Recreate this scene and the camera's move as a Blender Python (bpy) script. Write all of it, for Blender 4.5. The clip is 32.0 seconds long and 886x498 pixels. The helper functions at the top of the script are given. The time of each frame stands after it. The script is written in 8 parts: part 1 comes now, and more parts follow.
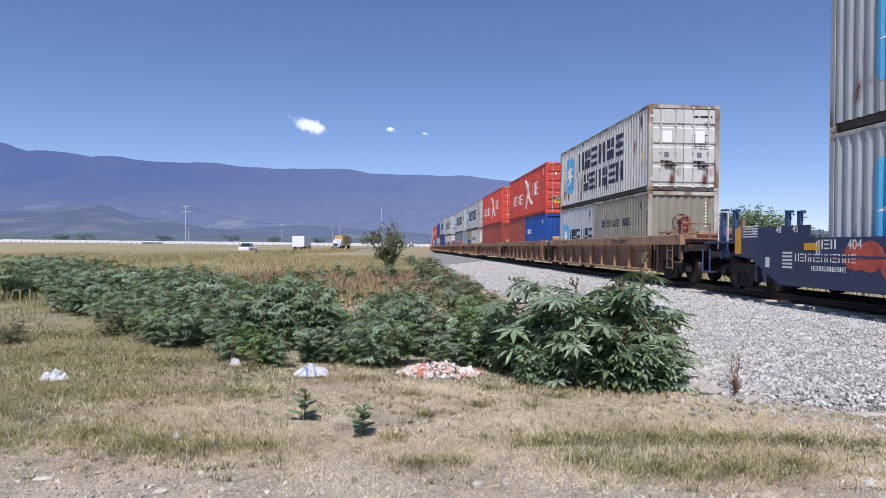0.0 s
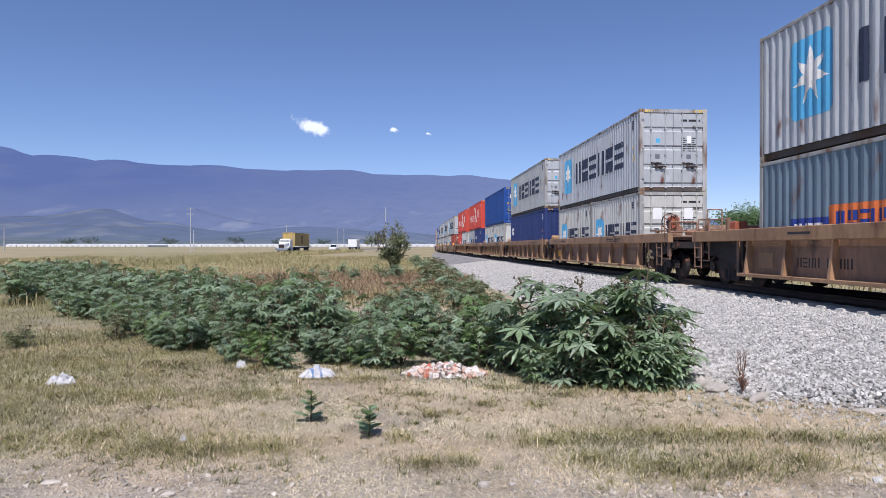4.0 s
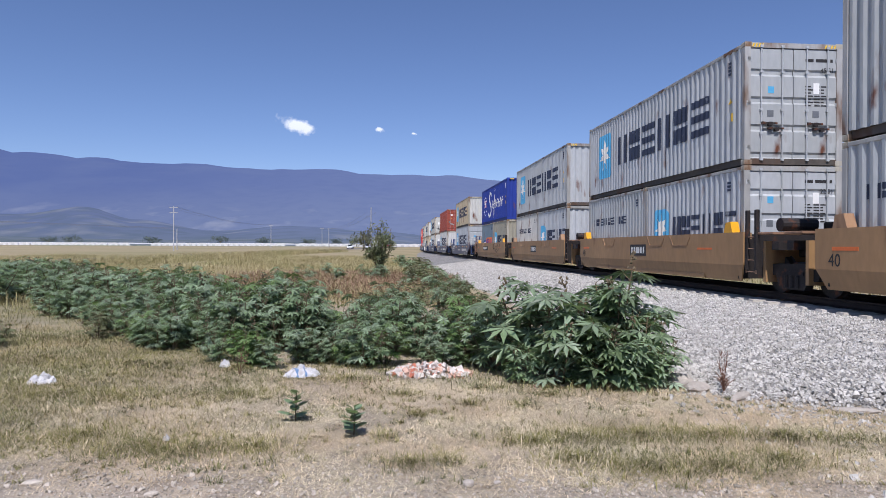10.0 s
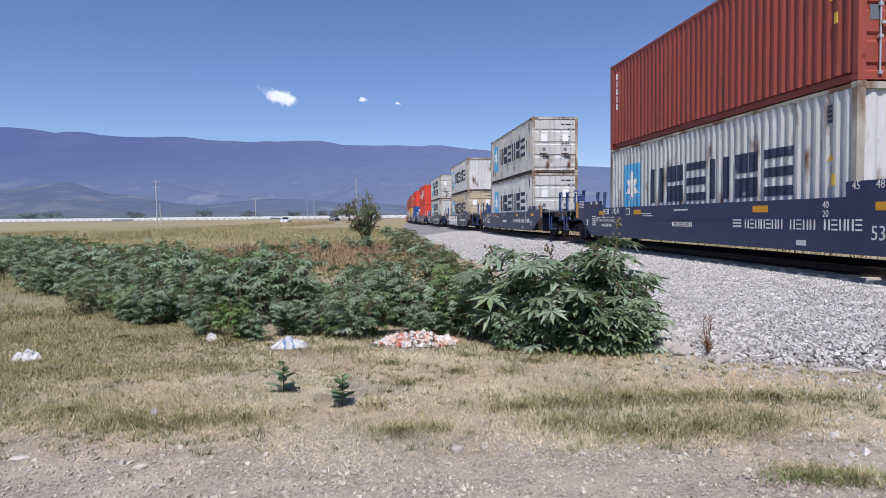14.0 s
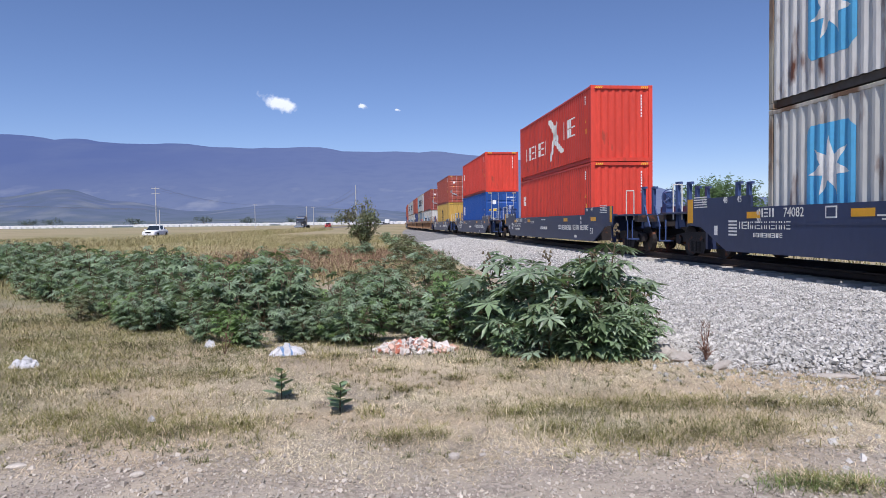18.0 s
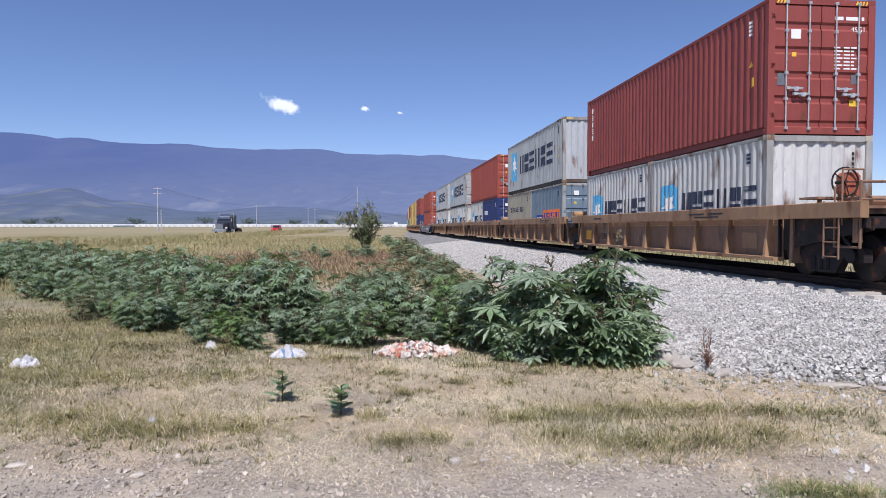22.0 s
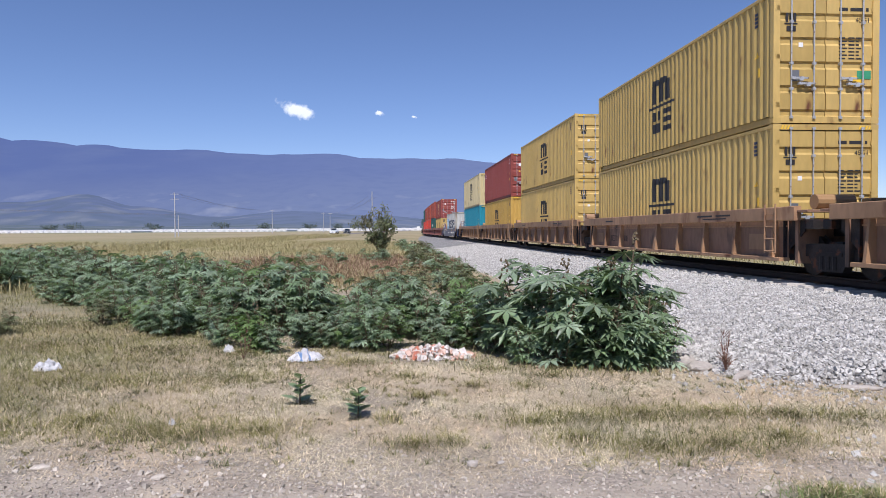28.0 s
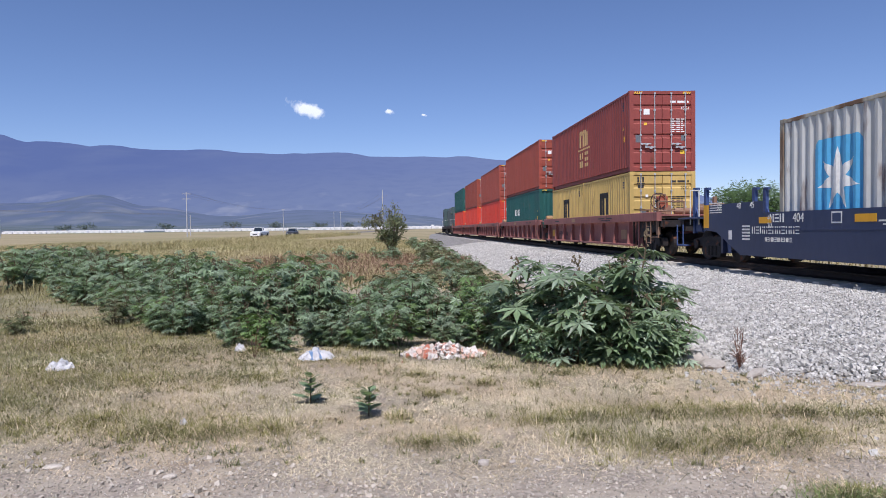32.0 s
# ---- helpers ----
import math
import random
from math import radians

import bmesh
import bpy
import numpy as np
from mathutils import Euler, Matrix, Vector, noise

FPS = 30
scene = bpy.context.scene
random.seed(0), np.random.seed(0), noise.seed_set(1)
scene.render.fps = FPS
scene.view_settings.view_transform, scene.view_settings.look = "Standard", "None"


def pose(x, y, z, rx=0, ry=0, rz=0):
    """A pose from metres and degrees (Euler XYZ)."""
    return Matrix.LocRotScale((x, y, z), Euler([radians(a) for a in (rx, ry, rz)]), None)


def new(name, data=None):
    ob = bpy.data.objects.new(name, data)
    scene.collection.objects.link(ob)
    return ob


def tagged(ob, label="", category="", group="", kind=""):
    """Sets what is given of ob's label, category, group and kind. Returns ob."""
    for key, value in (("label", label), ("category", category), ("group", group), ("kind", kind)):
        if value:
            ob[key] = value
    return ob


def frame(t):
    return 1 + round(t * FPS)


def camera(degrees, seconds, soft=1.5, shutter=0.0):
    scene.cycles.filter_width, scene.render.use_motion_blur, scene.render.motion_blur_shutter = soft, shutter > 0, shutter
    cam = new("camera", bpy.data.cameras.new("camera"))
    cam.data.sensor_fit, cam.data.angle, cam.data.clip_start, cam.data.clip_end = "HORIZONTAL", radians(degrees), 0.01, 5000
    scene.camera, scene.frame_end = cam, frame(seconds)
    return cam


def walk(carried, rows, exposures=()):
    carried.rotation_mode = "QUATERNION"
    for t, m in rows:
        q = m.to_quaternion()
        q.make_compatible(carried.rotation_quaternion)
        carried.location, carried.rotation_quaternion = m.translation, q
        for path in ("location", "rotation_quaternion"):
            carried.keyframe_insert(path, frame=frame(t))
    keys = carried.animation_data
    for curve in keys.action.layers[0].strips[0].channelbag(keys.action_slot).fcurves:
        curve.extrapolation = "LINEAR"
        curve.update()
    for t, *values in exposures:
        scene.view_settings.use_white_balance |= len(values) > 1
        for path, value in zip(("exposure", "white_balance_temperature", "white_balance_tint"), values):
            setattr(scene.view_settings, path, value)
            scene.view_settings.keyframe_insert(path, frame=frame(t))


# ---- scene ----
# ---- camera and its way ----
PATH = [
    (0, -0.033, -0.017, 1.612, 2.06, -0.13, -0.63), (0.5, -0.027, -0.016, 1.613, 2.14, -0.06, -0.45), (1, -0.027, -0.005, 1.616, 2.10, 0.24, -0.62),
    (1.5, -0.038, -0.013, 1.609, 2.11, 0.23, -0.44), (2, -0.035, -0.014, 1.610, 2.35, 0.15, -0.34), (2.5, -0.027, -0.000, 1.620, 2.39, 0.13, -0.20),
    (3, -0.031, -0.010, 1.614, 2.67, -0.03, -0.04), (3.5, -0.032, -0.011, 1.615, 2.59, -0.10, -0.08), (5.5, -0.026, -0.029, 1.620, 1.86, -0.27, 0.14),
    (6, -0.031, -0.022, 1.613, 1.70, -0.09, -0.07), (6.5, -0.043, -0.027, 1.612, 1.97, -0.22, -0.37), (7, -0.039, -0.043, 1.616, 1.61, -0.10, -0.11),
    (7.5, -0.036, -0.033, 1.615, 0.68, -0.08, -0.01), (8, -0.034, -0.033, 1.613, 0.89, -0.21, 0.03), (8.5, -0.027, -0.022, 1.614, 0.91, -0.34, -0.10),
    (9, -0.028, -0.018, 1.609, 1.34, -0.29, -0.13), (9.5, -0.027, -0.020, 1.608, 1.30, -0.46, -0.04), (10, -0.033, -0.037, 1.614, 1.19, -0.13, -0.27),
    (10.5, -0.035, -0.042, 1.616, 1.25, -0.15, -0.15), (11, -0.031, -0.032, 1.613, 1.19, -0.60, -0.02), (11.5, -0.018, -0.005, 1.608, 0.69, -1.64, 0.14),
    (12, -0.012, -0.002, 1.606, 0.13, -1.74, 0.75), (12.5, 0.008, 0.004, 1.594, -0.08, -2.10, 1.09), (13, 0.000, 0.000, 1.600, 0.16, -2.62, 1.15),
    (13.5, -0.012, -0.008, 1.604, -0.15, -2.76, 0.75), (14, -0.025, -0.012, 1.598, 0.01, -2.63, 0.63), (14.5, -0.024, -0.048, 1.599, 0.32, -2.44, 0.48),
    (16.5, -0.022, -0.021, 1.606, 0.54, -2.30, 0.35), (17, -0.018, -0.013, 1.599, 0.04, -2.01, 0.40), (17.5, -0.020, -0.018, 1.601, 0.02, -2.09, 0.56),
    (18, -0.007, -0.021, 1.605, -0.03, -2.12, 0.73), (18.5, -0.019, -0.005, 1.599, 0.23, -2.25, 0.55), (19, -0.024, -0.025, 1.606, 0.40, -2.30, 0.28),
    (19.5, -0.018, -0.021, 1.603, 0.38, -2.31, 0.44), (20, -0.018, -0.019, 1.602, 0.17, -2.31, 0.40), (20.5, -0.025, -0.010, 1.603, 0.31, -2.34, 0.20),
    (21, -0.021, -0.014, 1.608, 0.34, -2.14, 0.20), (21.5, -0.016, -0.014, 1.610, 0.24, -2.07, 0.28), (22, -0.025, -0.014, 1.609, 0.07, -1.83, 0.02),
    (22.5, -0.022, -0.012, 1.604, 0.01, -1.91, 0.12), (23, -0.021, -0.010, 1.598, 0.15, -1.93, 0.15), (23.5, -0.025, 0.007, 1.599, 0.30, -1.69, 0.20),
    (24, -0.022, -0.019, 1.607, 0.51, -1.78, 0.22), (24.5, -0.035, -0.019, 1.612, 0.52, -1.76, -0.00), (26.5, -0.033, -0.040, 1.613, 0.74, -1.50, 0.27),
    (27, -0.035, -0.038, 1.612, 1.10, -1.36, 0.34), (27.5, -0.032, -0.028, 1.602, 1.23, -1.42, 0.25), (28, -0.034, -0.035, 1.607, 1.31, -1.53, 0.39),
    (28.5, -0.027, -0.019, 1.604, 1.53, -1.31, 0.41), (29, -0.034, -0.037, 1.614, 1.70, -1.25, 0.58), (29.5, -0.029, -0.035, 1.606, 1.67, -1.25, 0.58),
    (30, -0.030, -0.018, 1.606, 1.47, -1.61, 0.67), (30.5, -0.025, -0.015, 1.609, 1.56, -1.61, 0.67), (31, -0.028, -0.023, 1.612, 2.20, -1.16, 0.54),
    (31.5, -0.026, -0.018, 1.613, 2.42, -1.61, 0.49), (32, -0.029, -0.004, 1.606, 2.20, -1.69, 0.74)]
cam = camera(66.3, 32.0, 0.55)
walk(cam, [(t, pose(x, y, z, 90 + p, r, w)) for t, x, y, z, w, p, r in PATH], [(0, 0.08, 6150, 17), (5, 0.12, 6150, 17), (7, 0.14, 6150, 17), (9, 0.07, 6150, 17), (13, 0.02, 6150, 17), (17, 0.03, 6150, 17), (20, 0.1, 6150, 17), (28, 0.12, 6150, 17), (31, 0.06, 6150, 17), (32, 0.06, 6150, 17)])

# ---- sky, sun, exposure ----
SUN = Vector((-0.085, -0.66, 1.0)).normalized()
world = bpy.data.worlds.new("sky")
scene.world = world
world.use_nodes = True
wn = world.node_tree
sky = wn.nodes.new("ShaderNodeTexSky")
sky.sky_type, sky.sun_disc = "NISHITA", False
sky.sun_elevation, sky.sun_rotation = math.asin(SUN.z), math.atan2(SUN.x, SUN.y)
sky.altitude, sky.air_density, sky.dust_density, sky.ozone_density = 1500, 1.0, 0.0, 8.0
tint = wn.nodes.new("ShaderNodeMix")
tint.data_type, tint.blend_type = "RGBA", "MULTIPLY"
tint.inputs[0].default_value, tint.inputs[7].default_value = 1.0, (1.15, 1.0, 0.97, 1)
wn.links.new(sky.outputs[0], tint.inputs[6])
wn.links.new(tint.outputs[2], wn.nodes["Background"].inputs[0])
wn.nodes["Background"].inputs[1].default_value = 0.107
lamp = bpy.data.lights.new("sun", "SUN")
lamp.energy, lamp.angle, lamp.color = 4.4, radians(0.5), (1.0, 0.96, 0.9)
sun_ob = new("sun", lamp)
sun_ob.matrix_world = SUN.to_track_quat("Z", "Y").to_matrix().to_4x4()


# ---- materials ----
def lin(r, g, b):
    return tuple(((c / 255 + 0.055) / 1.055) ** 2.4 if c > 10 else c / 255 / 12.92 for c in (r, g, b)) + (1,)


def mat(name, col, rough=0.6, metal=0.0, var=0.15, scale=2.0, fine=40.0, bump=0.1, spots=None, amount=0.0, spot_scale=3.0,
        stretch=(1, 1, 1), per_ob=0.0, per_island=0.0, second=None, second_scale=0.5, glow=0.0, soft_spots=0.06):
    """Paint, soil or leaf: a colour that varies at two scales, spots of rust or dirt, fine relief."""
    m = bpy.data.materials.new(name)
    m.use_nodes = True
    nt = m.node_tree
    nd, ln = nt.nodes, nt.links
    b = nd["Principled BSDF"]
    tc = nd.new("ShaderNodeTexCoord")
    mp = nd.new("ShaderNodeMapping")
    mp.inputs["Scale"].default_value = stretch
    ln.new(tc.outputs["Object"], mp.inputs[0])

    def noise_node(sc, detail=4.0, w=None):
        n = nd.new("ShaderNodeTexNoise")
        n.inputs["Scale"].default_value, n.inputs["Detail"].default_value = sc, detail
        ln.new((w or mp).outputs[0], n.inputs["Vector"])
        return n

    def mix(kind, fac, a, c):
        n = nd.new("ShaderNodeMix")
        n.data_type, n.blend_type = "RGBA", kind
        for sock, v in ((n.inputs[0], fac), (n.inputs[6], a), (n.inputs[7], c)):
            if isinstance(v, (int, float)):
                sock.default_value = v
            elif isinstance(v, tuple):
                sock.default_value = v
            else:
                ln.new(v, sock)
        return n.outputs[2]

    def ramp(src, lo, hi, a=(0, 0, 0, 1), c=(1, 1, 1, 1)):
        r = nd.new("ShaderNodeValToRGB")
        r.color_ramp.elements[0].position, r.color_ramp.elements[1].position = lo, hi
        r.color_ramp.elements[0].color, r.color_ramp.elements[1].color = a, c
        ln.new(src, r.inputs[0])
        return r.outputs[0]

    big, small = noise_node(scale), noise_node(fine, 6.0)
    out = col
    if second:
        out = mix("MIX", ramp(noise_node(second_scale).outputs["Fac"], 0.42, 0.58), out, second)
    lo, hi = 1 - var, 1 + var
    out = mix("MULTIPLY", 1.0, out, ramp(big.outputs["Fac"], 0.3, 0.7, (lo, lo, lo, 1), (hi, hi, hi, 1)))
    lo, hi = 1 - var * 0.7, 1 + var * 0.7
    out = mix("MULTIPLY", 1.0, out, ramp(small.outputs["Fac"], 0.3, 0.7, (lo, lo, lo, 1), (hi, hi, hi, 1)))
    for amt, node in ((per_ob, "ShaderNodeObjectInfo"), (per_island, "ShaderNodeNewGeometry")):
        if amt:
            i = nd.new(node)
            src = i.outputs["Random"] if node == "ShaderNodeObjectInfo" else i.outputs["Random Per Island"]
            lo, hi = 1 - amt, 1 + amt
            out = mix("MULTIPLY", 1.0, out, ramp(src, 0, 1, (lo, lo, lo * 0.95, 1), (hi, hi, hi, 1)))
    if spots:
        sp = noise_node(spot_scale, 8.0)
        k = 0.72 - amount * 0.4
        out = mix("MIX", ramp(sp.outputs["Fac"], k - soft_spots, k + soft_spots), out, spots)
    ln.new(out, b.inputs["Base Color"])
    b.inputs["Roughness"].default_value, b.inputs["Metallic"].default_value = rough, metal
    if bump:
        bp = nd.new("ShaderNodeBump")
        bp.inputs["Strength"].default_value, bp.inputs["Distance"].default_value = bump, 0.02
        ln.new(small.outputs["Fac"], bp.inputs["Height"])
        ln.new(bp.outputs[0], b.inputs["Normal"])
    if glow:
        ln.new(out, b.inputs["Emission Color"])
        b.inputs["Emission Strength"].default_value = glow
    return m


RUST = lin(104, 62, 40)
GRIME = lin(70, 60, 52)


def paint(name, r, g, b, amount=0.12, var=0.10, rough=0.55):
    return mat(name, lin(r, g, b), rough, 0, var, 0.9, 9, 0.12, RUST, amount, 2.2, (1, 1, 0.35), 0.10)


M = dict(
    grey=paint("grey_container_paint", 176, 180, 183, 0.10), white=paint("white_container_paint", 200, 199, 194, 0.2),
    beige=paint("yellowed_container_paint", 196, 180, 152, 0.24), red=paint("red_container_paint", 206, 76, 60, 0.06),
    orange=paint("orange_red_container_paint", 208, 66, 48, 0.05), brown=paint("brown_red_container_paint", 142, 68, 60, 0.05),
    rust=paint("rust_red_container_paint", 156, 74, 58, 0.08), blue=paint("blue_container_paint", 28, 76, 150, 0.05),
    navy=paint("navy_container_paint", 40, 56, 108, 0.06), royal=paint("royal_blue_container_paint", 34, 58, 148, 0.05),
    yellow=paint("yellow_container_paint", 196, 166, 98, 0.07), gold=paint("bright_yellow_container_paint", 198, 160, 80, 0.05),
    cream=paint("cream_container_paint", 206, 190, 146, 0.07), teal=paint("teal_container_paint", 34, 142, 164, 0.06),
    green=paint("dark_green_container_paint", 30, 84, 80, 0.06), slate=paint("slate_blue_container_paint", 110, 128, 142, 0.12),
    khaki=paint("khaki_grey_container_paint", 150, 146, 130, 0.12),
)
WORN = dict(
    grey=mat("worn_grey_frame", lin(166, 166, 164), 0.65, 0, 0.15, 1.2, 9, 0.15, lin(112, 84, 62), 0.34, 1.6, (1, 1, 0.3), 0.1),
    rust=mat("rust_stained_frame", lin(180, 174, 160), 0.7, 0, 0.2, 1.2, 9, 0.2, lin(120, 92, 68), 0.44, 1.5, (1, 1, 0.3), 0.1),
    # grime, plus the shade under the side wall painted in as a darker grey
    sill=mat("grimy_shade_dark_rail", lin(88, 82, 77), 0.7, 0, 0.2, 1.0, 9, 0.2, lin(86, 66, 52), 0.4, 1.4, (1, 1, 1), 0.1),
)
CARP = dict(
    brown=mat("brown_wagon_paint", lin(166, 130, 98), 0.65, 0, 0.18, 0.8, 8, 0.15, RUST, 0.30, 1.4, (1, 1, 0.4), 0.08),
    # dark brown fittings; on webs it is the wagon's brown with shade painted in
    dark=mat("dark_and_shaded_brown_paint", lin(142, 110, 88), 0.7, 0, 0.2, 0.8, 8, 0.15, GRIME, 0.25, 1.4, (1, 1, 0.4)),
    ochre=mat("ochre_wagon_paint", lin(166, 130, 90), 0.6, 0, 0.12, 0.7, 8, 0.12, RUST, 0.12, 1.2, (1, 1, 0.4), 0.05),
    plum=mat("plum_wagon_paint", lin(150, 96, 88), 0.65, 0, 0.15, 0.8, 8, 0.15, RUST, 0.2, 1.4, (1, 1, 0.4)),
    navy=mat("navy_wagon_paint", lin(50, 60, 90), 0.38, 0, 0.1, 0.7, 8, 0.08, GRIME, 0.05, 1.2, (1, 1, 0.4), 0.05),
    steel=mat("grimy_dark_steel", lin(48, 43, 42), 0.7, 0.3, 0.3, 3, 30, 0.3, RUST, 0.2, 4.0),
    post=mat("blue_steel", lin(60, 80, 124), 0.5, 0, 0.1, 2, 20, 0.1),
    orange=mat("orange_paint", lin(172, 96, 70), 0.6, 0, 0.2, 4, 30, 0.2, RUST, 0.2, 6),
    rail_yellow=mat("pale_handrail", lin(206, 204, 192), 0.5, 0, 0.1, 4, 30, 0.1),
    patch=mat("amber_reflector", lin(232, 168, 30), 0.35, 0, 0.05, 4, 30, 0.05),
)
INK = dict(
    navy=mat("navy_lettering", lin(46, 54, 74), 0.6, 0, 0.12, 1.5, 12, 0.05, lin(150, 155, 158), 0.05, 3),
    white=mat("white_lettering", lin(232, 230, 222), 0.6, 0, 0.1, 1.5, 12, 0.05),
    dark=mat("black_lettering", lin(44, 42, 42), 0.6, 0, 0.1, 1.5, 12, 0.05),
    sky=mat("light_blue_emblem", lin(88, 172, 214), 0.6, 0, 0.08, 1.5, 12, 0.05),
    yellow=mat("yellow_label", lin(240, 196, 60), 0.5, 0, 0.05, 3, 20, 0.03),
    label=mat("white_label", lin(240, 240, 236), 0.5, 0, 0.04, 3, 20, 0.03),
    orange=mat("orange_emblem", lin(226, 118, 60), 0.6, 0, 0.1, 2, 20, 0.05),
    green=mat("green_label", lin(60, 150, 110), 0.5, 0, 0.05, 3, 20, 0.03),
    cobalt=mat("cobalt_emblem", lin(40, 62, 140), 0.6, 0, 0.1, 2, 20, 0.05),
    red=mat("red_emblem", lin(200, 60, 50), 0.6, 0, 0.1, 2, 20, 0.05),
    tan=mat("tan_lettering", lin(196, 160, 110), 0.6, 0, 0.1, 2, 20, 0.05),
    slate=mat("grey_data_plate", lin(120, 124, 128), 0.5, 0.3, 0.1, 4, 30, 0.05),
    graffiti=mat("graffiti_black", lin(60, 66, 50), 0.6, 0, 0.3, 2, 14, 0.05, lin(150, 150, 90), 0.2, 3),
    olive=mat("graffiti_olive", lin(128, 132, 62), 0.6, 0, 0.3, 2, 14, 0.05),
    flame=mat("graffiti_red", lin(190, 84, 64), 0.6, 0, 0.3, 2, 14, 0.05, lin(120, 50, 50), 0.2, 3),
)
ROD = mat("galvanised_lock_rod", lin(190, 192, 192), 0.45, 0.4, 0.12, 6, 40, 0.1, RUST, 0.12, 8)
CONCRETE = mat("concrete_sleeper", lin(190, 184, 176), 0.85, 0, 0.15, 3, 40, 0.3, None, 0, 3, (1, 1, 1), 0.12)
# rusty steel, darkened to hold the shade under the train
RAIL = mat("shade_dark_rusty_rail", lin(62, 50, 44), 0.6, 0.5, 0.2, 3, 40, 0.1)
GRAVEL = mat("crushed_grey_ballast", lin(138, 136, 132), 0.9, 0, 0.25, 2.0, 30, 0.9, lin(104, 100, 96), 0.3, 16, per_island=0.0)
STONE = mat("crushed_stone", lin(184, 181, 176), 0.9, 0, 0.2, 4, 60, 0.4, None, 0, 3, (1, 1, 1), 0, 0.26)
SOIL_STONE = mat("field_stone", lin(178, 169, 157), 0.9, 0, 0.2, 4, 60, 0.4, None, 0, 3, (1, 1, 1), 0, 0.35)
STRAW = mat("dry_grass", lin(212, 199, 171), 0.8, 0, 0.2, 1.2, 6, 0, None, 0, 3, (1, 1, 1), 0, 0.36, lin(198, 180, 152), 0.7)
GREENGRASS = mat("half_green_grass", lin(140, 133, 86), 0.8, 0, 0.2, 1.2, 6, 0, None, 0, 3, (1, 1, 1), 0, 0.55, lin(108, 110, 66), 0.8)
MEADOW = mat("olive_meadow_grass", lin(138, 134, 92), 0.8, 0, 0.2, 0.6, 6, 0, None, 0, 3, (1, 1, 1), 0, 0.55, lin(152, 138, 102), 0.5)
FIELDGRASS = mat("pale_field_grass", lin(168, 156, 116), 0.85, 0, 0.2, 0.4, 5, 0, None, 0, 3, (1, 1, 1), 0, 0.2, lin(152, 146, 102), 0.12)
RUSSET = mat("russet_dead_grass", lin(142, 116, 94), 0.85, 0, 0.2, 0.5, 5, 0, None, 0, 3, (1, 1, 1), 0, 0.25)
LEAF = mat("castor_leaf", lin(124, 146, 110), 0.44, 0, 0.2, 1.2, 10, 0.05, None, 0, 3, (1, 1, 1), 0.16, 0.42, lin(132, 148, 128), 1.0)
LEAF_BRIGHT = mat("fresh_green_leaf", lin(110, 136, 82), 0.5, 0, 0.2, 1.2, 10, 0.05, None, 0, 3, (1, 1, 1), 0.12, 0.35)
LEAF_DULL = mat("dusty_grey_green_leaf", lin(116, 126, 92), 0.7, 0, 0.2, 1.0, 10, 0.05, None, 0, 3, (1, 1, 1), 0.1, 0.4, lin(104, 102, 80), 0.8)
def thin_leaf(m, share, glow_tint):
    """Lets part of the sun's light through the leaf."""
    nd, ln = m.node_tree.nodes, m.node_tree.links
    b, end = nd["Principled BSDF"], nd["Material Output"]
    tr, mx, mul = nd.new("ShaderNodeBsdfTranslucent"), nd.new("ShaderNodeMixShader"), nd.new("ShaderNodeMix")
    mul.data_type, mul.blend_type = "RGBA", "MULTIPLY"
    mul.inputs[0].default_value, mul.inputs[7].default_value = 1.0, glow_tint
    ln.new(b.inputs["Base Color"].links[0].from_socket, mul.inputs[6])
    ln.new(mul.outputs[2], tr.inputs["Color"])
    mx.inputs[0].default_value = share
    ln.new(b.outputs[0], mx.inputs[1])
    ln.new(tr.outputs[0], mx.inputs[2])
    ln.new(mx.outputs[0], end.inputs["Surface"])


for leaf_ in (LEAF, LEAF_BRIGHT, LEAF_DULL):
    thin_leaf(leaf_, 0.3, (1.1, 1.15, 0.6, 1))
STALK = mat("brown_stalk", lin(102, 90, 68), 0.8, 0, 0.2, 4, 30, 0.2)
TWIG = mat("dry_red_brown_twig", lin(120, 88, 72), 0.85, 0, 0.2, 4, 30, 0.2)


ASPHALT = mat("grey_asphalt", lin(112, 106, 102), 0.9, 0, 0.12, 0.4, 20, 0.2)


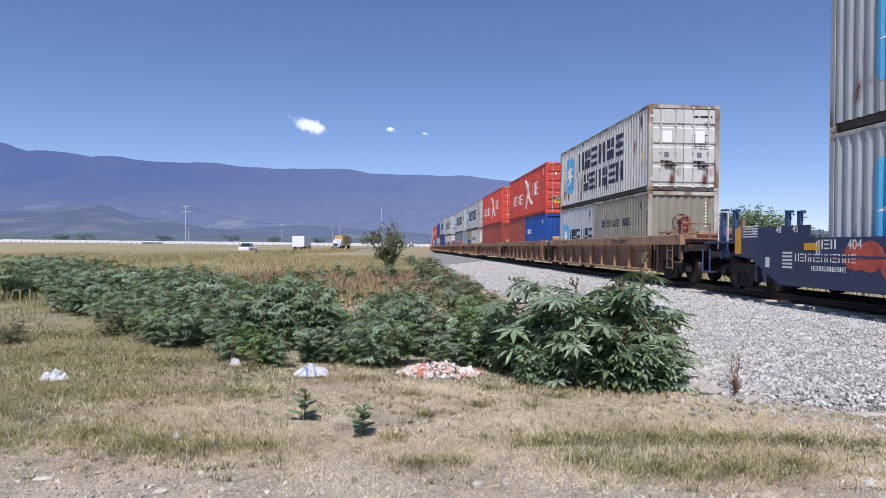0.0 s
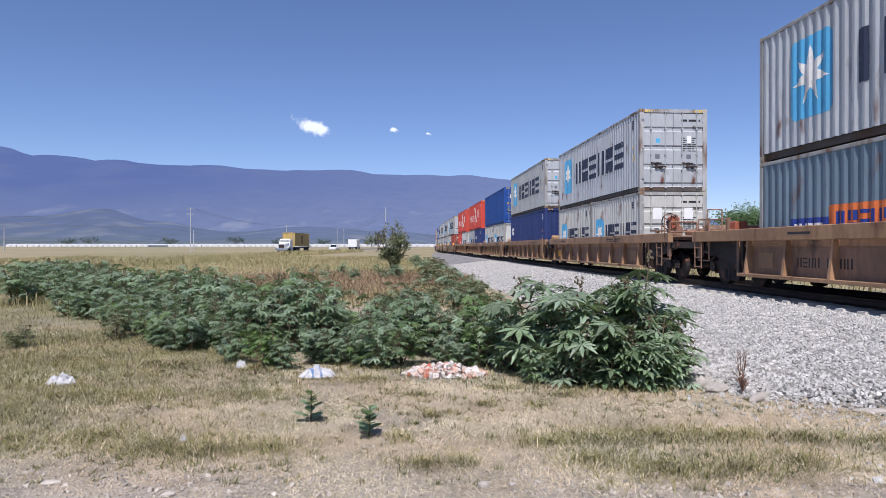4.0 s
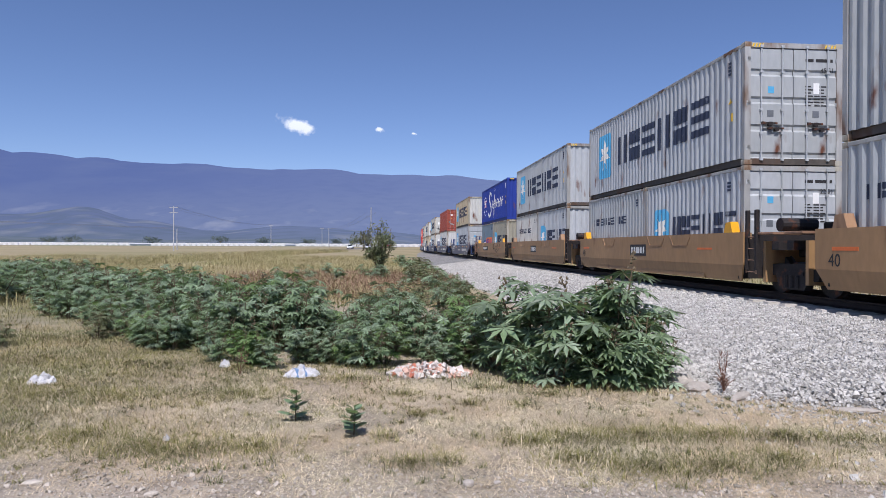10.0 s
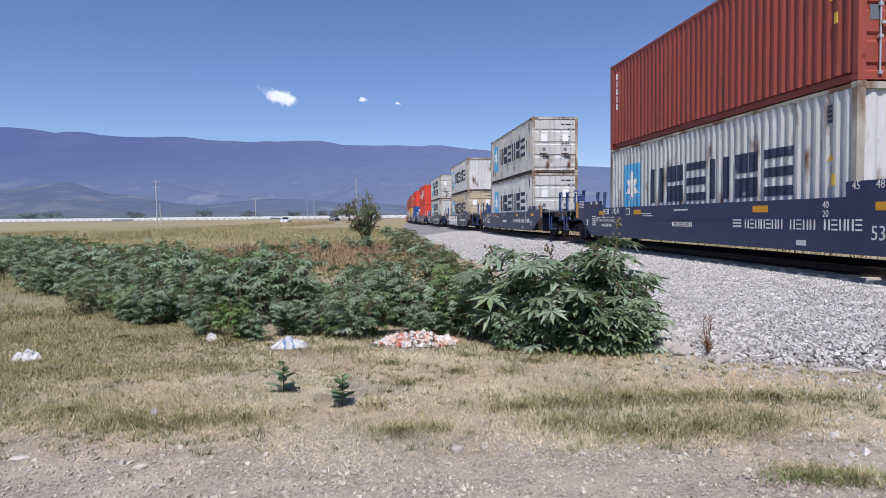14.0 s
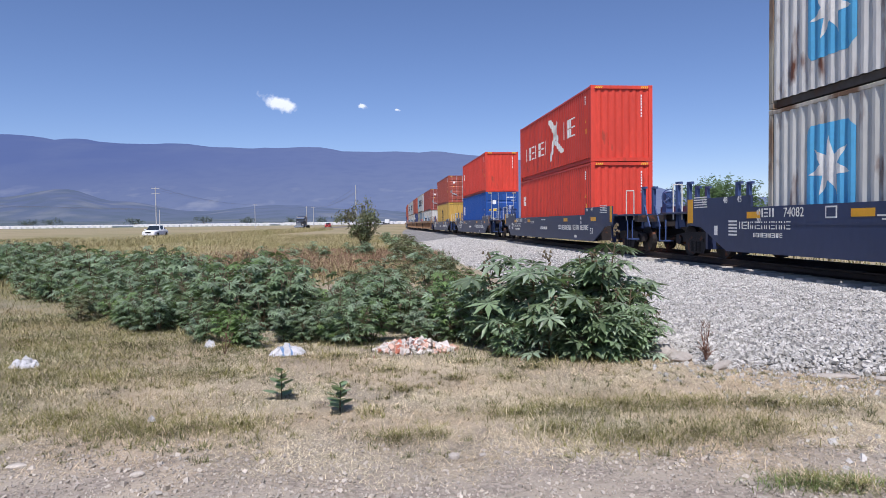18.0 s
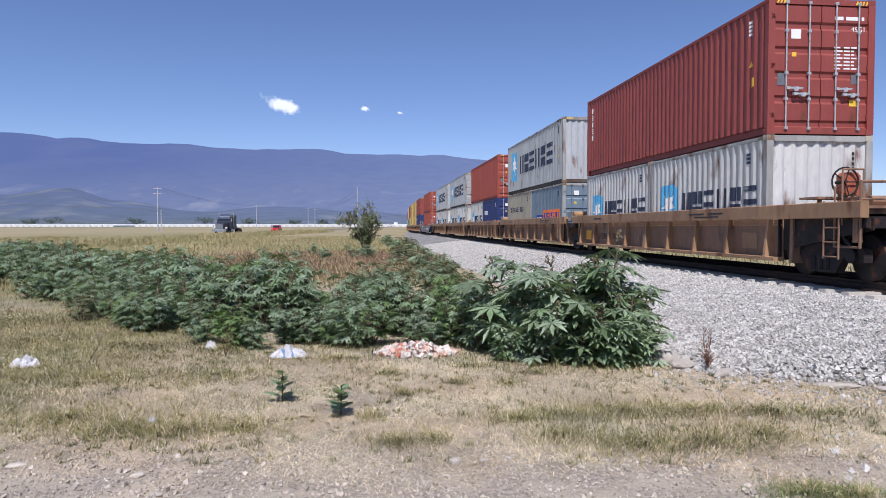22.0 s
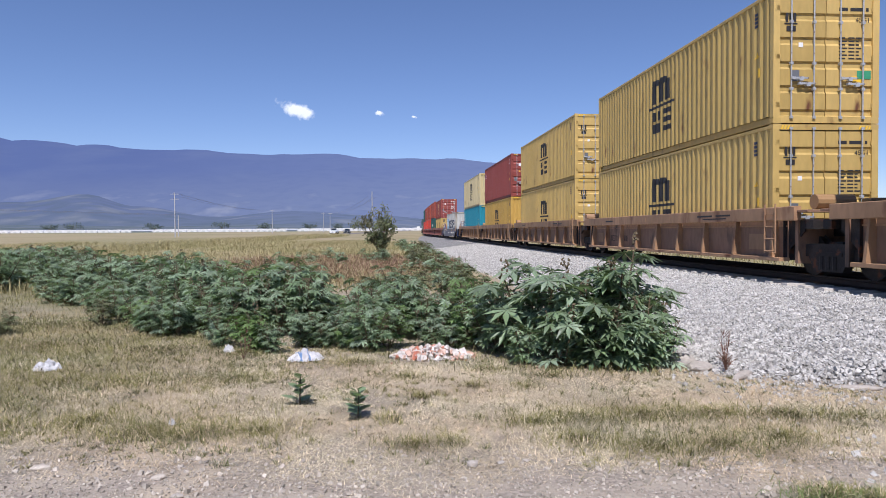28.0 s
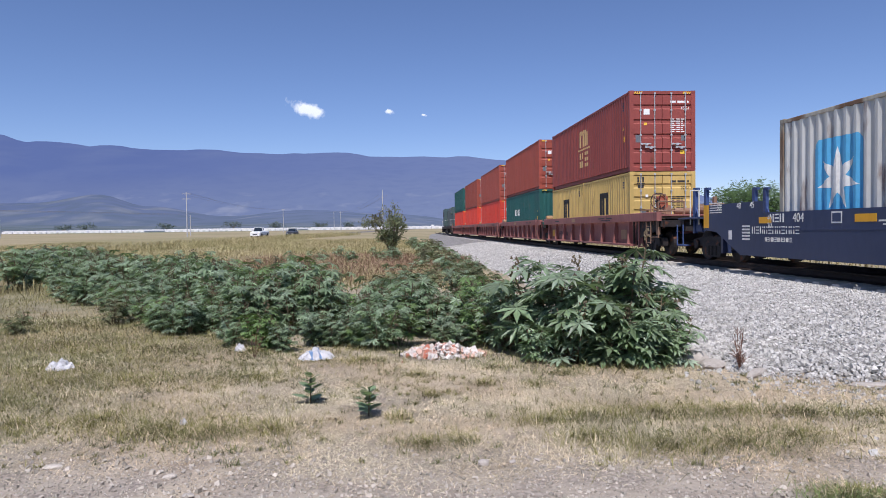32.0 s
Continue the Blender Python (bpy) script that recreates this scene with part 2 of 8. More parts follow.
# ---- mesh helpers ----
class Build:
    """Gathers vertices and faces of one part."""

    def __init__(self):
        self.v, self.f = [], []

    def add(self, vs, fs):
        n = len(self.v)
        self.v += [tuple(p) for p in vs]
        self.f += [tuple(i + n for i in q) for q in fs]
        return self

    def box(self, x0, x1, y0, y1, z0, z1, c=0.0, m=None):
        """A box with edges chamfered by c along its length."""
        if c:
            pr = [(x0 + c, z0), (x1 - c, z0), (x1, z0 + c), (x1, z1 - c), (x1 - c, z1), (x0 + c, z1), (x0, z1 - c), (x0, z0 + c)]
        else:
            pr = [(x0, z0), (x1, z0), (x1, z1), (x0, z1)]
        n = len(pr)
        vs = [(x, y0, z) for x, z in pr] + [(x, y1, z) for x, z in pr]
        fs = [tuple(range(n)), tuple(range(2 * n - 1, n - 1, -1))] + [((i + 1) % n, i, n + i, n + (i + 1) % n) for i in range(n)]
        if m:
            vs = [m @ Vector(p) for p in vs]
        return self.add(vs, fs)

    def prism(self, pts, x0, x1):
        """A polygon in (y, z), pulled from x0 to x1."""
        n = len(pts)
        vs = [(x0, y, z) for y, z in pts] + [(x1, y, z) for y, z in pts]
        return self.add(vs, [tuple(range(n - 1, -1, -1)), tuple(range(n, 2 * n))] + [(i, (i + 1) % n, n + (i + 1) % n, n + i) for i in range(n)])

    def tube(self, p, q, r, n=8, r2=None):
        p, q = Vector(p), Vector(q)
        r2 = r if r2 is None else r2
        d = (q - p).normalized()
        a = d.orthogonal().normalized()
        c = d.cross(a)
        vs = []
        for o, rr in ((p, r), (q, r2)):
            vs += [o + rr * (math.cos(2 * math.pi * i / n) * a + math.sin(2 * math.pi * i / n) * c) for i in range(n)]
        return self.add(vs, [tuple(range(n - 1, -1, -1)), tuple(range(n, 2 * n))] + [(i, (i + 1) % n, n + (i + 1) % n, n + i) for i in range(n)])

    def path(self, pts, r, n=6):
        for p, q in zip(pts, pts[1:]):
            self.tube(p, q, r, n)
        return self

    def ring(self, c, axis, r, t, n=20, k=6):
        c, axis = Vector(c), Vector(axis).normalized()
        a = axis.orthogonal().normalized()
        b = axis.cross(a)
        vs = []
        for i in range(n):
            u = math.cos(2 * math.pi * i / n) * a + math.sin(2 * math.pi * i / n) * b
            vs += [c + u * (r + t * math.cos(2 * math.pi * j / k)) + axis * t * math.sin(2 * math.pi * j / k) for j in range(k)]
        return self.add(vs, [(i * k + j, ((i + 1) % n) * k + j, ((i + 1) % n) * k + (j + 1) % k, i * k + (j + 1) % k) for i in range(n) for j in range(k)])

    def mesh(self, name, smooth=False):
        me = bpy.data.meshes.new(name)
        me.from_pydata(self.v, [], self.f)
        if smooth:
            me.polygons.foreach_set("use_smooth", [True] * len(me.polygons))
        return me


MESHES = {}


def shared(key, make, smooth=False):
    """The mesh of that key, built once."""
    if key not in MESHES:
        MESHES[key] = make().mesh(str(key[0]), smooth)
    return MESHES[key]


def part(name, me, material, parent, label="", at=None, kind=""):
    """One mesh object under a thing or a part; the material sits on the object, so that alike pieces share one mesh."""
    if isinstance(me, Build):
        me = me.mesh(name)
    if not me.materials:
        me.materials.append(None)
    ob = new(name, me)
    ob.material_slots[0].link = "OBJECT"
    ob.material_slots[0].material = material
    if parent:
        ob.parent = parent
    if at is not None:
        ob.matrix_basis = at
    return tagged(ob, label, kind=kind)


def thing(name, label, category, at=None, group="", kind=""):
    ob = new(name)
    ob.empty_display_size = 0.3
    if at is not None:
        ob.matrix_basis = at
    return tagged(ob, label, category, group, kind)


def writing(words, size, material, parent, at, name="lettering"):
    """Flat raised letters in the built-in font; at: pose of the text's lower left corner, reading along +x, up +y."""
    key = ("letters", words, size)
    if key not in MESHES:
        cu = bpy.data.curves.new("letters", "FONT")
        cu.body, cu.size, cu.extrude, cu.resolution_u = words, size, 0.002, 3
        tmp = new("tmp", cu)
        bpy.context.view_layer.update()
        MESHES[key] = bpy.data.meshes.new_from_object(tmp.evaluated_get(bpy.context.evaluated_depsgraph_get()))
        bpy.data.objects.remove(tmp)
    return part(name, MESHES[key], material, parent, "", at)


# ---- the line of the track ----
X0, HEAD, BEND, BEND_FROM = 9.65, -0.1057, 4.2e-4, 100.0
RAIL_TOP = 0.64


def track(s):
    """Place and heading of the track's middle line at s metres past the camera."""
    x, y, h = X0 + math.sin(HEAD) * min(s, BEND_FROM), math.cos(HEAD) * min(s, BEND_FROM), HEAD
    if s > BEND_FROM:
        u = s - BEND_FROM
        h = HEAD + BEND * u
        x += (math.cos(HEAD) - math.cos(h)) / BEND
        y += (math.sin(h) - math.sin(HEAD)) / BEND
    return x, y, h


def on_track(s, side=0.0, z=0.0):
    x, y, h = track(s)
    return Vector((x + math.cos(h) * side, y - math.sin(h) * side, z))


def track_pose(s, z=RAIL_TOP):
    x, y, h = track(s)
    return pose(x, y, z, 0, 0, -math.degrees(h))


def smooth(a, b, x):
    u = min(1, max(0, (x - a) / (b - a)))
    return u * u * (3 - 2 * u)


def ground_z(x, y):
    """Height of the natural ground: flat here, rising slightly towards the road and the fields."""
    z = 0.0045 * max(0, min(y, 600) - 18) * smooth(2, 14, -x + 0.0)
    return z + 0.025 * noise.noise((x * 0.5, y * 0.5, 3.1)) * smooth(3, 6, math.hypot(x, y)) * smooth(120, 60, abs(y))


# ---- containers ----
LEN40, LEN20, WIDE = 12.192, 6.058, 2.438
HIGH, STD = 2.896, 2.591
PITCH, DEEP = 0.278, 0.036
PROFILE = ((0.0, 0.0), (0.072, 0.0), (0.14, 1.0), (0.21, 1.0))


def columns(a, b):
    """Break points of the corrugation between a and b, with their depth."""
    out = []
    k = math.floor(a / PITCH) - 1

    def depth(u):
        w = (u / PITCH - math.floor(u / PITCH)) * PITCH
        for (p, d), (q, e) in zip(PROFILE, PROFILE[1:] + ((PITCH, 0.0),)):
            if p <= w <= q:
                return (d + (e - d) * (w - p) / (q - p)) * DEEP
        return 0.0

    pts = [a]
    while k * PITCH < b + PITCH:
        pts += [k * PITCH + p for p, _ in PROFILE if a + 1e-4 < k * PITCH + p < b - 1e-4]
        k += 1
    return [(u, depth(u)) for u in pts + [b]]


def corrugated(a, b, z0, z1):
    """A corrugated sheet in the plane x = 0, outer face towards -x, running along y."""
    bd = Build()
    cs = columns(a, b)
    vs = [p for u, d in cs for p in ((d, u, z0), (d, u, z1))]
    return bd.add(vs, [(2 * i + 1, 2 * i, 2 * i + 2, 2 * i + 3) for i in range(len(cs) - 1)])


def clip(poly, lo, hi):
    for edge, sign in ((lo, 1), (hi, -1)):
        out = []
        for (p, q) in zip(poly, poly[1:] + poly[:1]):
            dp, dq = sign * (p[0] - edge), sign * (q[0] - edge)
            if dp >= 0:
                out.append(p)
            if dp * dq < 0:
                t = dp / (dp - dq)
                out.append((edge, p[1] + t * (q[1] - p[1])))
        poly = out
        if len(poly) < 3:
            return []
    return poly


def decal(polys, lift=0.006):
    """Paint shapes, convex polygons in (y, z), lying on the corrugated sheet x = 0."""
    bd = Build()
    for poly in polys:
        a, b = min(p[0] for p in poly), max(p[0] for p in poly)
        cs = columns(a, b)
        for (u, du), (w, dw) in zip(cs, cs[1:]):
            piece = clip(list(poly), u, w)
            if len(piece) > 2:
                vs = [(du + (dw - du) * (y - u) / max(1e-6, w - u) - lift, y, z) for y, z in piece]
                bd.add(vs, [tuple(range(len(vs)))])
    return bd


def rect(y0, y1, z0, z1):
    return [(y0, z0), (y1, z0), (y1, z1), (y0, z1)]


def star(cy, cz, r, n=7, inner=0.42):
    out = []
    for i in range(n):
        a = 2 * math.pi * i / n + math.pi / 2
        p = [(cy + r * math.cos(a), cz + r * math.sin(a))]
        for s in (1, -1):
            w = a + s * math.pi / n
            p.append((cy + r * inner * math.cos(w), cz + r * inner * math.sin(w)))
        out += [[p[0], p[1], (cy, cz), p[2]]]
    return out


# emblems: (ink, polygons) on a 40 ft side, u from 0 at its far end to 1 at its near end, v from 0 to 1 up the side
def emblem(kind, length, height):
    """Painted shapes on the side that faces the camera. y grows away from the camera, so the reading runs from +y to -y."""
    half, lo, hi = length / 2, 0.20, height - 0.16

    def Y(u):
        return half - u * length

    def Z(v):
        return lo + v * (hi - lo)

    def R(u0, u1, v0, v1):
        return rect(Y(u1), Y(u0), Z(v0), Z(v1))

    def row(u0, u1, v0, v1, n, gap=0.2):
        w = (u1 - u0) / n
        return [R(u0 + i * w, u0 + (i + 1 - gap) * w, v0, v1) for i in range(n)]

    def cell(u0, u1, v0, v1, t, k):
        """Plain bars of stroke t metres that fill one letter's space."""
        tu, tv = t / length, t / (hi - lo)
        vm, um = (v0 + v1) / 2, (u0 + u1) / 2
        if k == 0:
            return [R(u0, u0 + 1.3 * tu, v0, v1), R(u1 - 1.3 * tu, u1, v0, v1)]
        if k == 1:
            return [R(u0, u1, v, v + tv) for v in (v0, vm - tv / 2, v1 - tv)]
        return [R(u0, u1, v0, vm - 0.3 * tv), R(u0, um + 0.1 * tu, vm + 0.3 * tv, v1), R(um + 0.7 * tu, u1, vm + 0.3 * tv, v1)]

    def glyphs(u0, u1, v0, v1, n, t, gap=0.2):
        """Rows of plain bars that stand for a name."""
        w, out = (u1 - u0) / n, []
        for i in range(n):
            out += cell(u0 + i * w, u0 + (i + 1 - gap) * w, v0, v1, t, (0, 2, 1)[i % 3])
        return out

    def panel(u0, u1, v0, v1):
        """A panel with rounded corners."""
        c, d, p = 0.16 / length, 0.16 / (hi - lo), lambda u, v: (Y(u), Z(v))
        return [[p(u0 + c, v0), p(u1 - c, v0), p(u1, v0 + d), p(u1, v1 - d), p(u1 - c, v1), p(u0 + c, v1), p(u0, v1 - d), p(u0, v0 + d)]]

    def ribbon(pts, w):
        """A brush stroke along points (u, v), w metres wide, thinner at its ends."""
        ps = [Vector((Y(u), Z(v))) for u, v in pts]
        for _ in range(2):
            ps = ps[:1] + [q for p, r in zip(ps, ps[1:]) for q in (p.lerp(r, 0.25), p.lerp(r, 0.75))] + ps[-1:]
        n, rim = len(ps), []
        for i, p in enumerate(ps):
            d = (ps[min(n - 1, i + 1)] - ps[max(0, i - 1)]).normalized()
            h = w * (0.3 + 0.7 * math.sin(math.pi * i / (n - 1))) / 2
            rim.append((tuple(p + Vector((-d.y, d.x)) * h), tuple(p - Vector((-d.y, d.x)) * h)))
        return [[a, c, d, b] for (a, b), (c, d) in zip(rim, rim[1:])]

    out = []
    star_at = lambda u, v, r: star(Y(u), Z(v), r)
    if kind == "star_big":
        out = [("sky", panel(0.1, 0.22, 0.2, 0.86)), ("white", star_at(0.16, 0.54, 0.62)), ("navy", glyphs(0.28, 0.87, 0.33, 0.72, 6, 0.2))]
    elif kind == "star_low":
        out = [("sky", panel(0.1, 0.22, 0.16, 0.82)), ("white", star_at(0.16, 0.5, 0.62)), ("navy", glyphs(0.28, 0.87, 0.31, 0.7, 6, 0.2))]
    elif kind == "two_lines":
        out = [("sky", panel(0.1, 0.21, 0.2, 0.86)), ("white", star_at(0.155, 0.54, 0.58)), ("navy", glyphs(0.28, 0.8, 0.54, 0.86, 6, 0.17) + glyphs(0.28, 0.8, 0.16, 0.45, 7, 0.15))]
    elif kind == "star_20":
        out = [("sky", panel(0.11, 0.29, 0.22, 0.72)), ("white", star_at(0.2, 0.47, 0.46)), ("navy", glyphs(0.345, 0.95, 0.28, 0.6, 6, 0.12))]
    elif kind == "line_20":
        out = [("navy", glyphs(0.1, 0.52, 0.58, 0.70, 6, 0.055) + glyphs(0.56, 0.72, 0.58, 0.70, 3, 0.05))]
    elif kind == "bird":
        out = [("white", [q for i in range(7) for q in cell(0.115 + 0.0535 * i, 0.152 + 0.0535 * i, 0.30, 0.56, 0.07, (0, 2, 1)[i % 3])]
                + glyphs(0.70, 0.84, 0.42, 0.72, 3, 0.06, 0.16)
                + ribbon([(0.495, 0.86), (0.52, 0.83), (0.55, 0.74), (0.58, 0.62), (0.605, 0.52), (0.625, 0.47)], 0.42)
                + ribbon([(0.515, 0.14), (0.53, 0.22), (0.55, 0.38), (0.575, 0.55), (0.6, 0.7), (0.612, 0.8)], 0.36)
                + ribbon([(0.57, 0.46), (0.6, 0.42), (0.635, 0.33), (0.67, 0.26), (0.69, 0.25)], 0.3))]
    elif kind == "bird_20":
        out = [("white", glyphs(0.08, 0.5, 0.2, 0.36, 7, 0.05) + glyphs(0.74, 0.92, 0.3, 0.46, 3, 0.05)
                + ribbon([(0.52, 0.52), (0.58, 0.5), (0.65, 0.42), (0.72, 0.34)], 0.3) + ribbon([(0.54, 0.1), (0.59, 0.2), (0.63, 0.36), (0.67, 0.48)], 0.26))]
    elif kind in ("m_sc", "m_sc_tan", "m_low"):
        ink, dv = "tan" if kind == "m_sc_tan" else "dark", -0.06 if kind == "m_low" else 0.0
        p = lambda u, v: (Y(u), Z(v + dv))
        arch = [[p(u, 0.56), p(u + 0.026, 0.56), p(u + 0.026, 0.8), p(u, 0.8)] for u in (0.44, 0.482, 0.524)]
        top = [[p(u, 0.77), p(u + 0.05, 0.77), p(u + 0.044, 0.84), p(u + 0.012, 0.85)] for u in (0.44, 0.486)]
        out = [(ink, arch + top + [[p(0.42, 0.5), p(0.575, 0.5), p(0.575, 0.53), p(0.42, 0.53)]] + cell(0.445, 0.497, 0.2 + dv, 0.46 + dv, 0.15, 2) + cell(0.51, 0.56, 0.2 + dv, 0.46 + dv, 0.15, 1))]
    elif kind == "m_20":
        out = [("dark", row(0.38, 0.6, 0.4, 0.76, 3, 0.36) + [R(0.38, 0.57, 0.7, 0.8)])]
    elif kind == "script":
        turn_ = [2 * math.pi * i / 20 for i in range(21)]
        out = [("white", ribbon([(0.43, 0.74), (0.405, 0.86), (0.365, 0.86), (0.335, 0.74), (0.35, 0.6), (0.39, 0.5), (0.41, 0.36), (0.395, 0.2), (0.35, 0.13), (0.3, 0.18), (0.28, 0.3)], 0.3)
                + [q for i in range(7) for q in ribbon([(0.44 + 0.06 * i, 0.34), (0.452 + 0.06 * i, 0.4), (0.47 + 0.06 * i, 0.56), (0.485 + 0.06 * i, 0.6)], 0.2)]
                + ribbon([(0.515, 0.06), (0.53, 0.3), (0.55, 0.7), (0.57, 0.92)], 0.16) + ribbon([(0.46, 0.46), (0.6, 0.5), (0.75, 0.48), (0.88, 0.52)], 0.07)),
               ("label", [[(Y(0.16 + k * 0.06 * math.cos(q)), Z(0.5 + k * 0.3 * math.sin(q))) for k, q in ((1, a_), (1, b_), (0.93, b_), (0.93, a_))] for a_, b_ in zip(turn_, turn_[1:])]),
               ("red", [R(0.135, 0.192, 0.46, 0.7)]), ("label", [R(0.128, 0.134, 0.26, 0.72), R(0.157, 0.17, 0.46, 0.7), R(0.135, 0.192, 0.55, 0.61)])]
    elif kind == "flag_20":
        out = [("cobalt", [R(0.2, 0.42, 0.22, 0.46)]), ("white", glyphs(0.23, 0.4, 0.27, 0.41, 3, 0.06)), ("orange", [R(0.42, 0.92, 0.26, 0.56)]), ("cobalt", glyphs(0.46, 0.9, 0.31, 0.5, 8, 0.07))]
    elif kind == "mark":
        out = [("white", glyphs(0.05, 0.10, 0.52, 0.72, 2, 0.09))]
    elif kind == "mark_low":
        out = [("white", [R(0.05, 0.075, 0.45, 0.75)]), ("label", [R(0.082, 0.1, 0.45, 0.75)])]
    elif kind == "column":
        out = [("white", [q for k, v in enumerate((0.84, 0.74, 0.64, 0.54, 0.44)) for q in cell(0.045, 0.062, v, v + 0.075, 0.045, k % 2)])]
    elif kind == "tab_20":
        out = [("white", glyphs(0.12, 0.36, 0.6, 0.72, 5, 0.055))]
    elif kind == "stripe":
        out = [("label", [R(0.03, 0.058, 0.1, 0.9)]), ("dark", [q for k, v in enumerate((0.6, 0.48, 0.36, 0.24)) for q in cell(0.036, 0.053, v, v + 0.09, 0.05, k % 2)])]
    elif kind == "corner_sign":
        out = [("label", [R(0.03, 0.06, 0.74, 0.88)]), ("cobalt", [R(0.034, 0.056, 0.77, 0.85)])]
    elif kind == "tex":
        out = [("red", [R(0.03, 0.055, 0.7, 0.82)]), ("white", glyphs(0.058, 0.14, 0.7, 0.8, 4, 0.05))]
    elif kind == "cap":
        out = [("white", glyphs(0.3, 0.48, 0.5, 0.66, 6, 0.07))]
    if length > 8 and kind != "none":
        out += [("label" if kind in ("bird", "script", "column", "mark", "tex", "corner_sign") else "navy", [R(0.936, 0.946, v, v + 0.024) for v in (0.92, 0.885, 0.85, 0.815)]), ("yellow", [R(0.945, 0.957, 0.36, 0.44), [(Y(0.936), Z(0.54)), (Y(0.954), Z(0.54)), (Y(0.945), Z(0.6))]])]
    elif length < 8:
        out += [("label" if kind in ("tab_20", "bird_20") else "navy", [R(0.87, 0.89, v, v + 0.025) for v in (0.9, 0.86, 0.82)])]
    return out


def casting():
    b = Build().box(-0.089, 0.089, -0.081, 0.081, -0.059, 0.059, 0.008)
    b.box(-0.093, -0.089, -0.04, 0.04, -0.025, 0.025)
    return b


def frame_of(length, height):
    h, w = length / 2, WIDE / 2
    b = Build()
    for s in (-1, 1):
        b.box(s * w - (0.06 if s > 0 else 0), s * w + (0 if s > 0 else 0.06), -h + 0.15, h - 0.15, height - 0.10, height - 0.02, 0.008)
        for e in (-1, 1):
            y0, y1 = (e * h, e * (h - 0.13)) if e < 0 else (h - 0.13, h)
            b.box(s * w - (0.15 if s > 0 else 0), s * w + (0 if s > 0 else 0.15), y0, y1, 0.118, height - 0.118, 0.012)
    for e in (-1, 1):
        y0, y1 = (-h + 0.01, -h + 0.12) if e < 0 else (h - 0.12, h - 0.01)
        b.box(-w + 0.15, w - 0.15, y0, y1, height - 0.13, height - 0.01, 0.01)
    return b


def floor_frame(length):
    """Bottom side rails and end sills, with the floor between them."""
    h, w = length / 2, WIDE / 2
    b = Build().box(-w + 0.1, w - 0.1, -h + 0.13, h - 0.13, 0.14, 0.17)
    for s in (-1, 1):
        b.box(s * (w - 0.08) - (0.05 if s > 0 else 0), s * (w - 0.08) + (0 if s > 0 else 0.05), -h + 0.15, h - 0.15, 0.02, 0.18, 0.008)
    for y0, y1 in ((-h + 0.01, -h + 0.12), (h - 0.12, h - 0.01)):
        b.box(-w + 0.15, w - 0.15, y0, y1, 0.01, 0.15, 0.01)
    return b


def roof_of(length, height):
    h, w = length / 2, WIDE / 2
    b = Build()
    n = int(length / 0.21)
    vs = []
    for i in range(n + 1):
        y = -h + 0.12 + (length - 0.24) * i / n
        z = height - 0.03 + (0.018 if i % 2 else 0)
        vs += [(-w + 0.05, y, z), (w - 0.05, y, z)]
    return b.add(vs, [(2 * i, 2 * i + 1, 2 * i + 3, 2 * i + 2) for i in range(n)])


def door_leaf(height, ribs):
    """One leaf, x from 0 to 1.13, front face at y = 0 towards -y, pressed ribs and rim."""
    z0, z1 = 0.15, height - 0.13
    pts = [(0.06, z0), (0.06, z1)]
    edges = [z0] + [z0 + (z1 - z0) * (i + 1) / (ribs + 1) for i in range(ribs)] + [z1]
    for a, c in reversed(list(zip(edges, edges[1:]))):
        pts += [(0.0, c - 0.02), (0.0, a + 0.16), (0.035, a + 0.12), (0.035, a + 0.03)]
    return Build().prism(pts + [(0.0, z0)], 0.01, 1.12)


def lock_rod(height):
    b = Build().tube((0, -0.035, 0.10), (0, -0.035, height - 0.07), 0.017, 8)
    for z in (0.13, height - 0.10, 0.75, 1.3, height - 0.7):
        b.box(-0.035, 0.035, -0.06, 0.0, z - 0.03, z + 0.03, 0.006)
    return b


def lock_handle():
    b = Build().prism([(-0.075, -0.02), (-0.045, -0.02), (-0.045, 0.02), (-0.075, 0.02)], 0.0, 0.36)
    b.box(0.14, 0.24, -0.08, 0.0, -0.06, 0.03, 0.01).box(-0.03, 0.05, -0.085, -0.02, -0.03, 0.03)
    return b


def hinge():
    return Build().box(-0.05, 0.06, -0.03, 0.02, -0.05, 0.05, 0.01).tube((-0.05, -0.02, -0.06), (-0.05, -0.02, 0.06), 0.018, 6)


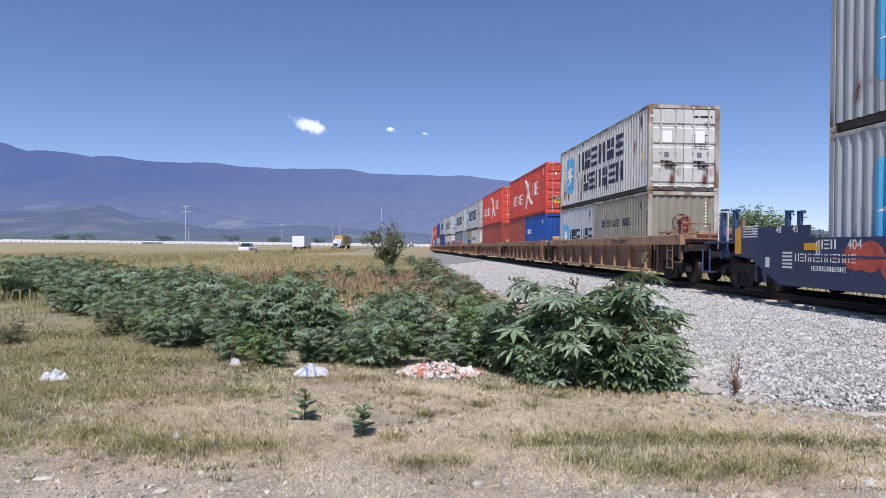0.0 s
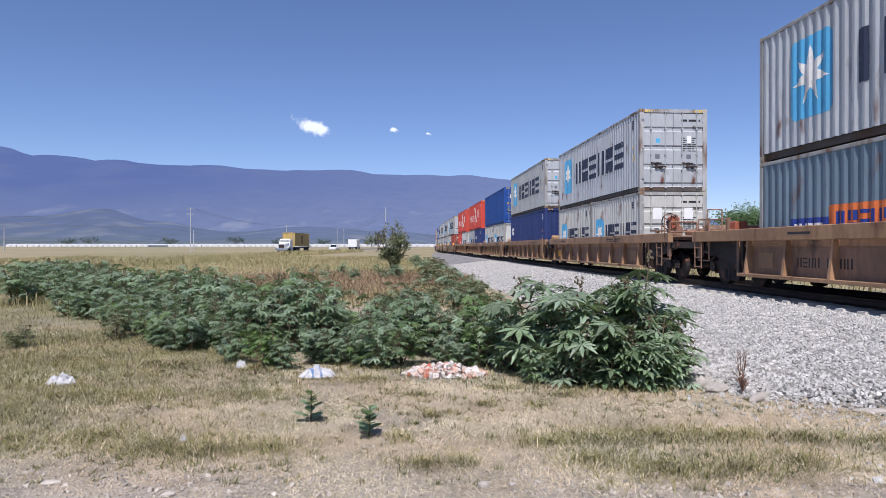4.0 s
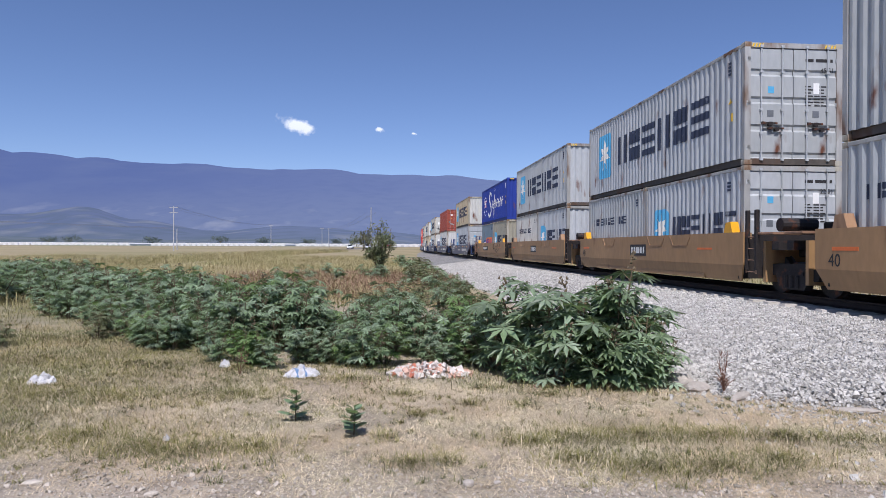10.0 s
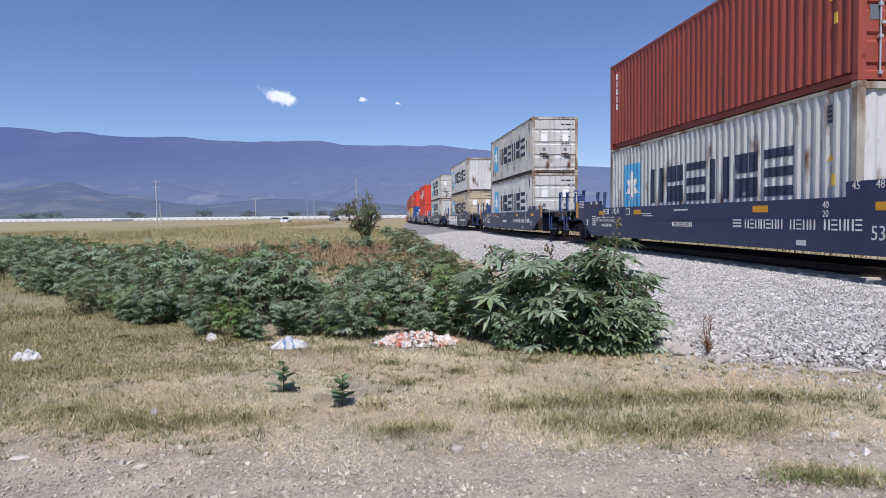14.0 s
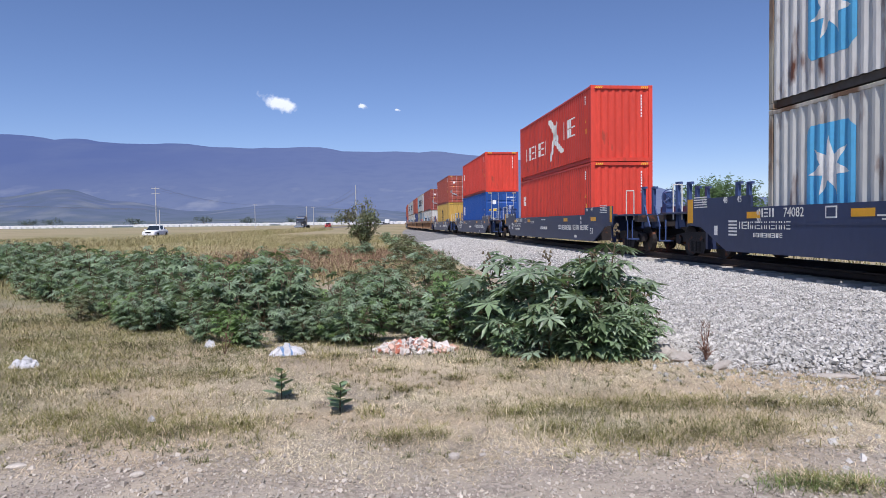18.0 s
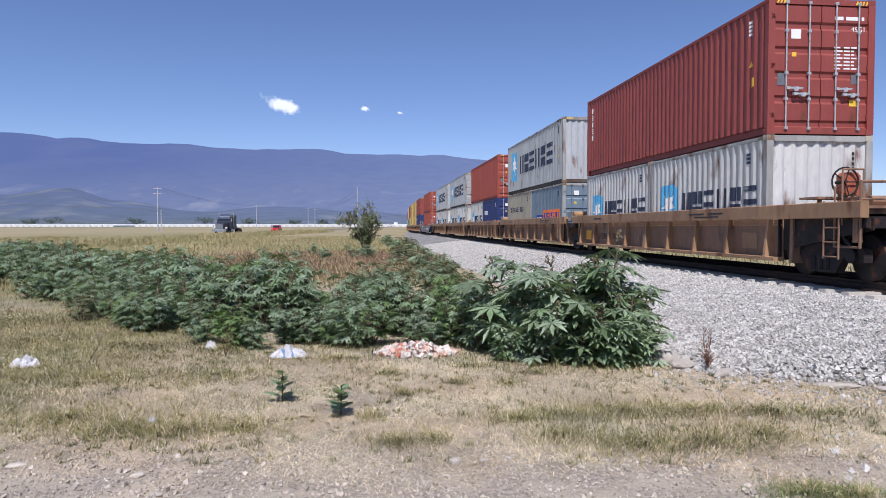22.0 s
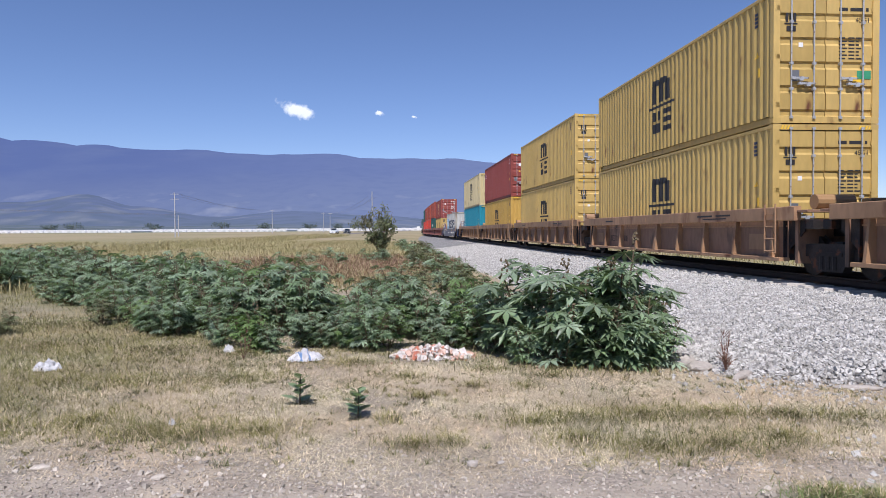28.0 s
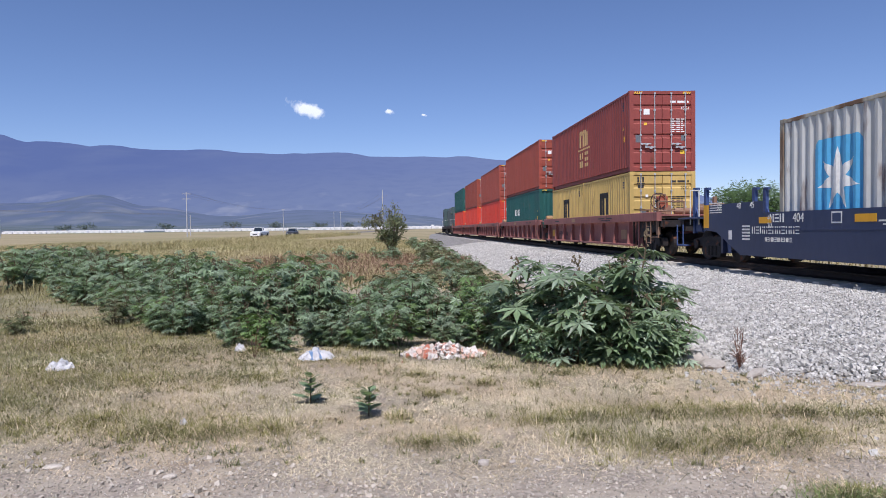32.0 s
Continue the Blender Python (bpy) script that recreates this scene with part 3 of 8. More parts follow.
def container(colour, length, height, kind, doors_near, label, near_colour=None, marks=True):
    """A dry freight box with its origin under its middle. Its doors face -y when doors_near."""
    paint_, h, w = M[colour], length / 2, WIDE / 2
    root = thing("shipping_container", label, "container", group="containers on the train")
    tag = (round(length, 2), height)
    pale = colour in ("grey", "white", "beige", "khaki", "slate")
    trim = {"grey": WORN["grey"], "slate": WORN["grey"], "khaki": WORN["rust"], "beige": WORN["rust"], "white": WORN["rust"] if length > 8 else WORN["grey"]}.get(colour, paint_)
    part("frame", shared(("frame",) + tag, lambda: frame_of(length, height)), trim, root, "worn rust-stained corner posts" if pale else "")
    part("floor_frame", shared(("floor_frame", tag[0]), lambda: floor_frame(length)), WORN["sill"] if pale else paint_, root, "grimy bottom rails, painted darker for shade" if pale else "")
    side = shared(("side_wall",) + tag, lambda: corrugated(-h + 0.12, h - 0.12, 0.17, height - 0.09))
    part("side_wall", side, paint_, root, "", pose(-w + 0.004, 0, 0))
    part("side_wall", side, paint_, root, "", pose(w - 0.004, 0, 0, 0, 0, 180))
    part("roof_panel", shared(("roof",) + tag, lambda: roof_of(length, height)), paint_, root)
    cast_mesh = shared(("casting",), casting)
    for sx in (-1, 1):
        for sy in (-1, 1):
            for z in (0.059, height - 0.059):
                part("corner_casting", cast_mesh, WORN["rust"] if pale else paint_, root, "", pose(sx * (w - 0.089), sy * (h - 0.081), z, 0, 0, 0 if sx < 0 else 180))
    # blind end
    end = shared(("end_wall", height), lambda: corrugated(-w + 0.15, w - 0.15, 0.15, height - 0.13))
    turn = 0 if doors_near else 180
    flip = pose(0, 0, 0, 0, 0, turn)
    part("end_wall", end, M[near_colour] if near_colour else paint_, root, "", flip @ pose(0, h - 0.05, 0, 0, 0, -90))
    # door end
    ribs = 4 if colour in ("yellow", "gold", "brown", "rust", "red") else 3
    for i, x in enumerate((-1.13, 0.0)):
        leaf = part("door", shared(("door", height, ribs), lambda: door_leaf(height, ribs)), paint_, root, "", flip @ pose(x, -h + 0.03, 0))
        for rx in (0.32, 0.84):
            part("lock_rod", shared(("lock_rod", height), lambda: lock_rod(height)), paint_ if pale else ROD, leaf, "slim locking bar", pose(rx, 0, 0))
        for rx, z in ((0.34, 0.98), (0.5, 0.86)):
            part("door_handle", shared(("lock_handle",), lock_handle), CARP["steel"] if pale else ROD, leaf, "dark steel lever" if pale else "grey steel lever", pose(rx, 0, z))
        hx = 0.02 if i == 0 else 1.11
        for k in range(3):
            part("hinge", shared(("hinge",), hinge), paint_, leaf, "", pose(hx, 0.0, 0.4 + k * (height - 0.8) / 2, 0, 0, 0 if i == 0 else 180))
        if marks:
            ink = INK["label" if colour in ("red", "orange", "brown", "rust", "blue", "navy", "royal", "green", "teal") else "dark"]
            b = Build()
            if i:
                for zz, x0, x1 in ((2.46, 0.3, 0.5), (2.46, 0.56, 0.86), (2.46, 0.92, 0.98)) + tuple((1.86 - 0.075 * k, x0, x1) for k in range(7) for x0, x1 in ((0.3, 0.44 + 0.05 * (k % 2)), (0.52, 0.66), (0.69, 0.76 + 0.06 * (k % 3 == 0)))):
                    zz = zz * (height - 0.13) / 2.766
                    b.box(x0, x1, -0.004, 0.0, zz, zz + (0.075 if zz > 2.1 else 0.032))
                part("stencil", b, ink, leaf, "stencilled numbers and weights")
                if length > 8:
                    writing("45G1", 0.15, ink, leaf, pose(0.68, -0.004, 2.22, 90, 0, 0), "type_code")
                else:
                    writing("22G1", 0.15, ink, leaf, pose(0.68, -0.004, 1.94, 90, 0, 0), "type_code")
            deep = (("label", 0.44, 2.04, 0.22, 0.2), ("slate", 0.14, 1.04, 0.2, 0.26), ("yellow", 0.46, 1.66, 0.1, 0.09)) if i == 0 else (("slate", 0.7, 1.1, 0.16, 0.2), ("yellow", 0.66, 0.62, 0.2, 0.13))
            plates = {"grey": (("sky" if i == 0 else "label", 0.5, 1.7, 0.15, 0.16 if i == 0 else 0.26), ("slate", 0.48, 1.14, 0.16, 0.16)), "white": (("label", 0.40, 1.62, 0.32, 0.4), ("slate", 0.46, 1.12, 0.16, 0.18)), "beige": (("label", 0.3, 1.72, 0.4, 0.44),),
                      "red": (("label", 0.46, 2.2, 0.1, 0.14), ("yellow", 0.4, 0.62, 0.34, 0.2)) if i == 0 else (("label", 0.3, 2.1, 0.2, 0.16), ("label", 0.4, 1.12, 0.2, 0.16)),
                      "blue": (("label", 0.42, 2.0, 0.26, 0.3), ("yellow", 0.46, 1.5, 0.24, 0.2), ("yellow", 0.18, 1.54, 0.12, 0.1), ("slate", 0.2, 0.98, 0.18, 0.24)) if i == 0 else (),
                      "yellow": (("label", 0.5, 1.66, 0.1, 0.1), ("slate", 0.36, 0.92, 0.16, 0.24)) if i == 0 else (("yellow", 0.6, 0.9, 0.22, 0.14),)}.get(colour, deep)
            for ink_, px_, pz, dw, dh in plates:
                part("sticker", Build().box(px_, px_ + dw, -0.005, 0.0, pz, pz + dh), INK[ink_], leaf, "")
    if not doors_near and marks:
        b = Build()
        for zz in range(8):
            b.box(0.765, 0.815, -h + 0.036, -h + 0.045, height - 0.42 - zz * 0.11, height - 0.35 - zz * 0.11)
        part("stencil", b, INK["label" if colour not in ("grey", "white", "beige", "cream") else "dark"], root, "stencilled number in a column")
    if height == HIGH and marks and colour not in ("white", "beige"):
        for sx in (-1, 1):
            hz = Build()
            for k in range(4):
                x = sx * 0.9 - 0.14 + 0.075 * k
                hz.add([(x, -h + 0.004, height - 0.115), (x + 0.04, -h + 0.004, height - 0.115), (x + 0.07, -h + 0.004, height - 0.035), (x + 0.03, -h + 0.004, height - 0.035)], [(0, 1, 2, 3)])
            part("height_mark", hz, INK["yellow"], root, "slanted yellow height stripes")
    if colour == "yellow" and doors_near:
        b = Build()
        for x in (0, 0.09, 0.18):
            b.box(-0.93 + x, -0.87 + x, -h + 0.022, -h + 0.028, 2.2, 2.4)
        b.box(-0.96, -0.66, -h + 0.022, -h + 0.028, 2.15, 2.18).box(-0.91, -0.82, -h + 0.022, -h + 0.028, 2.0, 2.12).box(-0.79, -0.7, -h + 0.022, -h + 0.028, 2.0, 2.12)
        part("door_emblem", b, INK["dark"], root, "small dark stacked emblem")
        part("door_label", Build().box(0.72, 1.04, -h + 0.02, -h + 0.026, 0.98, 1.16), INK["green"], root, "green label")
    # painted emblem on the side towards the camera, and on the far side where the box is turned
    for n, (ink, polys) in enumerate(emblem(kind, length, height)):
        key = ("emblem", kind, ink, n) + tag
        part("emblem", shared(key, lambda: decal(polys, 0.006 + 0.004 * n)), INK[ink], root, "", pose(-w + 0.004, 0, 0))
    return root


# ---- wagons ----
def wheel():
    b = Build()
    ro = [(0.0, 0.06), (0.12, 0.1), (0.12, 0.16), (0.36, 0.14), (0.42, 0.13), (0.42, 0.03), (0.45, 0.0), (0.36, 0.0), (0.3, 0.04), (0.12, 0.03), (0.0, 0.03)]
    n = 20
    vs = [(x - 0.07, r * math.cos(2 * math.pi * i / n), r * math.sin(2 * math.pi * i / n)) for i in range(n) for r, x in ro]
    k = len(ro)
    return b.add(vs, [(i * k + j, i * k + j + 1, ((i + 1) % n) * k + j + 1, ((i + 1) % n) * k + j) for i in range(n) for j in range(k - 1)])


def side_frame():
    b = Build()
    b.prism([(-1.15, 0.58), (-0.55, 0.66), (0.55, 0.66), (1.15, 0.58), (1.15, 0.34), (0.95, 0.34), (0.62, 0.42), (0.42, 0.12), (-0.42, 0.12), (-0.62, 0.42), (-0.95, 0.34), (-1.15, 0.34)], -0.08, 0.08)
    for y in (-0.875, 0.875):
        b.tube((-0.14, y, 0.45), (0.1, y, 0.45), 0.13, 12)
    for y in (-0.2, 0.0, 0.2):
        b.tube((-0.05, y, 0.16), (-0.05, y, 0.42), 0.07, 8)
    b.box(-0.1, 0.02, -0.42, 0.42, 0.42, 0.5)
    return b


def bogie(parent, y, material):
    """A two-axle truck under a wagon, rail top at z = 0."""
    b = Build().box(-0.95, 0.95, -0.2, 0.2, 0.42, 0.7, 0.03)
    truck = part("bogie", b, CARP["steel"], parent, "dark grimy cast steel two-axle truck", pose(0, y, 0))
    for sx in (-1, 1):
        part("side_frame", shared(("side_frame",), side_frame), CARP["steel"], truck, "", pose(sx * 1.02, 0, 0, 0, 0, 0 if sx < 0 else 180))
        for sy in (-1, 1):
            part("wheel", shared(("wheel",), wheel), CARP["steel"], truck, "", pose(sx * 0.75, sy * 0.875, 0.42, 0, 0, 180 if sx < 0 else 0))
    for sy in (-1, 1):
        part("axle", shared(("axle",), lambda: Build().tube((-1.0, 0, 0), (1.0, 0, 0), 0.08, 10)), CARP["steel"], truck, "", pose(0, sy * 0.875, 0.42))
    return truck


def ladder(n=4, wide=0.4, step=0.26):
    b = Build()
    for x in (0, wide):
        b.tube((0, x, 0), (0, x, n * step), 0.018, 6)
    for i in range(n):
        b.tube((0, 0, i * step + 0.04), (0, wide, i * step + 0.04), 0.014, 6)
    return b


def brake_wheel():
    b = Build().ring((0, 0, 0), (0, 1, 0), 0.26, 0.018).tube((0, -0.03, 0), (0, 0.25, 0), 0.03, 8)
    for i in range(5):
        a = 2 * math.pi * i / 5
        b.tube((0, 0, 0), (0.26 * math.cos(a), 0, 0.26 * math.sin(a)), 0.012, 6)
    return b


def coupler(parent, y, sgn):
    b = Build().box(-0.12, 0.12, min(y, y + sgn * 0.75), max(y, y + sgn * 0.75), 0.72, 0.94, 0.02)
    b.box(-0.2, 0.2, min(y + sgn * 0.6, y + sgn * 0.95), max(y + sgn * 0.6, y + sgn * 0.95), 0.66, 1.0, 0.05)
    part("coupler", b, CARP["steel"], parent, "rusty knuckle coupler")
    part("brake_hose", Build().path([(0.35, y, 0.7), (0.3, y + sgn * 0.3, 0.45), (0.15, y + sgn * 0.75, 0.42)], 0.025), CARP["steel"], parent, "black rubber hose")


def bars(parent, ink, items, x, name="stencil", label="painted stencil lines"):
    """Thin painted plates on a flat side at x, (y0, y1, z0, z1)."""
    b = Build()
    for y0, y1, z0, z1 in items:
        b.box(x - 0.005, x, min(y0, y1), max(y0, y1), z0, z1)
    return part(name, b, INK[ink], parent, label)


def bar_row(y, z0, z1, n, pitch, t):
    """Plain bars that fill n letters' spaces from y towards -y, for bars()."""
    out, w = [], pitch * 0.76
    for j in range(n):
        a, c, zm = y - j * pitch, y - j * pitch - w, (z0 + z1) / 2
        if j % 3 == 1:
            out += [(a, c, z0, z0 + t), (a, c, zm - t / 2, zm + t / 2), (a, c, z1 - t, z1)]
        else:
            out += [(a, a - 1.3 * t, z0, z1), (c + 1.3 * t, c, z0, z1)]
    return out


def side_words(words, size, parent, x, y, z, ink="white", name="lettering"):
    """Letters on the side that faces -x, starting at y and reading towards -y."""
    return writing(words, size, INK[ink], parent, pose(x - 0.004, y, z, 90, 0, -90), name)


def wagon(style, near, far, near_art, far_art, label, number="", i=0):
    """One well unit. near, far: metres from the load's middle to the joint with the next unit; art: an articulated joint there."""
    root = thing("well_wagon", label, "freight wagon", group="wagons of the train")
    W = 1.52 if style == "navy" else 1.46
    col = {"rib": CARP["brown"], "ribp": CARP["plum"], "smooth": CARP["ochre"], "navy": CARP["navy"]}[style]
    web = {"rib": CARP["dark"], "ribp": CARP["plum"], "smooth": CARP["ochre"], "navy": CARP["navy"]}[style]
    inset = 1.3 if style == "smooth" else 0.55
    y0, y1 = -near + (inset if near_art else 0.85), far - (inset if far_art else 0.85)
    if style in ("rib", "ribp"):
        n0, n1 = y0 + (0.55 if near_art else 2.5), y1 - (0.55 if far_art else 2.5)
        for yb in (min(n0 + 0.02, -6.2), max(n1 - 0.06, 6.16)):
            part("end_bulkhead", Build().box(-W + 0.15, W - 0.15, yb, yb + 0.04, 0.3, 1.16), CARP["steel"], root, "dark plate closing the well")
        for ya, yb in ((y0, n0), (n1, y1)):
            lo_a, lo_b = (0.92, 0.5) if ya == y0 else (0.5, 0.92)
            # added plate whose dark material stands for the shade below the sill
            part("end_gusset", Build().prism([(ya, lo_a), (yb, lo_b), (yb, 1.13), (ya, 1.13)], -W + 0.24, -W + 0.27), CARP["steel"], root, "grimy end gusset plate, dark in place of shade")
        for sx in (-1, 1):
            x0, x1 = (-W, -W + 0.16) if sx < 0 else (W - 0.16, W)
            b = Build().box(x0, x1, y0, y1, 1.13, 1.42, 0.015)
            b.box(x0 + 0.02, x1 + 0.1 if sx < 0 else x1 - 0.02, n0, n1, 0.28, 0.36, 0.01)
            part("side_sill", b, col, root, "worn brown box-section top sill")
            xa = -W + 0.22 if sx < 0 else W - 0.25
            # brown webs carry the sill's shade in their darker colour
            side = part("side_web", Build().box(xa, xa + 0.03, n0, n1, 0.36, 1.13), web, root, "rusty web plate, brown ones painted shade-dark")
            if sx < 0:
                part("web_stringer", Build().box(-W + 0.19, -W + 0.222, n0, n1, 1.0, 1.03), col, side)
            k = 9
            for j in range(k):
                y = n0 + 0.35 + (n1 - n0 - 0.7) * j / (k - 1)
                wd = 0.1 if j == k // 2 else 0.042
                pr = Build().add([(-W + 0.02, y - wd, 0.36), (-W + 0.22, y - wd, 0.36), (-W + 0.22, y - wd * 0.7, 1.13), (-W + 0.11, y - wd * 0.7, 1.13), (-W + 0.02, y + wd, 0.36), (-W + 0.22, y + wd, 0.36), (-W + 0.22, y + wd * 0.7, 1.13), (-W + 0.11, y + wd * 0.7, 1.13)],
                                 [(0, 1, 2, 3), (7, 6, 5, 4), (0, 3, 7, 4), (0, 4, 5, 1), (3, 2, 6, 7)]) if sx < 0 else None
                if pr:
                    part("rib", pr, col, side)
            if sx < 0:
                part("placard", Build().box(-W + 0.205, -W + 0.222, n0 + 0.9, n0 + 1.5, 0.5, 0.85), CARP["brown"], side, "blank square placard board")
                part("placard", Build().box(-W + 0.205, -W + 0.222, n1 - 1.3, n1 - 0.7, 0.5, 0.85), CARP["patch"] if i % 3 == 0 else CARP["brown"], side, "")
                bars(side, "dark", bar_row(n1 - 2.2, 0.56, 0.76, 4, 0.2, 0.03) + bar_row(n1 - 3.2, 0.56, 0.76, 4, 0.2, 0.03), -W + 0.22, "wagon_mark", "dark faded wagon mark, plain blocks")
                bars(root, "dark", [(n0 + 2.0, n0 + 2.7, 1.27, 1.31), (n0 + 2.9, n0 + 3.7, 1.27, 1.31), (n0 + 2.2, n0 + 3.4, 1.2, 1.23), (n1 - 3, n1 - 2.2, 1.25, 1.3)], -W)
                part("reflector", Build().box(-W - 0.006, -W, 0.6, 1.2, 1.2, 1.36), CARP["brown"], root, "faded reflector strip")
    else:
        top = 1.24 if style == "navy" else 1.36
        lowz = 0.26 if style == "navy" else 0.22
        up = 1.5 if style == "navy" else top
        s0, s1 = y0 + (0.0 if near_art else 1.9), y1 - (0.0 if far_art else 1.9)
        a, c = s0, s1
        for yb in (min(a + 1.95, -6.2), max(c - 1.99, 6.16)):
            part("end_bulkhead", Build().box(-W + 0.06, W - 0.06, yb, yb + 0.04, 0.28, top - 0.04), CARP["steel"], root, "dark plate closing the well")
        for sx in (-1, 1):
            x0, x1 = (-W, -W + 0.05) if sx < 0 else (W - 0.05, W)
            bb = Build()
            if style == "navy":
                bb.prism([(a, 0.85), (a + 0.7, 0.80), (a + 1.9, lowz), (a + 2.9, lowz), (a + 2.9, up), (a, up)], x0, x1)
                bb.prism([(a + 2.9, lowz), (c - 2.9, lowz), (c - 2.9, top), (a + 2.9, top)], x0, x1)
                bb.prism([(c - 2.9, lowz), (c - 1.9, lowz), (c - 0.7, 0.80), (c, 0.85), (c, up), (c - 2.9, up)], x0, x1)
            else:
                bb.prism([(a, 0.66), (a + 0.02, 0.6), (c - 0.02, 0.6), (c, 0.66), (c, top), (a, top)], x0, x1)
                xo, xn = (x0, x0 + 0.09) if sx < 0 else (x1, x1 - 0.09)
                bb.add([(xo, a + 0.02, 0.6), (xo, c - 0.02, 0.6), (xn, c - 0.25, lowz), (xn, a + 0.25, lowz), (xo - 0.04 * sx, a + 0.02, 0.6), (xo - 0.04 * sx, c - 0.02, 0.6), (xn - 0.04 * sx, c - 0.25, lowz), (xn - 0.04 * sx, a + 0.25, lowz)],
                       [(0, 1, 2, 3), (7, 6, 5, 4), (3, 2, 6, 7), (0, 3, 7, 4), (1, 5, 6, 2)])
            part("side_plate", bb, col, root, "")
            xi = (-W + 0.05, -W + 0.2) if sx < 0 else (W - 0.2, W - 0.05)
            part("top_chord", Build().box(xi[0], xi[1], a, c, top - 0.16, top - 0.01, 0.01), col, root, "")
            part("bottom_chord", Build().box(xi[0], xi[1], a + 2, c - 2, lowz, lowz + 0.12, 0.01), col, root, "")
        xs = -W
        if style == "navy":
            b = Build().box(xs - 0.008, xs, a + 2.9, c - 2.9, 0.86, 0.9)
            part("side_seam", b, col, root)
            for yy, w_ in ((c - 2.75, 0.5), (3.2, 0.55), (-3.4, 0.55), (a + 2.2, 0.55)):
                part("reflector", Build().box(xs - 0.006, xs, yy - w_, yy, 1.0, 1.14), CARP["patch"], root, "amber reflector strip")
            bars(root, "white", bar_row(5.95, 1.02, 1.2, 3, 0.19, 0.03), xs, "wagon_mark", "white railway mark, plain blocks")
            if number:
                side_words(number, 0.26, root, xs, 5.1, 1.02)
            part("plate_sign", Build().box(xs - 0.005, xs, 3.55, 3.85, 0.98, 1.2), INK["white"], root, "small white notice plate")
            part("plate_face", Build().box(xs - 0.008, xs - 0.005, 3.58, 3.82, 1.01, 1.17), col, root, "")
            bars(root, "white", [(2.6, 1.9, 1.0, 1.03), (2.5, 1.8, 0.94, 0.97), (0.4, -0.4, 1.08, 1.12)], xs)
            bars(root, "white", bar_row(0.5, 0.66, 0.78, 10, 0.115, 0.018), xs, "wagon_mark", "small white web address, plain blocks")
            bars(root, "white", [(-2.6, -2.95, 0.68 + 0.07 * j, 0.72 + 0.07 * j) for j in range(3)] + bar_row(-3.1, 0.66, 0.86, 7, 0.2, 0.03)
                 + bar_row(-4.7, 0.66, 0.86, 4, 0.2, 0.03) + bar_row(-5.7, 0.66, 0.86, 5, 0.2, 0.03), xs, "wagon_mark", "white railway name, plain blocks")
            bars(root, "white", [(-4.9, -5.2, 0.36, 0.46)], xs)
            for words, yy in (("45", a + 2.75), ("48", a + 2.2), ("53", a + 0.9)):
                side_words(words, 0.2, root, xs, yy, 1.36)
            side_words("40", 0.17, root, xs, a + 3.5, 1.06)
            side_words("20", 0.17, root, xs, a + 3.5, 0.9)
            side_words("53", 0.34, root, xs, a + 2.3, 0.52)
            if i in (0, 19):
                rr = random.Random(i + 5)
                for j in range(10 if i == 0 else 14):
                    yy, zz, q = (c - 4.3 - 0.42 * j + rr.uniform(-0.1, 0.1), rr.uniform(0.45, 1.05), rr.uniform(0.22, 0.36))
                    if i == 0:
                        b = Build().prism([(yy + q * math.cos(2 * math.pi * k / 12), zz + 0.8 * q * math.sin(2 * math.pi * k / 12)) for k in range(12)], xs - 0.004 - 0.0006 * j, xs)
                        part("spray_paint", b, INK["flame"], root, "sprayed red rounded shape")
                    else:
                        b = Build().tube((xs - 0.005, yy, 0.3), (xs - 0.005, yy + rr.uniform(-0.5, 0.5), 1.1), 0.04, 4).tube((xs - 0.005, yy, 0.7), (xs - 0.005, yy + 0.4, 0.4), 0.035, 4)
                        part("spray_paint", b, INK["white"], root, "sprayed pale strokes, not readable")
            # far end: the second owner's emblem
            for words, yy in (("53", c - 0.75), ("48", c - 1.75), ("45", c - 2.35)):
                side_words(words, 0.2, root, xs, yy, 1.36)
            side_words("40", 0.17, root, xs, c - 3.1, 1.06)
            side_words("20", 0.17, root, xs, c - 3.1, 0.9)
            bars(root, "white", [(c - 2.0, c - 2.35, 0.62 + 0.075 * j, 0.66 + 0.075 * j) for j in range(5)], xs, "owner_emblem", "white striped round emblem")
            bars(root, "white", bar_row(c - 2.45, 0.77, 0.93, 11, 0.17, 0.022) + bar_row(c - 3.0, 0.6, 0.69, 11, 0.095, 0.014), xs, "owner_mark", "white owner's name, plain blocks")
            bars(root, "white", [(c - 0.35, c - 1.0, 1.28 + 0.06 * j, 1.305 + 0.06 * j) for j in range(5)] + [(c - 1.35, c - 1.5, 0.62, 0.84)], xs)
            bars(root, "white", [(a + 0.5, a + 1.2, 1.28 + 0.06 * j, 1.305 + 0.06 * j) for j in range(5)], xs)
            part("reflector", Build().box(xs - 0.006, xs, c - 0.28, c, 0.9, 1.5), CARP["patch"], root, "yellow end panel")
            part("reflector", Build().box(xs - 0.006, xs, a, a + 0.2, 0.95, 1.5), CARP["patch"], root, "yellow end panel")
        else:
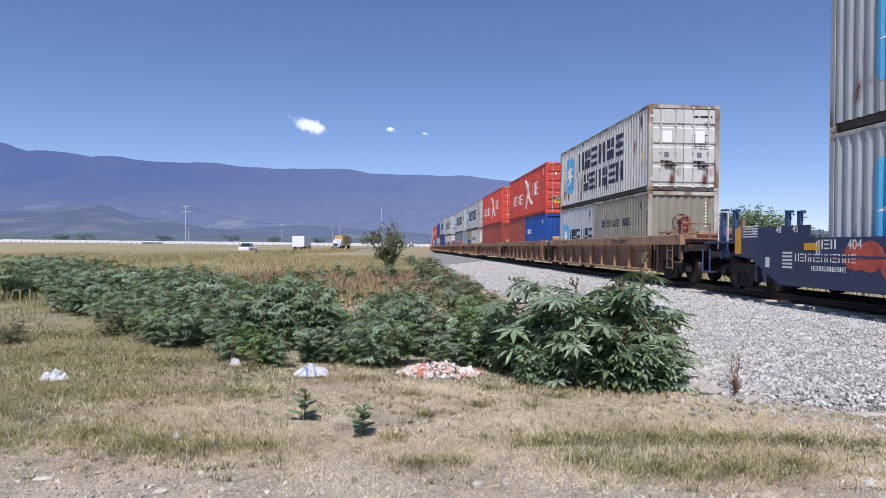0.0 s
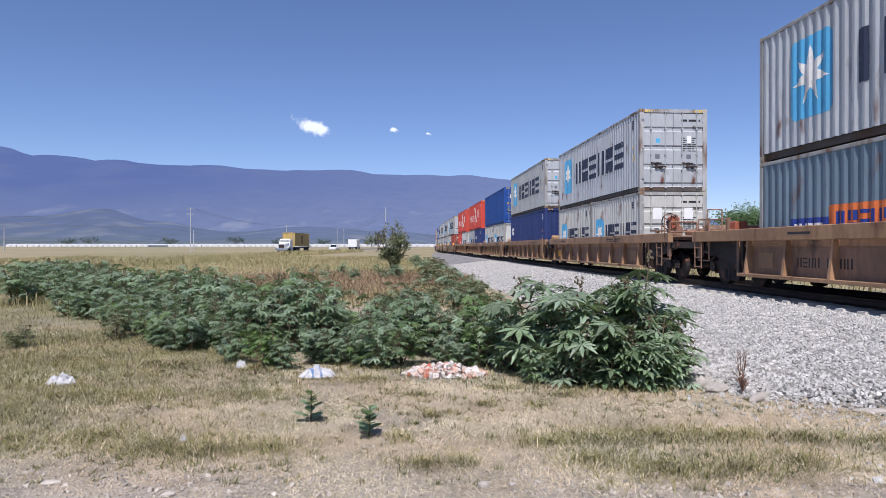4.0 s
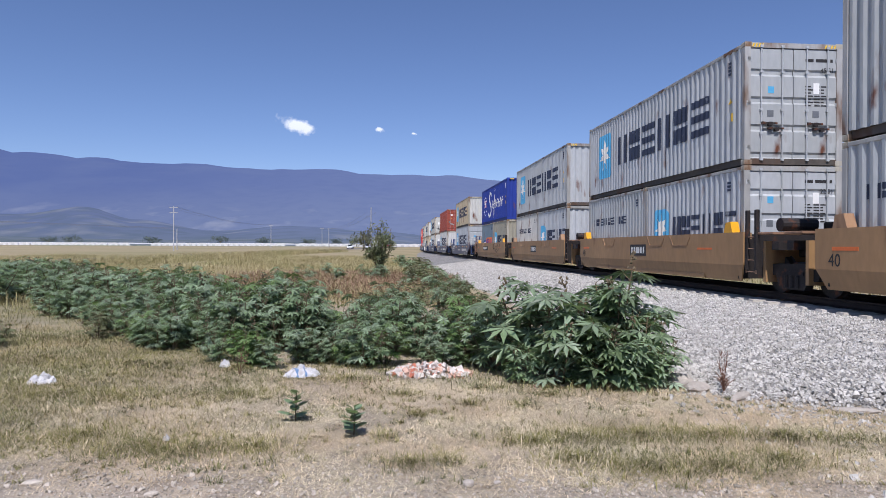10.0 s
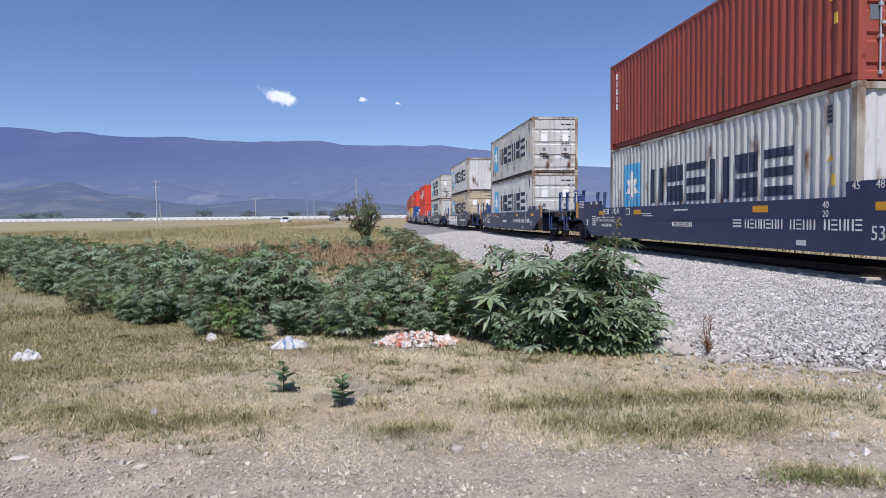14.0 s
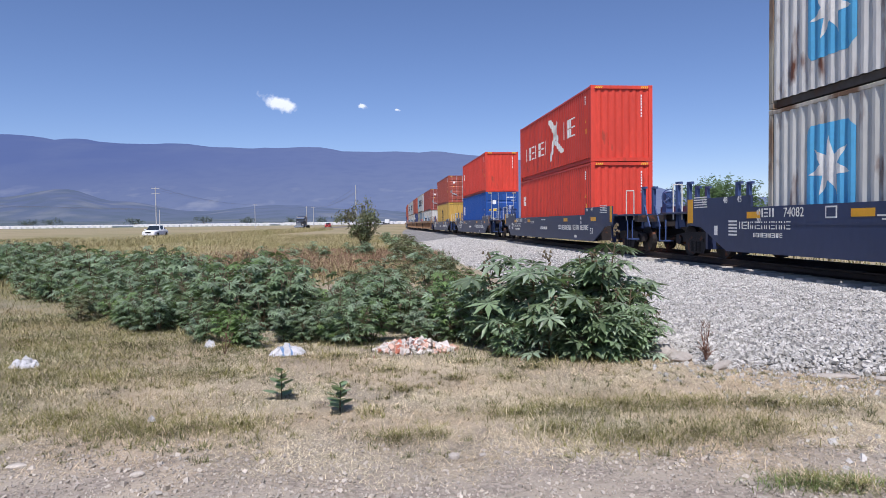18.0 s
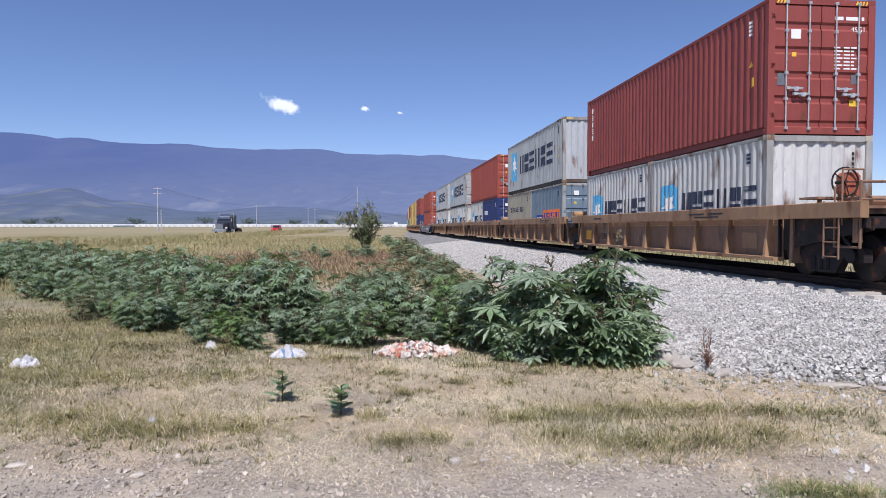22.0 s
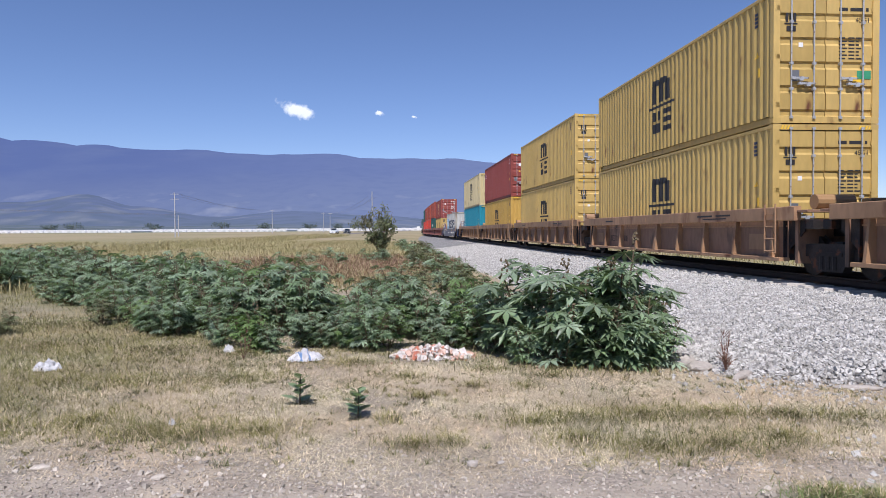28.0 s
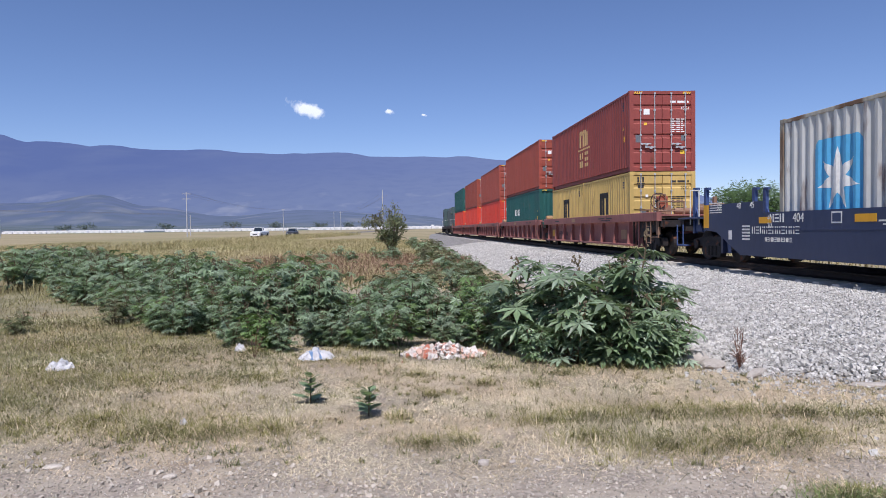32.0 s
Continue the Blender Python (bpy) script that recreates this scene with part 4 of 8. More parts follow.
            if i == 15:
                bars(root, "dark", [(3.6, 1.1, 0.76, 1.08)], xs, "owner_board", "dark board behind the wagon's mark")
                bars(root, "white", bar_row(3.5, 0.83, 1.01, 4, 0.22, 0.03), xs - 0.005, "owner_mark", "white owner's mark, plain bars")
                side_words("743139", 0.26, root, xs - 0.006, 2.5, 0.83)
                for pts in (((-1.4, 1.2), (-1.9, 1.0), (-1.5, 0.85), (-2.4, 0.95), (-2.9, 0.7), (-3.1, 0.35)), ((-2.2, 1.3), (-2.6, 1.05), (-3.4, 1.1), (-3.9, 1.3)), ((-3.3, 0.34), (-3.5, 0.75), (-4.2, 0.9), (-4.6, 1.25)), ((-1.5, 0.85), (-1.7, 1.25), (-2.2, 1.3)), ((-3.1, 0.9), (-3.2, 0.6), (-3.5, 0.55))):
                    part("spray_line", Build().path([(xs + 0.004 + (0.09 * (0.6 - z_) / 0.38 if z_ < 0.6 else 0), y_, z_) for y_, z_ in pts], 0.018, 5), CARP["steel"], root, "thin sprayed dark line")
            else:
                bars(root, "dark", [(0.68, -0.68, 0.74, 1.1)], xs, "owner_board", "dark board behind the owner's name")
                bars(root, "white", bar_row(0.56, 0.82, 1.02, 3, 0.4, 0.07), xs - 0.005, "owner_mark", "white owner's name, plain blocks")
            side_words("40", 0.34, root, xs, c - 0.4, 0.66, "dark")
            bars(root, "orange", [(a + 1.5, a + 2.3, 0.95, 1.0), (c - 1.2, c - 0.5, 0.95, 1.02)], xs)
            for yy in (a + 0.5, c - 0.9):
                part("lifting_guide", Build().prism([(yy, top), (yy + 0.4, top), (yy + 0.32, top + 0.24), (yy + 0.1, top + 0.26)], -W, -W + 0.2), CARP["patch"] if i % 2 else CARP["brown"], root, "yellow flared container guide")
            for yy in (-3.6, -1.9, 2.4):
                b = Build()
                for q in ((0, 0, 0.9, 0), (0.9, 0, 1.1, 0.26), (-0.2, 0.26, 0, 0)):
                    b.tube((xs - 0.003, yy + q[0], top - 0.3 + q[1]), (xs - 0.003, yy + q[2], top - 0.3 + q[3]), 0.012, 4)
                part("side_pocket", b, CARP["brown"], root)
            if i == 11:
                rr = random.Random(i)
                for j in range(7):
                    yy, w_, lean = c - 1.45 - j * 0.86 - (0.6 if j > 3 else 0), rr.uniform(0.38, 0.46), rr.uniform(-0.12, 0.12)
                    shape = [(math.cos(k * math.pi / 9), math.sin(k * math.pi / 9)) for k in range(18)]
                    shape = [(p * rr.uniform(0.88, 1.08), q * rr.uniform(0.92, 1.05)) for p, q in shape]

                    def blob(grow, lift):
                        pts = [(yy + grow * w_ * abs(p) ** 0.7 * (1 if p > 0 else -1) + lean * q, 0.95 + grow * 0.33 * abs(q) ** 0.75 * (1 if q > 0 else -1)) for p, q in shape]
                        return Build().prism(pts, xs - lift, xs)

                    part("spray_outline", blob(1.0, 0.004 + 0.0004 * j), INK["graffiti"], root, "sprayed dark outline")
                    if j > 3:
                        part("spray_fill", blob(0.84, 0.008 + 0.0004 * j), INK["olive"], root, "sprayed olive filling")
                    else:
                        part("spray_gap", blob(0.93, 0.008 + 0.0004 * j), col, root, "")
                        part("spray_fill", blob(0.86, 0.012 + 0.0004 * j), INK["graffiti"], root, "sprayed dark filling")
                    mark = Build()
                    for k in range(3):
                        z_ = 0.76 + 0.15 * k + rr.uniform(-0.04, 0.04)
                        mark.box(xs - 0.019, xs, yy - 0.12, yy + 0.14, z_, z_ + 0.025)
                    part("spray_stroke", mark, col if j < 4 else INK["graffiti"], root, "thin strokes, not readable")
    # well floor beams, ends and trucks
    b = Build()
    for yy in (-5.6, -3.0, 0.0, 3.0, 5.6):
        b.box(-W + 0.2, W - 0.2, yy - 0.25, yy + 0.25, 0.28, 0.36)
    part("well_floor", b, CARP["steel"], root, "dark cross beams of the well")
    for sgn, edge, art in ((-1, -near, near_art), (1, far, far_art)):
        inner = sgn * 7.0 if style != "navy" else sgn * 8.5
        e = edge - sgn * (0.15 if art else 0.9)
        part("bulkhead", Build().box(-W + 0.2, W - 0.2, min(inner, inner + sgn * 0.1), max(inner, inner + sgn * 0.1), 0.25, 1.15, 0), web, root, "")
        ends = sorted((inner, e - sgn * 0.05))
        zd = 1.2 if style == "navy" else 1.34
        part("deck_plate", Build().box(-W + 0.06, W - 0.06, ends[0], ends[1], zd - 0.05, zd, 0.01), CARP["dark"] if style == "smooth" else web, root, "grimy walkway plate over the truck")
        part("end_deck", Build().box(-0.5, 0.5, min(inner, e), max(inner, e), 0.8, 1.08, 0.02).box(-W + 0.15, W - 0.15, min(e, e - sgn * 0.25), max(e, e - sgn * 0.25), 0.95, 1.15, 0.02), CARP["steel"], root, "grimy end platform over the truck")
        if art:
            if sgn > 0:
                bogie(root, edge, None)
                part("joint", Build().tube((0, edge, 0.7), (0, edge, 1.1), 0.3, 14), CARP["steel"], root, "articulated joint")
            lad = shared(("ladder",), ladder)
            if sgn < 0:
                part("ladder", lad, col if style != "smooth" else CARP["dark"], root, "", pose(-W - 0.03, y0 + 0.6, 0.45) if style != "smooth" else pose(-W + 0.05, y0 - 0.45, 0.42))
                if style == "smooth":
                    part("end_post", Build().box(-W + 0.02, -W + 0.1, y0 - 0.5, y0 - 0.42, 0.5, 1.85, 0.01).box(-W + 0.02, -W + 0.1, y0 - 0.12, y0 - 0.04, 0.5, 1.85, 0.01), CARP["steel"], root, "dark upright end post")
                part("pipework", Build().tube((-1.1, e + 0.3, 1.5), (-0.3, e + 0.3, 1.5), 0.15, 12).box(-0.2, 0.2, e - 0.1, e + 0.15, 1.34, 1.56, 0.03).path([(-0.2, e, 1.3), (0.4, e - 0.2, 1.35), (0.9, e, 1.15)], 0.03), CARP["steel"] if style == "smooth" else CARP["ochre"] if i % 2 else CARP["brown"], root, "brake cylinder and pipes")
        else:
            bogie(root, edge - sgn * 2.35, None)
            coupler(root, e, sgn)
            if style == "navy":
                for px_ in (-1.05, -0.72, 0.72, 1.05):
                    b = Build().box(px_ - 0.045, px_ + 0.045, e - sgn * 0.3 - 0.07, e - sgn * 0.3 + 0.07, 0.75, 2.02, 0.012)
                    b.box(px_ - 0.045, px_ + 0.045, e - sgn * 0.3 - 0.2, e - sgn * 0.3 + 0.07, 1.98, 2.05)
                    b.prism([(e - sgn * 0.3 - 0.06, 0.8), (e - sgn * 0.3 - 0.5, 0.8), (e - sgn * 0.3 - 0.06, 1.5)], px_ - 0.02, px_ + 0.02)
                    part("guide_post", b, CARP["post"], root, "blue upright end post")
                part("step", Build().box(-W, -W + 0.25, e - sgn * 0.3 - 0.2, e - sgn * 0.3 + 0.2, 0.4, 0.43).tube((-W + 0.02, e - sgn * 0.3 - 0.2, 0.4), (-W + 0.02, e - sgn * 0.3 - 0.2, 1.0), 0.02).tube((-W + 0.02, e - sgn * 0.3 + 0.2, 0.4), (-W + 0.02, e - sgn * 0.3 + 0.2, 1.0), 0.02), CARP["post"], root)
                part("handrail", Build().path([(-W + 0.1, e - sgn * 0.8, 1.0), (-W + 0.1, e - sgn * 0.8, 1.95), (-W + 0.35, e - sgn * 0.8, 1.95), (-W + 0.35, e - sgn * 0.8, 1.0)], 0.018), CARP["rail_yellow"], root, "pale handrail")
                if sgn < 0:
                    part("brake_wheel", shared(("brake_wheel",), brake_wheel), CARP["post"], root, "blue spoked brake wheel", pose(-0.1, e + 0.5, 1.72, 0, 0, 0))
                    part("brake_stand", Build().box(-0.2, 0.05, e + 0.55, e + 0.85, 1.05, 1.9, 0.03), CARP["post"], root)
            else:
                part("handrail", Build().path([(-W + 0.15, e - sgn * 0.6, 1.0), (-W + 0.15, e - sgn * 0.6, 2.0), (-W + 0.55, e - sgn * 0.6, 2.0), (-W + 0.55, e - sgn * 0.6, 1.0)], 0.018), CARP["dark"], root, "brown bent handrail")
                part("end_railing", Build().path([(-W + 0.12, e - sgn * 0.1, 0.6), (-W + 0.12, e - sgn * 0.1, 1.75), (-0.5, e - sgn * 0.1, 1.75), (-0.5, e - sgn * 0.1, 1.2)], 0.025).path([(-W + 0.12, e - sgn * 0.1, 1.45), (-0.5, e - sgn * 0.1, 1.45)], 0.02).path([(-W + 0.12, e - sgn * 0.1, 0.62), (-W + 0.12, e - sgn * 0.75, 0.62), (-W + 0.12, e - sgn * 0.75, 1.7)], 0.022), CARP["dark"], root, "rusty brown end railing")
                part("valve_box", Build().box(-0.9, -0.55, e - sgn * 1.15 - 0.14, e - sgn * 1.15 + 0.14, 1.36, 1.66, 0.03).tube((-0.4, e - sgn * 1.1, 1.46), (0.5, e - sgn * 1.1, 1.46), 0.1, 10), CARP["dark"] if sgn < 0 else CARP["orange"], root, "brake valve and air pipe on the deck")
                part("ladder", shared(("ladder",), ladder), CARP["dark"], root, "", pose(-W + 0.02, e - sgn * 0.5, 0.4))
                part("end_pipework", Build().path([(-W + 0.3, e - sgn * 0.5, 0.6), (-W + 0.3, e - sgn * 1.2, 1.15), (-0.2, e - sgn * 1.3, 1.2), (0.6, e - sgn * 0.7, 1.1)], 0.035).tube((-0.9, e - sgn * 1.0, 0.62), (-0.3, e - sgn * 1.0, 0.62), 0.16, 10).box(-1.2, -0.95, e - sgn * 1.4 - 0.15, e - sgn * 1.4 + 0.15, 0.75, 1.12, 0.02), CARP["steel"], root, "air pipes and brake cylinder")
                part("end_frame", Build().box(-W + 0.1, -W + 0.2, e - sgn * 0.2 - 0.06, e - sgn * 0.2 + 0.06, 0.7, 1.5, 0.01).box(0.5, 0.6, e - sgn * 0.2 - 0.06, e - sgn * 0.2 + 0.06, 0.7, 1.9, 0.01).box(-W + 0.1, 0.6, e - sgn * 0.2 - 0.04, e - sgn * 0.2 + 0.04, 1.2, 1.28), CARP["dark"], root, "")
                if sgn < 0:
                    part("brake_wheel", shared(("brake_wheel",), brake_wheel), CARP["steel"], root, "dark spoked brake wheel", pose(-1.0, e + 0.95, 1.8))
                    part("walkway", Build().box(-W + 0.1, W - 0.1, e + 1.2, e + 1.75, 1.5, 1.54).box(-W + 0.2, -W + 0.26, e + 1.3, e + 1.36, 1.3, 1.5).box(W - 0.26, W - 0.2, e + 1.3, e + 1.36, 1.3, 1.5), CARP["dark"], root, "raised grey crossing step")
                    part("reservoir", Build().tube((0.1, e + 0.7, 1.52), (1.1, e + 0.7, 1.52), 0.17, 12), CARP["dark"], root, "round air reservoir")
                    part("brake_stand", Build().box(-0.98, -0.66, e + 1.0, e + 1.22, 1.56, 1.98, 0.06).box(-0.88, -0.76, e + 1.06, e + 1.18, 1.3, 1.56), CARP["orange"], root, "faded orange hand brake housing")
    return root


# ---- ground ----
def ground_material():
    """Straw-littered soil; bare stony dirt across the front; tan fields with green strips far off."""
    m = mat("dry_ground", lin(160, 149, 130), 0.95, 0, 0.3, 0.9, 44, 1.0, lin(136, 124, 110), 0.3, 1.6, (1, 1, 1), 0, 0, lin(186, 170, 147), 0.5)
    nt = m.node_tree
    nd, ln = nt.nodes, nt.links
    b = nd["Principled BSDF"]
    near = b.inputs["Base Color"].links[0].from_socket
    tc = nd.new("ShaderNodeTexCoord")
    sep = nd.new("ShaderNodeSeparateXYZ")
    ln.new(tc.outputs["Object"], sep.inputs[0])

    def noise_out(scale, detail=5.0):
        n = nd.new("ShaderNodeTexNoise")
        n.inputs["Scale"].default_value, n.inputs["Detail"].default_value = scale, detail
        ln.new(tc.outputs["Object"], n.inputs["Vector"])
        return n.outputs["Fac"]

    def calc(op, a, c):
        n = nd.new("ShaderNodeMath")
        n.operation = op
        for k, v in enumerate((a, c)):
            if isinstance(v, (int, float)):
                n.inputs[k].default_value = v
            else:
                ln.new(v, n.inputs[k])
        return n.outputs[0]

    def ramp(src, lo, hi, a, c):
        r = nd.new("ShaderNodeMapRange")
        for k, v in enumerate((lo, hi, a, c)):
            r.inputs[k + 1].default_value = v
        ln.new(src, r.inputs[0])
        return r.outputs[0]

    def mix(f, a, c):
        n = nd.new("ShaderNodeMix")
        n.data_type = "RGBA"
        ln.new(f, n.inputs[0])
        for k, v in ((6, a), (7, c)):
            if isinstance(v, tuple):
                n.inputs[k].default_value = v
            else:
                ln.new(v, n.inputs[k])
        return n.outputs[2]

    wob = ramp(noise_out(0.9), 0.3, 0.7, -0.7, 0.7)
    edge = calc("ADD", sep.outputs["Y"], wob)
    grit = mix(ramp(noise_out(26, 8), 0.42, 0.6, 0, 1), lin(134, 124, 113), lin(172, 161, 148))
    dirt = mix(ramp(noise_out(2.2), 0.4, 0.62, 0, 1), grit, lin(174, 163, 147))
    green = calc("MULTIPLY", ramp(calc("ADD", sep.outputs["X"], wob), -2.6, -5.0, 0, 0.75), ramp(noise_out(1.7), 0.35, 0.6, 0.35, 1))
    near = mix(green, near, lin(128, 124, 88))
    out = mix(ramp(edge, 4.2, 4.95, 1, 0), near, dirt)
    field = mix(ramp(noise_out(0.03), 0.46, 0.6, 0, 1), lin(158, 144, 112), lin(142, 134, 96))
    out = mix(ramp(sep.outputs["Y"], 14, 30, 0, 1), out, field)
    far = mix(ramp(noise_out(0.006), 0.45, 0.55, 0, 1), lin(150, 140, 120), lin(110, 122, 96))
    out = mix(ramp(sep.outputs["Y"], 300, 520, 0, 1), out, far)
    ln.new(out, b.inputs["Base Color"])
    return m


def grid_lines(lo, hi, fine_lo, fine_hi, step):
    out, v, s = [fine_lo], fine_lo, step
    while out[-1] < fine_hi:
        out.append(out[-1] + step)
    s = step
    while out[-1] < hi:
        s *= 1.25
        out.append(min(hi, out[-1] + s))
    s = step
    while out[0] > lo:
        s *= 1.25
        out.insert(0, max(lo, out[0] - s))
    return out


def ground():
    xs, ys = grid_lines(-4500, 4500, -8, 7, 0.25), grid_lines(-900, 4600, 2.5, 14, 0.25)
    vs = [(x, y, ground_z(x, y)) for y in ys for x in xs]
    n = len(xs)
    b = Build().add(vs, [(j * n + i, j * n + i + 1, (j + 1) * n + i + 1, (j + 1) * n + i) for j in range(len(ys) - 1) for i in range(n - 1)])
    tagged(part("ground", b, ground_material(), None, "dry straw-littered ground with tan fields", kind="structure"), category="ground")


ground()


def shoulder(side):
    """Height of the ballast at that distance from the track's middle."""
    a = abs(side)
    lim = 6.3 if side < 0 else 4.0
    return 0.405 * (1 - smooth(1.6, lim, a)) - 0.12 * smooth(lim - 0.6, lim + 0.4, a)


FOOT = [(-9, 20), (2.3, 9.6), (2.6, 8.3), (2.74, 7.65), (3.0, 7.2), (4.3, 6.75), (6.5, 6.1), (12, 5)]


def foot_y(x):
    """Line across which the ballast ends towards the camera."""
    for (a, p), (b, q) in zip(FOOT, FOOT[1:]):
        if a <= x <= b:
            return p + (q - p) * (x - a) / (b - a)
    return 20 if x < 0 else 5


def ballast_cut(s, d):
    p = on_track(s, d)
    return smooth(-0.1, 0.75, p.y - foot_y(p.x) + 0.12 * noise.noise((p.x * 2.5, p.y * 2.5, 8))) if d < -2 and s < 12 else 1


def ballast():
    sides = [-7.2 + 0.3 * i for i in range(41)]
    ss = [2 + 0.25 * i for i in range(50)] + [14.5 + 0.5 * i for i in range(111)] + [71 + 2 * i for i in range(280)]
    ss = [s for s in ss if s > 2.2]
    vs = []
    for s in ss:
        for d in sides:
            cut = ballast_cut(s, d)
            p = on_track(s, d)
            h = shoulder(d) * (1 if d > -2 else cut) + 0.02 * noise.noise((p.x * 2.2, p.y * 2.2, 0))
            vs.append((p.x, p.y, h - (0.15 * (1 - cut) if d < -2 else 0)))
    n = len(sides)
    b = Build().add(vs, [(j * n + i, j * n + i + 1, (j + 1) * n + i + 1, (j + 1) * n + i) for j in range(len(ss) - 1) for i in range(n - 1)])
    tagged(part("ballast_bed", b, GRAVEL, None, "pale grey crushed stone ballast slope", kind="structure"), category="ballast")


ballast()


def rails():
    root = thing("railway_track", "rusty steel rails on pale concrete sleepers", "railway track", kind="structure")
    prof = [(-0.07, -0.17), (0.07, -0.17), (0.07, -0.155), (0.012, -0.13), (0.012, -0.05), (0.037, -0.03), (0.037, 0), (-0.037, 0), (-0.037, -0.03), (-0.012, -0.05), (-0.012, -0.13), (-0.07, -0.155)]
    ss = [-20 + 4 * i for i in range(150)]
    for side in (-0.755, 0.755):
        vs = [on_track(s, side + dx, RAIL_TOP + dz) for s in ss for dx, dz in prof]
        k = len(prof)
        b = Build().add(vs, [(j * k + i, j * k + (i + 1) % k, (j + 1) * k + (i + 1) % k, (j + 1) * k + i) for j in range(len(ss) - 1) for i in range(k)])
        part("rail", b, RAIL, root)
    me = Build().add([(-1.46, -0.14, -0.2), (1.46, -0.14, -0.2), (1.46, 0.14, -0.2), (-1.46, 0.14, -0.2), (-1.43, -0.1, 0.0), (1.43, -0.1, 0.0), (1.43, 0.1, 0.0), (-1.43, 0.1, 0.0)],
                     [(3, 2, 1, 0), (4, 5, 6, 7), (0, 1, 5, 4), (1, 2, 6, 5), (2, 3, 7, 6), (3, 0, 4, 7)]).mesh("sleeper")
    for i in range(230):
        part("sleeper", me, CONCRETE, root, "", track_pose(-12 + 0.6 * i, RAIL_TOP - 0.165))
    return root


rails()

# ---- the train ----
GAPS = [21.7] + [15.62] * 4 + [20.17] + [15.62] * 4 + [19.87, 15.92] + [15.62] * 3 + [21.87] + [23.8] * 7 + [21.85] + [15.62] * 4 + [21.82, 21.5] + [15.62] * 4 + [21.6, 21.82] + [15.62] * 4
START = [6.6]
for g in GAPS:
    START.append(START[-1] + g)


def gone(t):
    """Metres that the train has rolled at t seconds."""
    u = t - 16
    return 20.26 * t - 0.0046 * u * u - 5e-5 * u * u * u


NAMES = dict(grey="light grey", white="weathered white", beige="yellowed white", red="red", orange="bright orange-red", brown="dark red-brown", rust="rust-red", blue="bright blue",
             navy="dark blue", royal="royal blue", yellow="ochre yellow", gold="bright yellow", cream="pale cream yellow", teal="teal", green="dark green", slate="slate blue-grey", khaki="khaki grey")
DECOR = dict(star_big="a blue star panel and dark block lettering", star_low="a blue star panel and dark block lettering", two_lines="two rows of dark block lettering", star_20="a small star panel", line_20="a thin dark line of lettering",
             bird="white block lettering and a white bird shape", bird_20="a white bird shape", m_sc="a dark stacked emblem", m_sc_tan="a tan stacked emblem", m_low="a dark stacked emblem", m_20="a dark emblem", script="white sweeping shapes and a small flag",
             flag_20="an orange and blue name panel", mark="a small white mark", mark_low="a small white label", column="a white column of marks", tab_20="a small white name", stripe="a white vertical stripe", corner_sign="a small blue corner sign", tex="a small red and white mark", cap="white block lettering", none="plain sides")
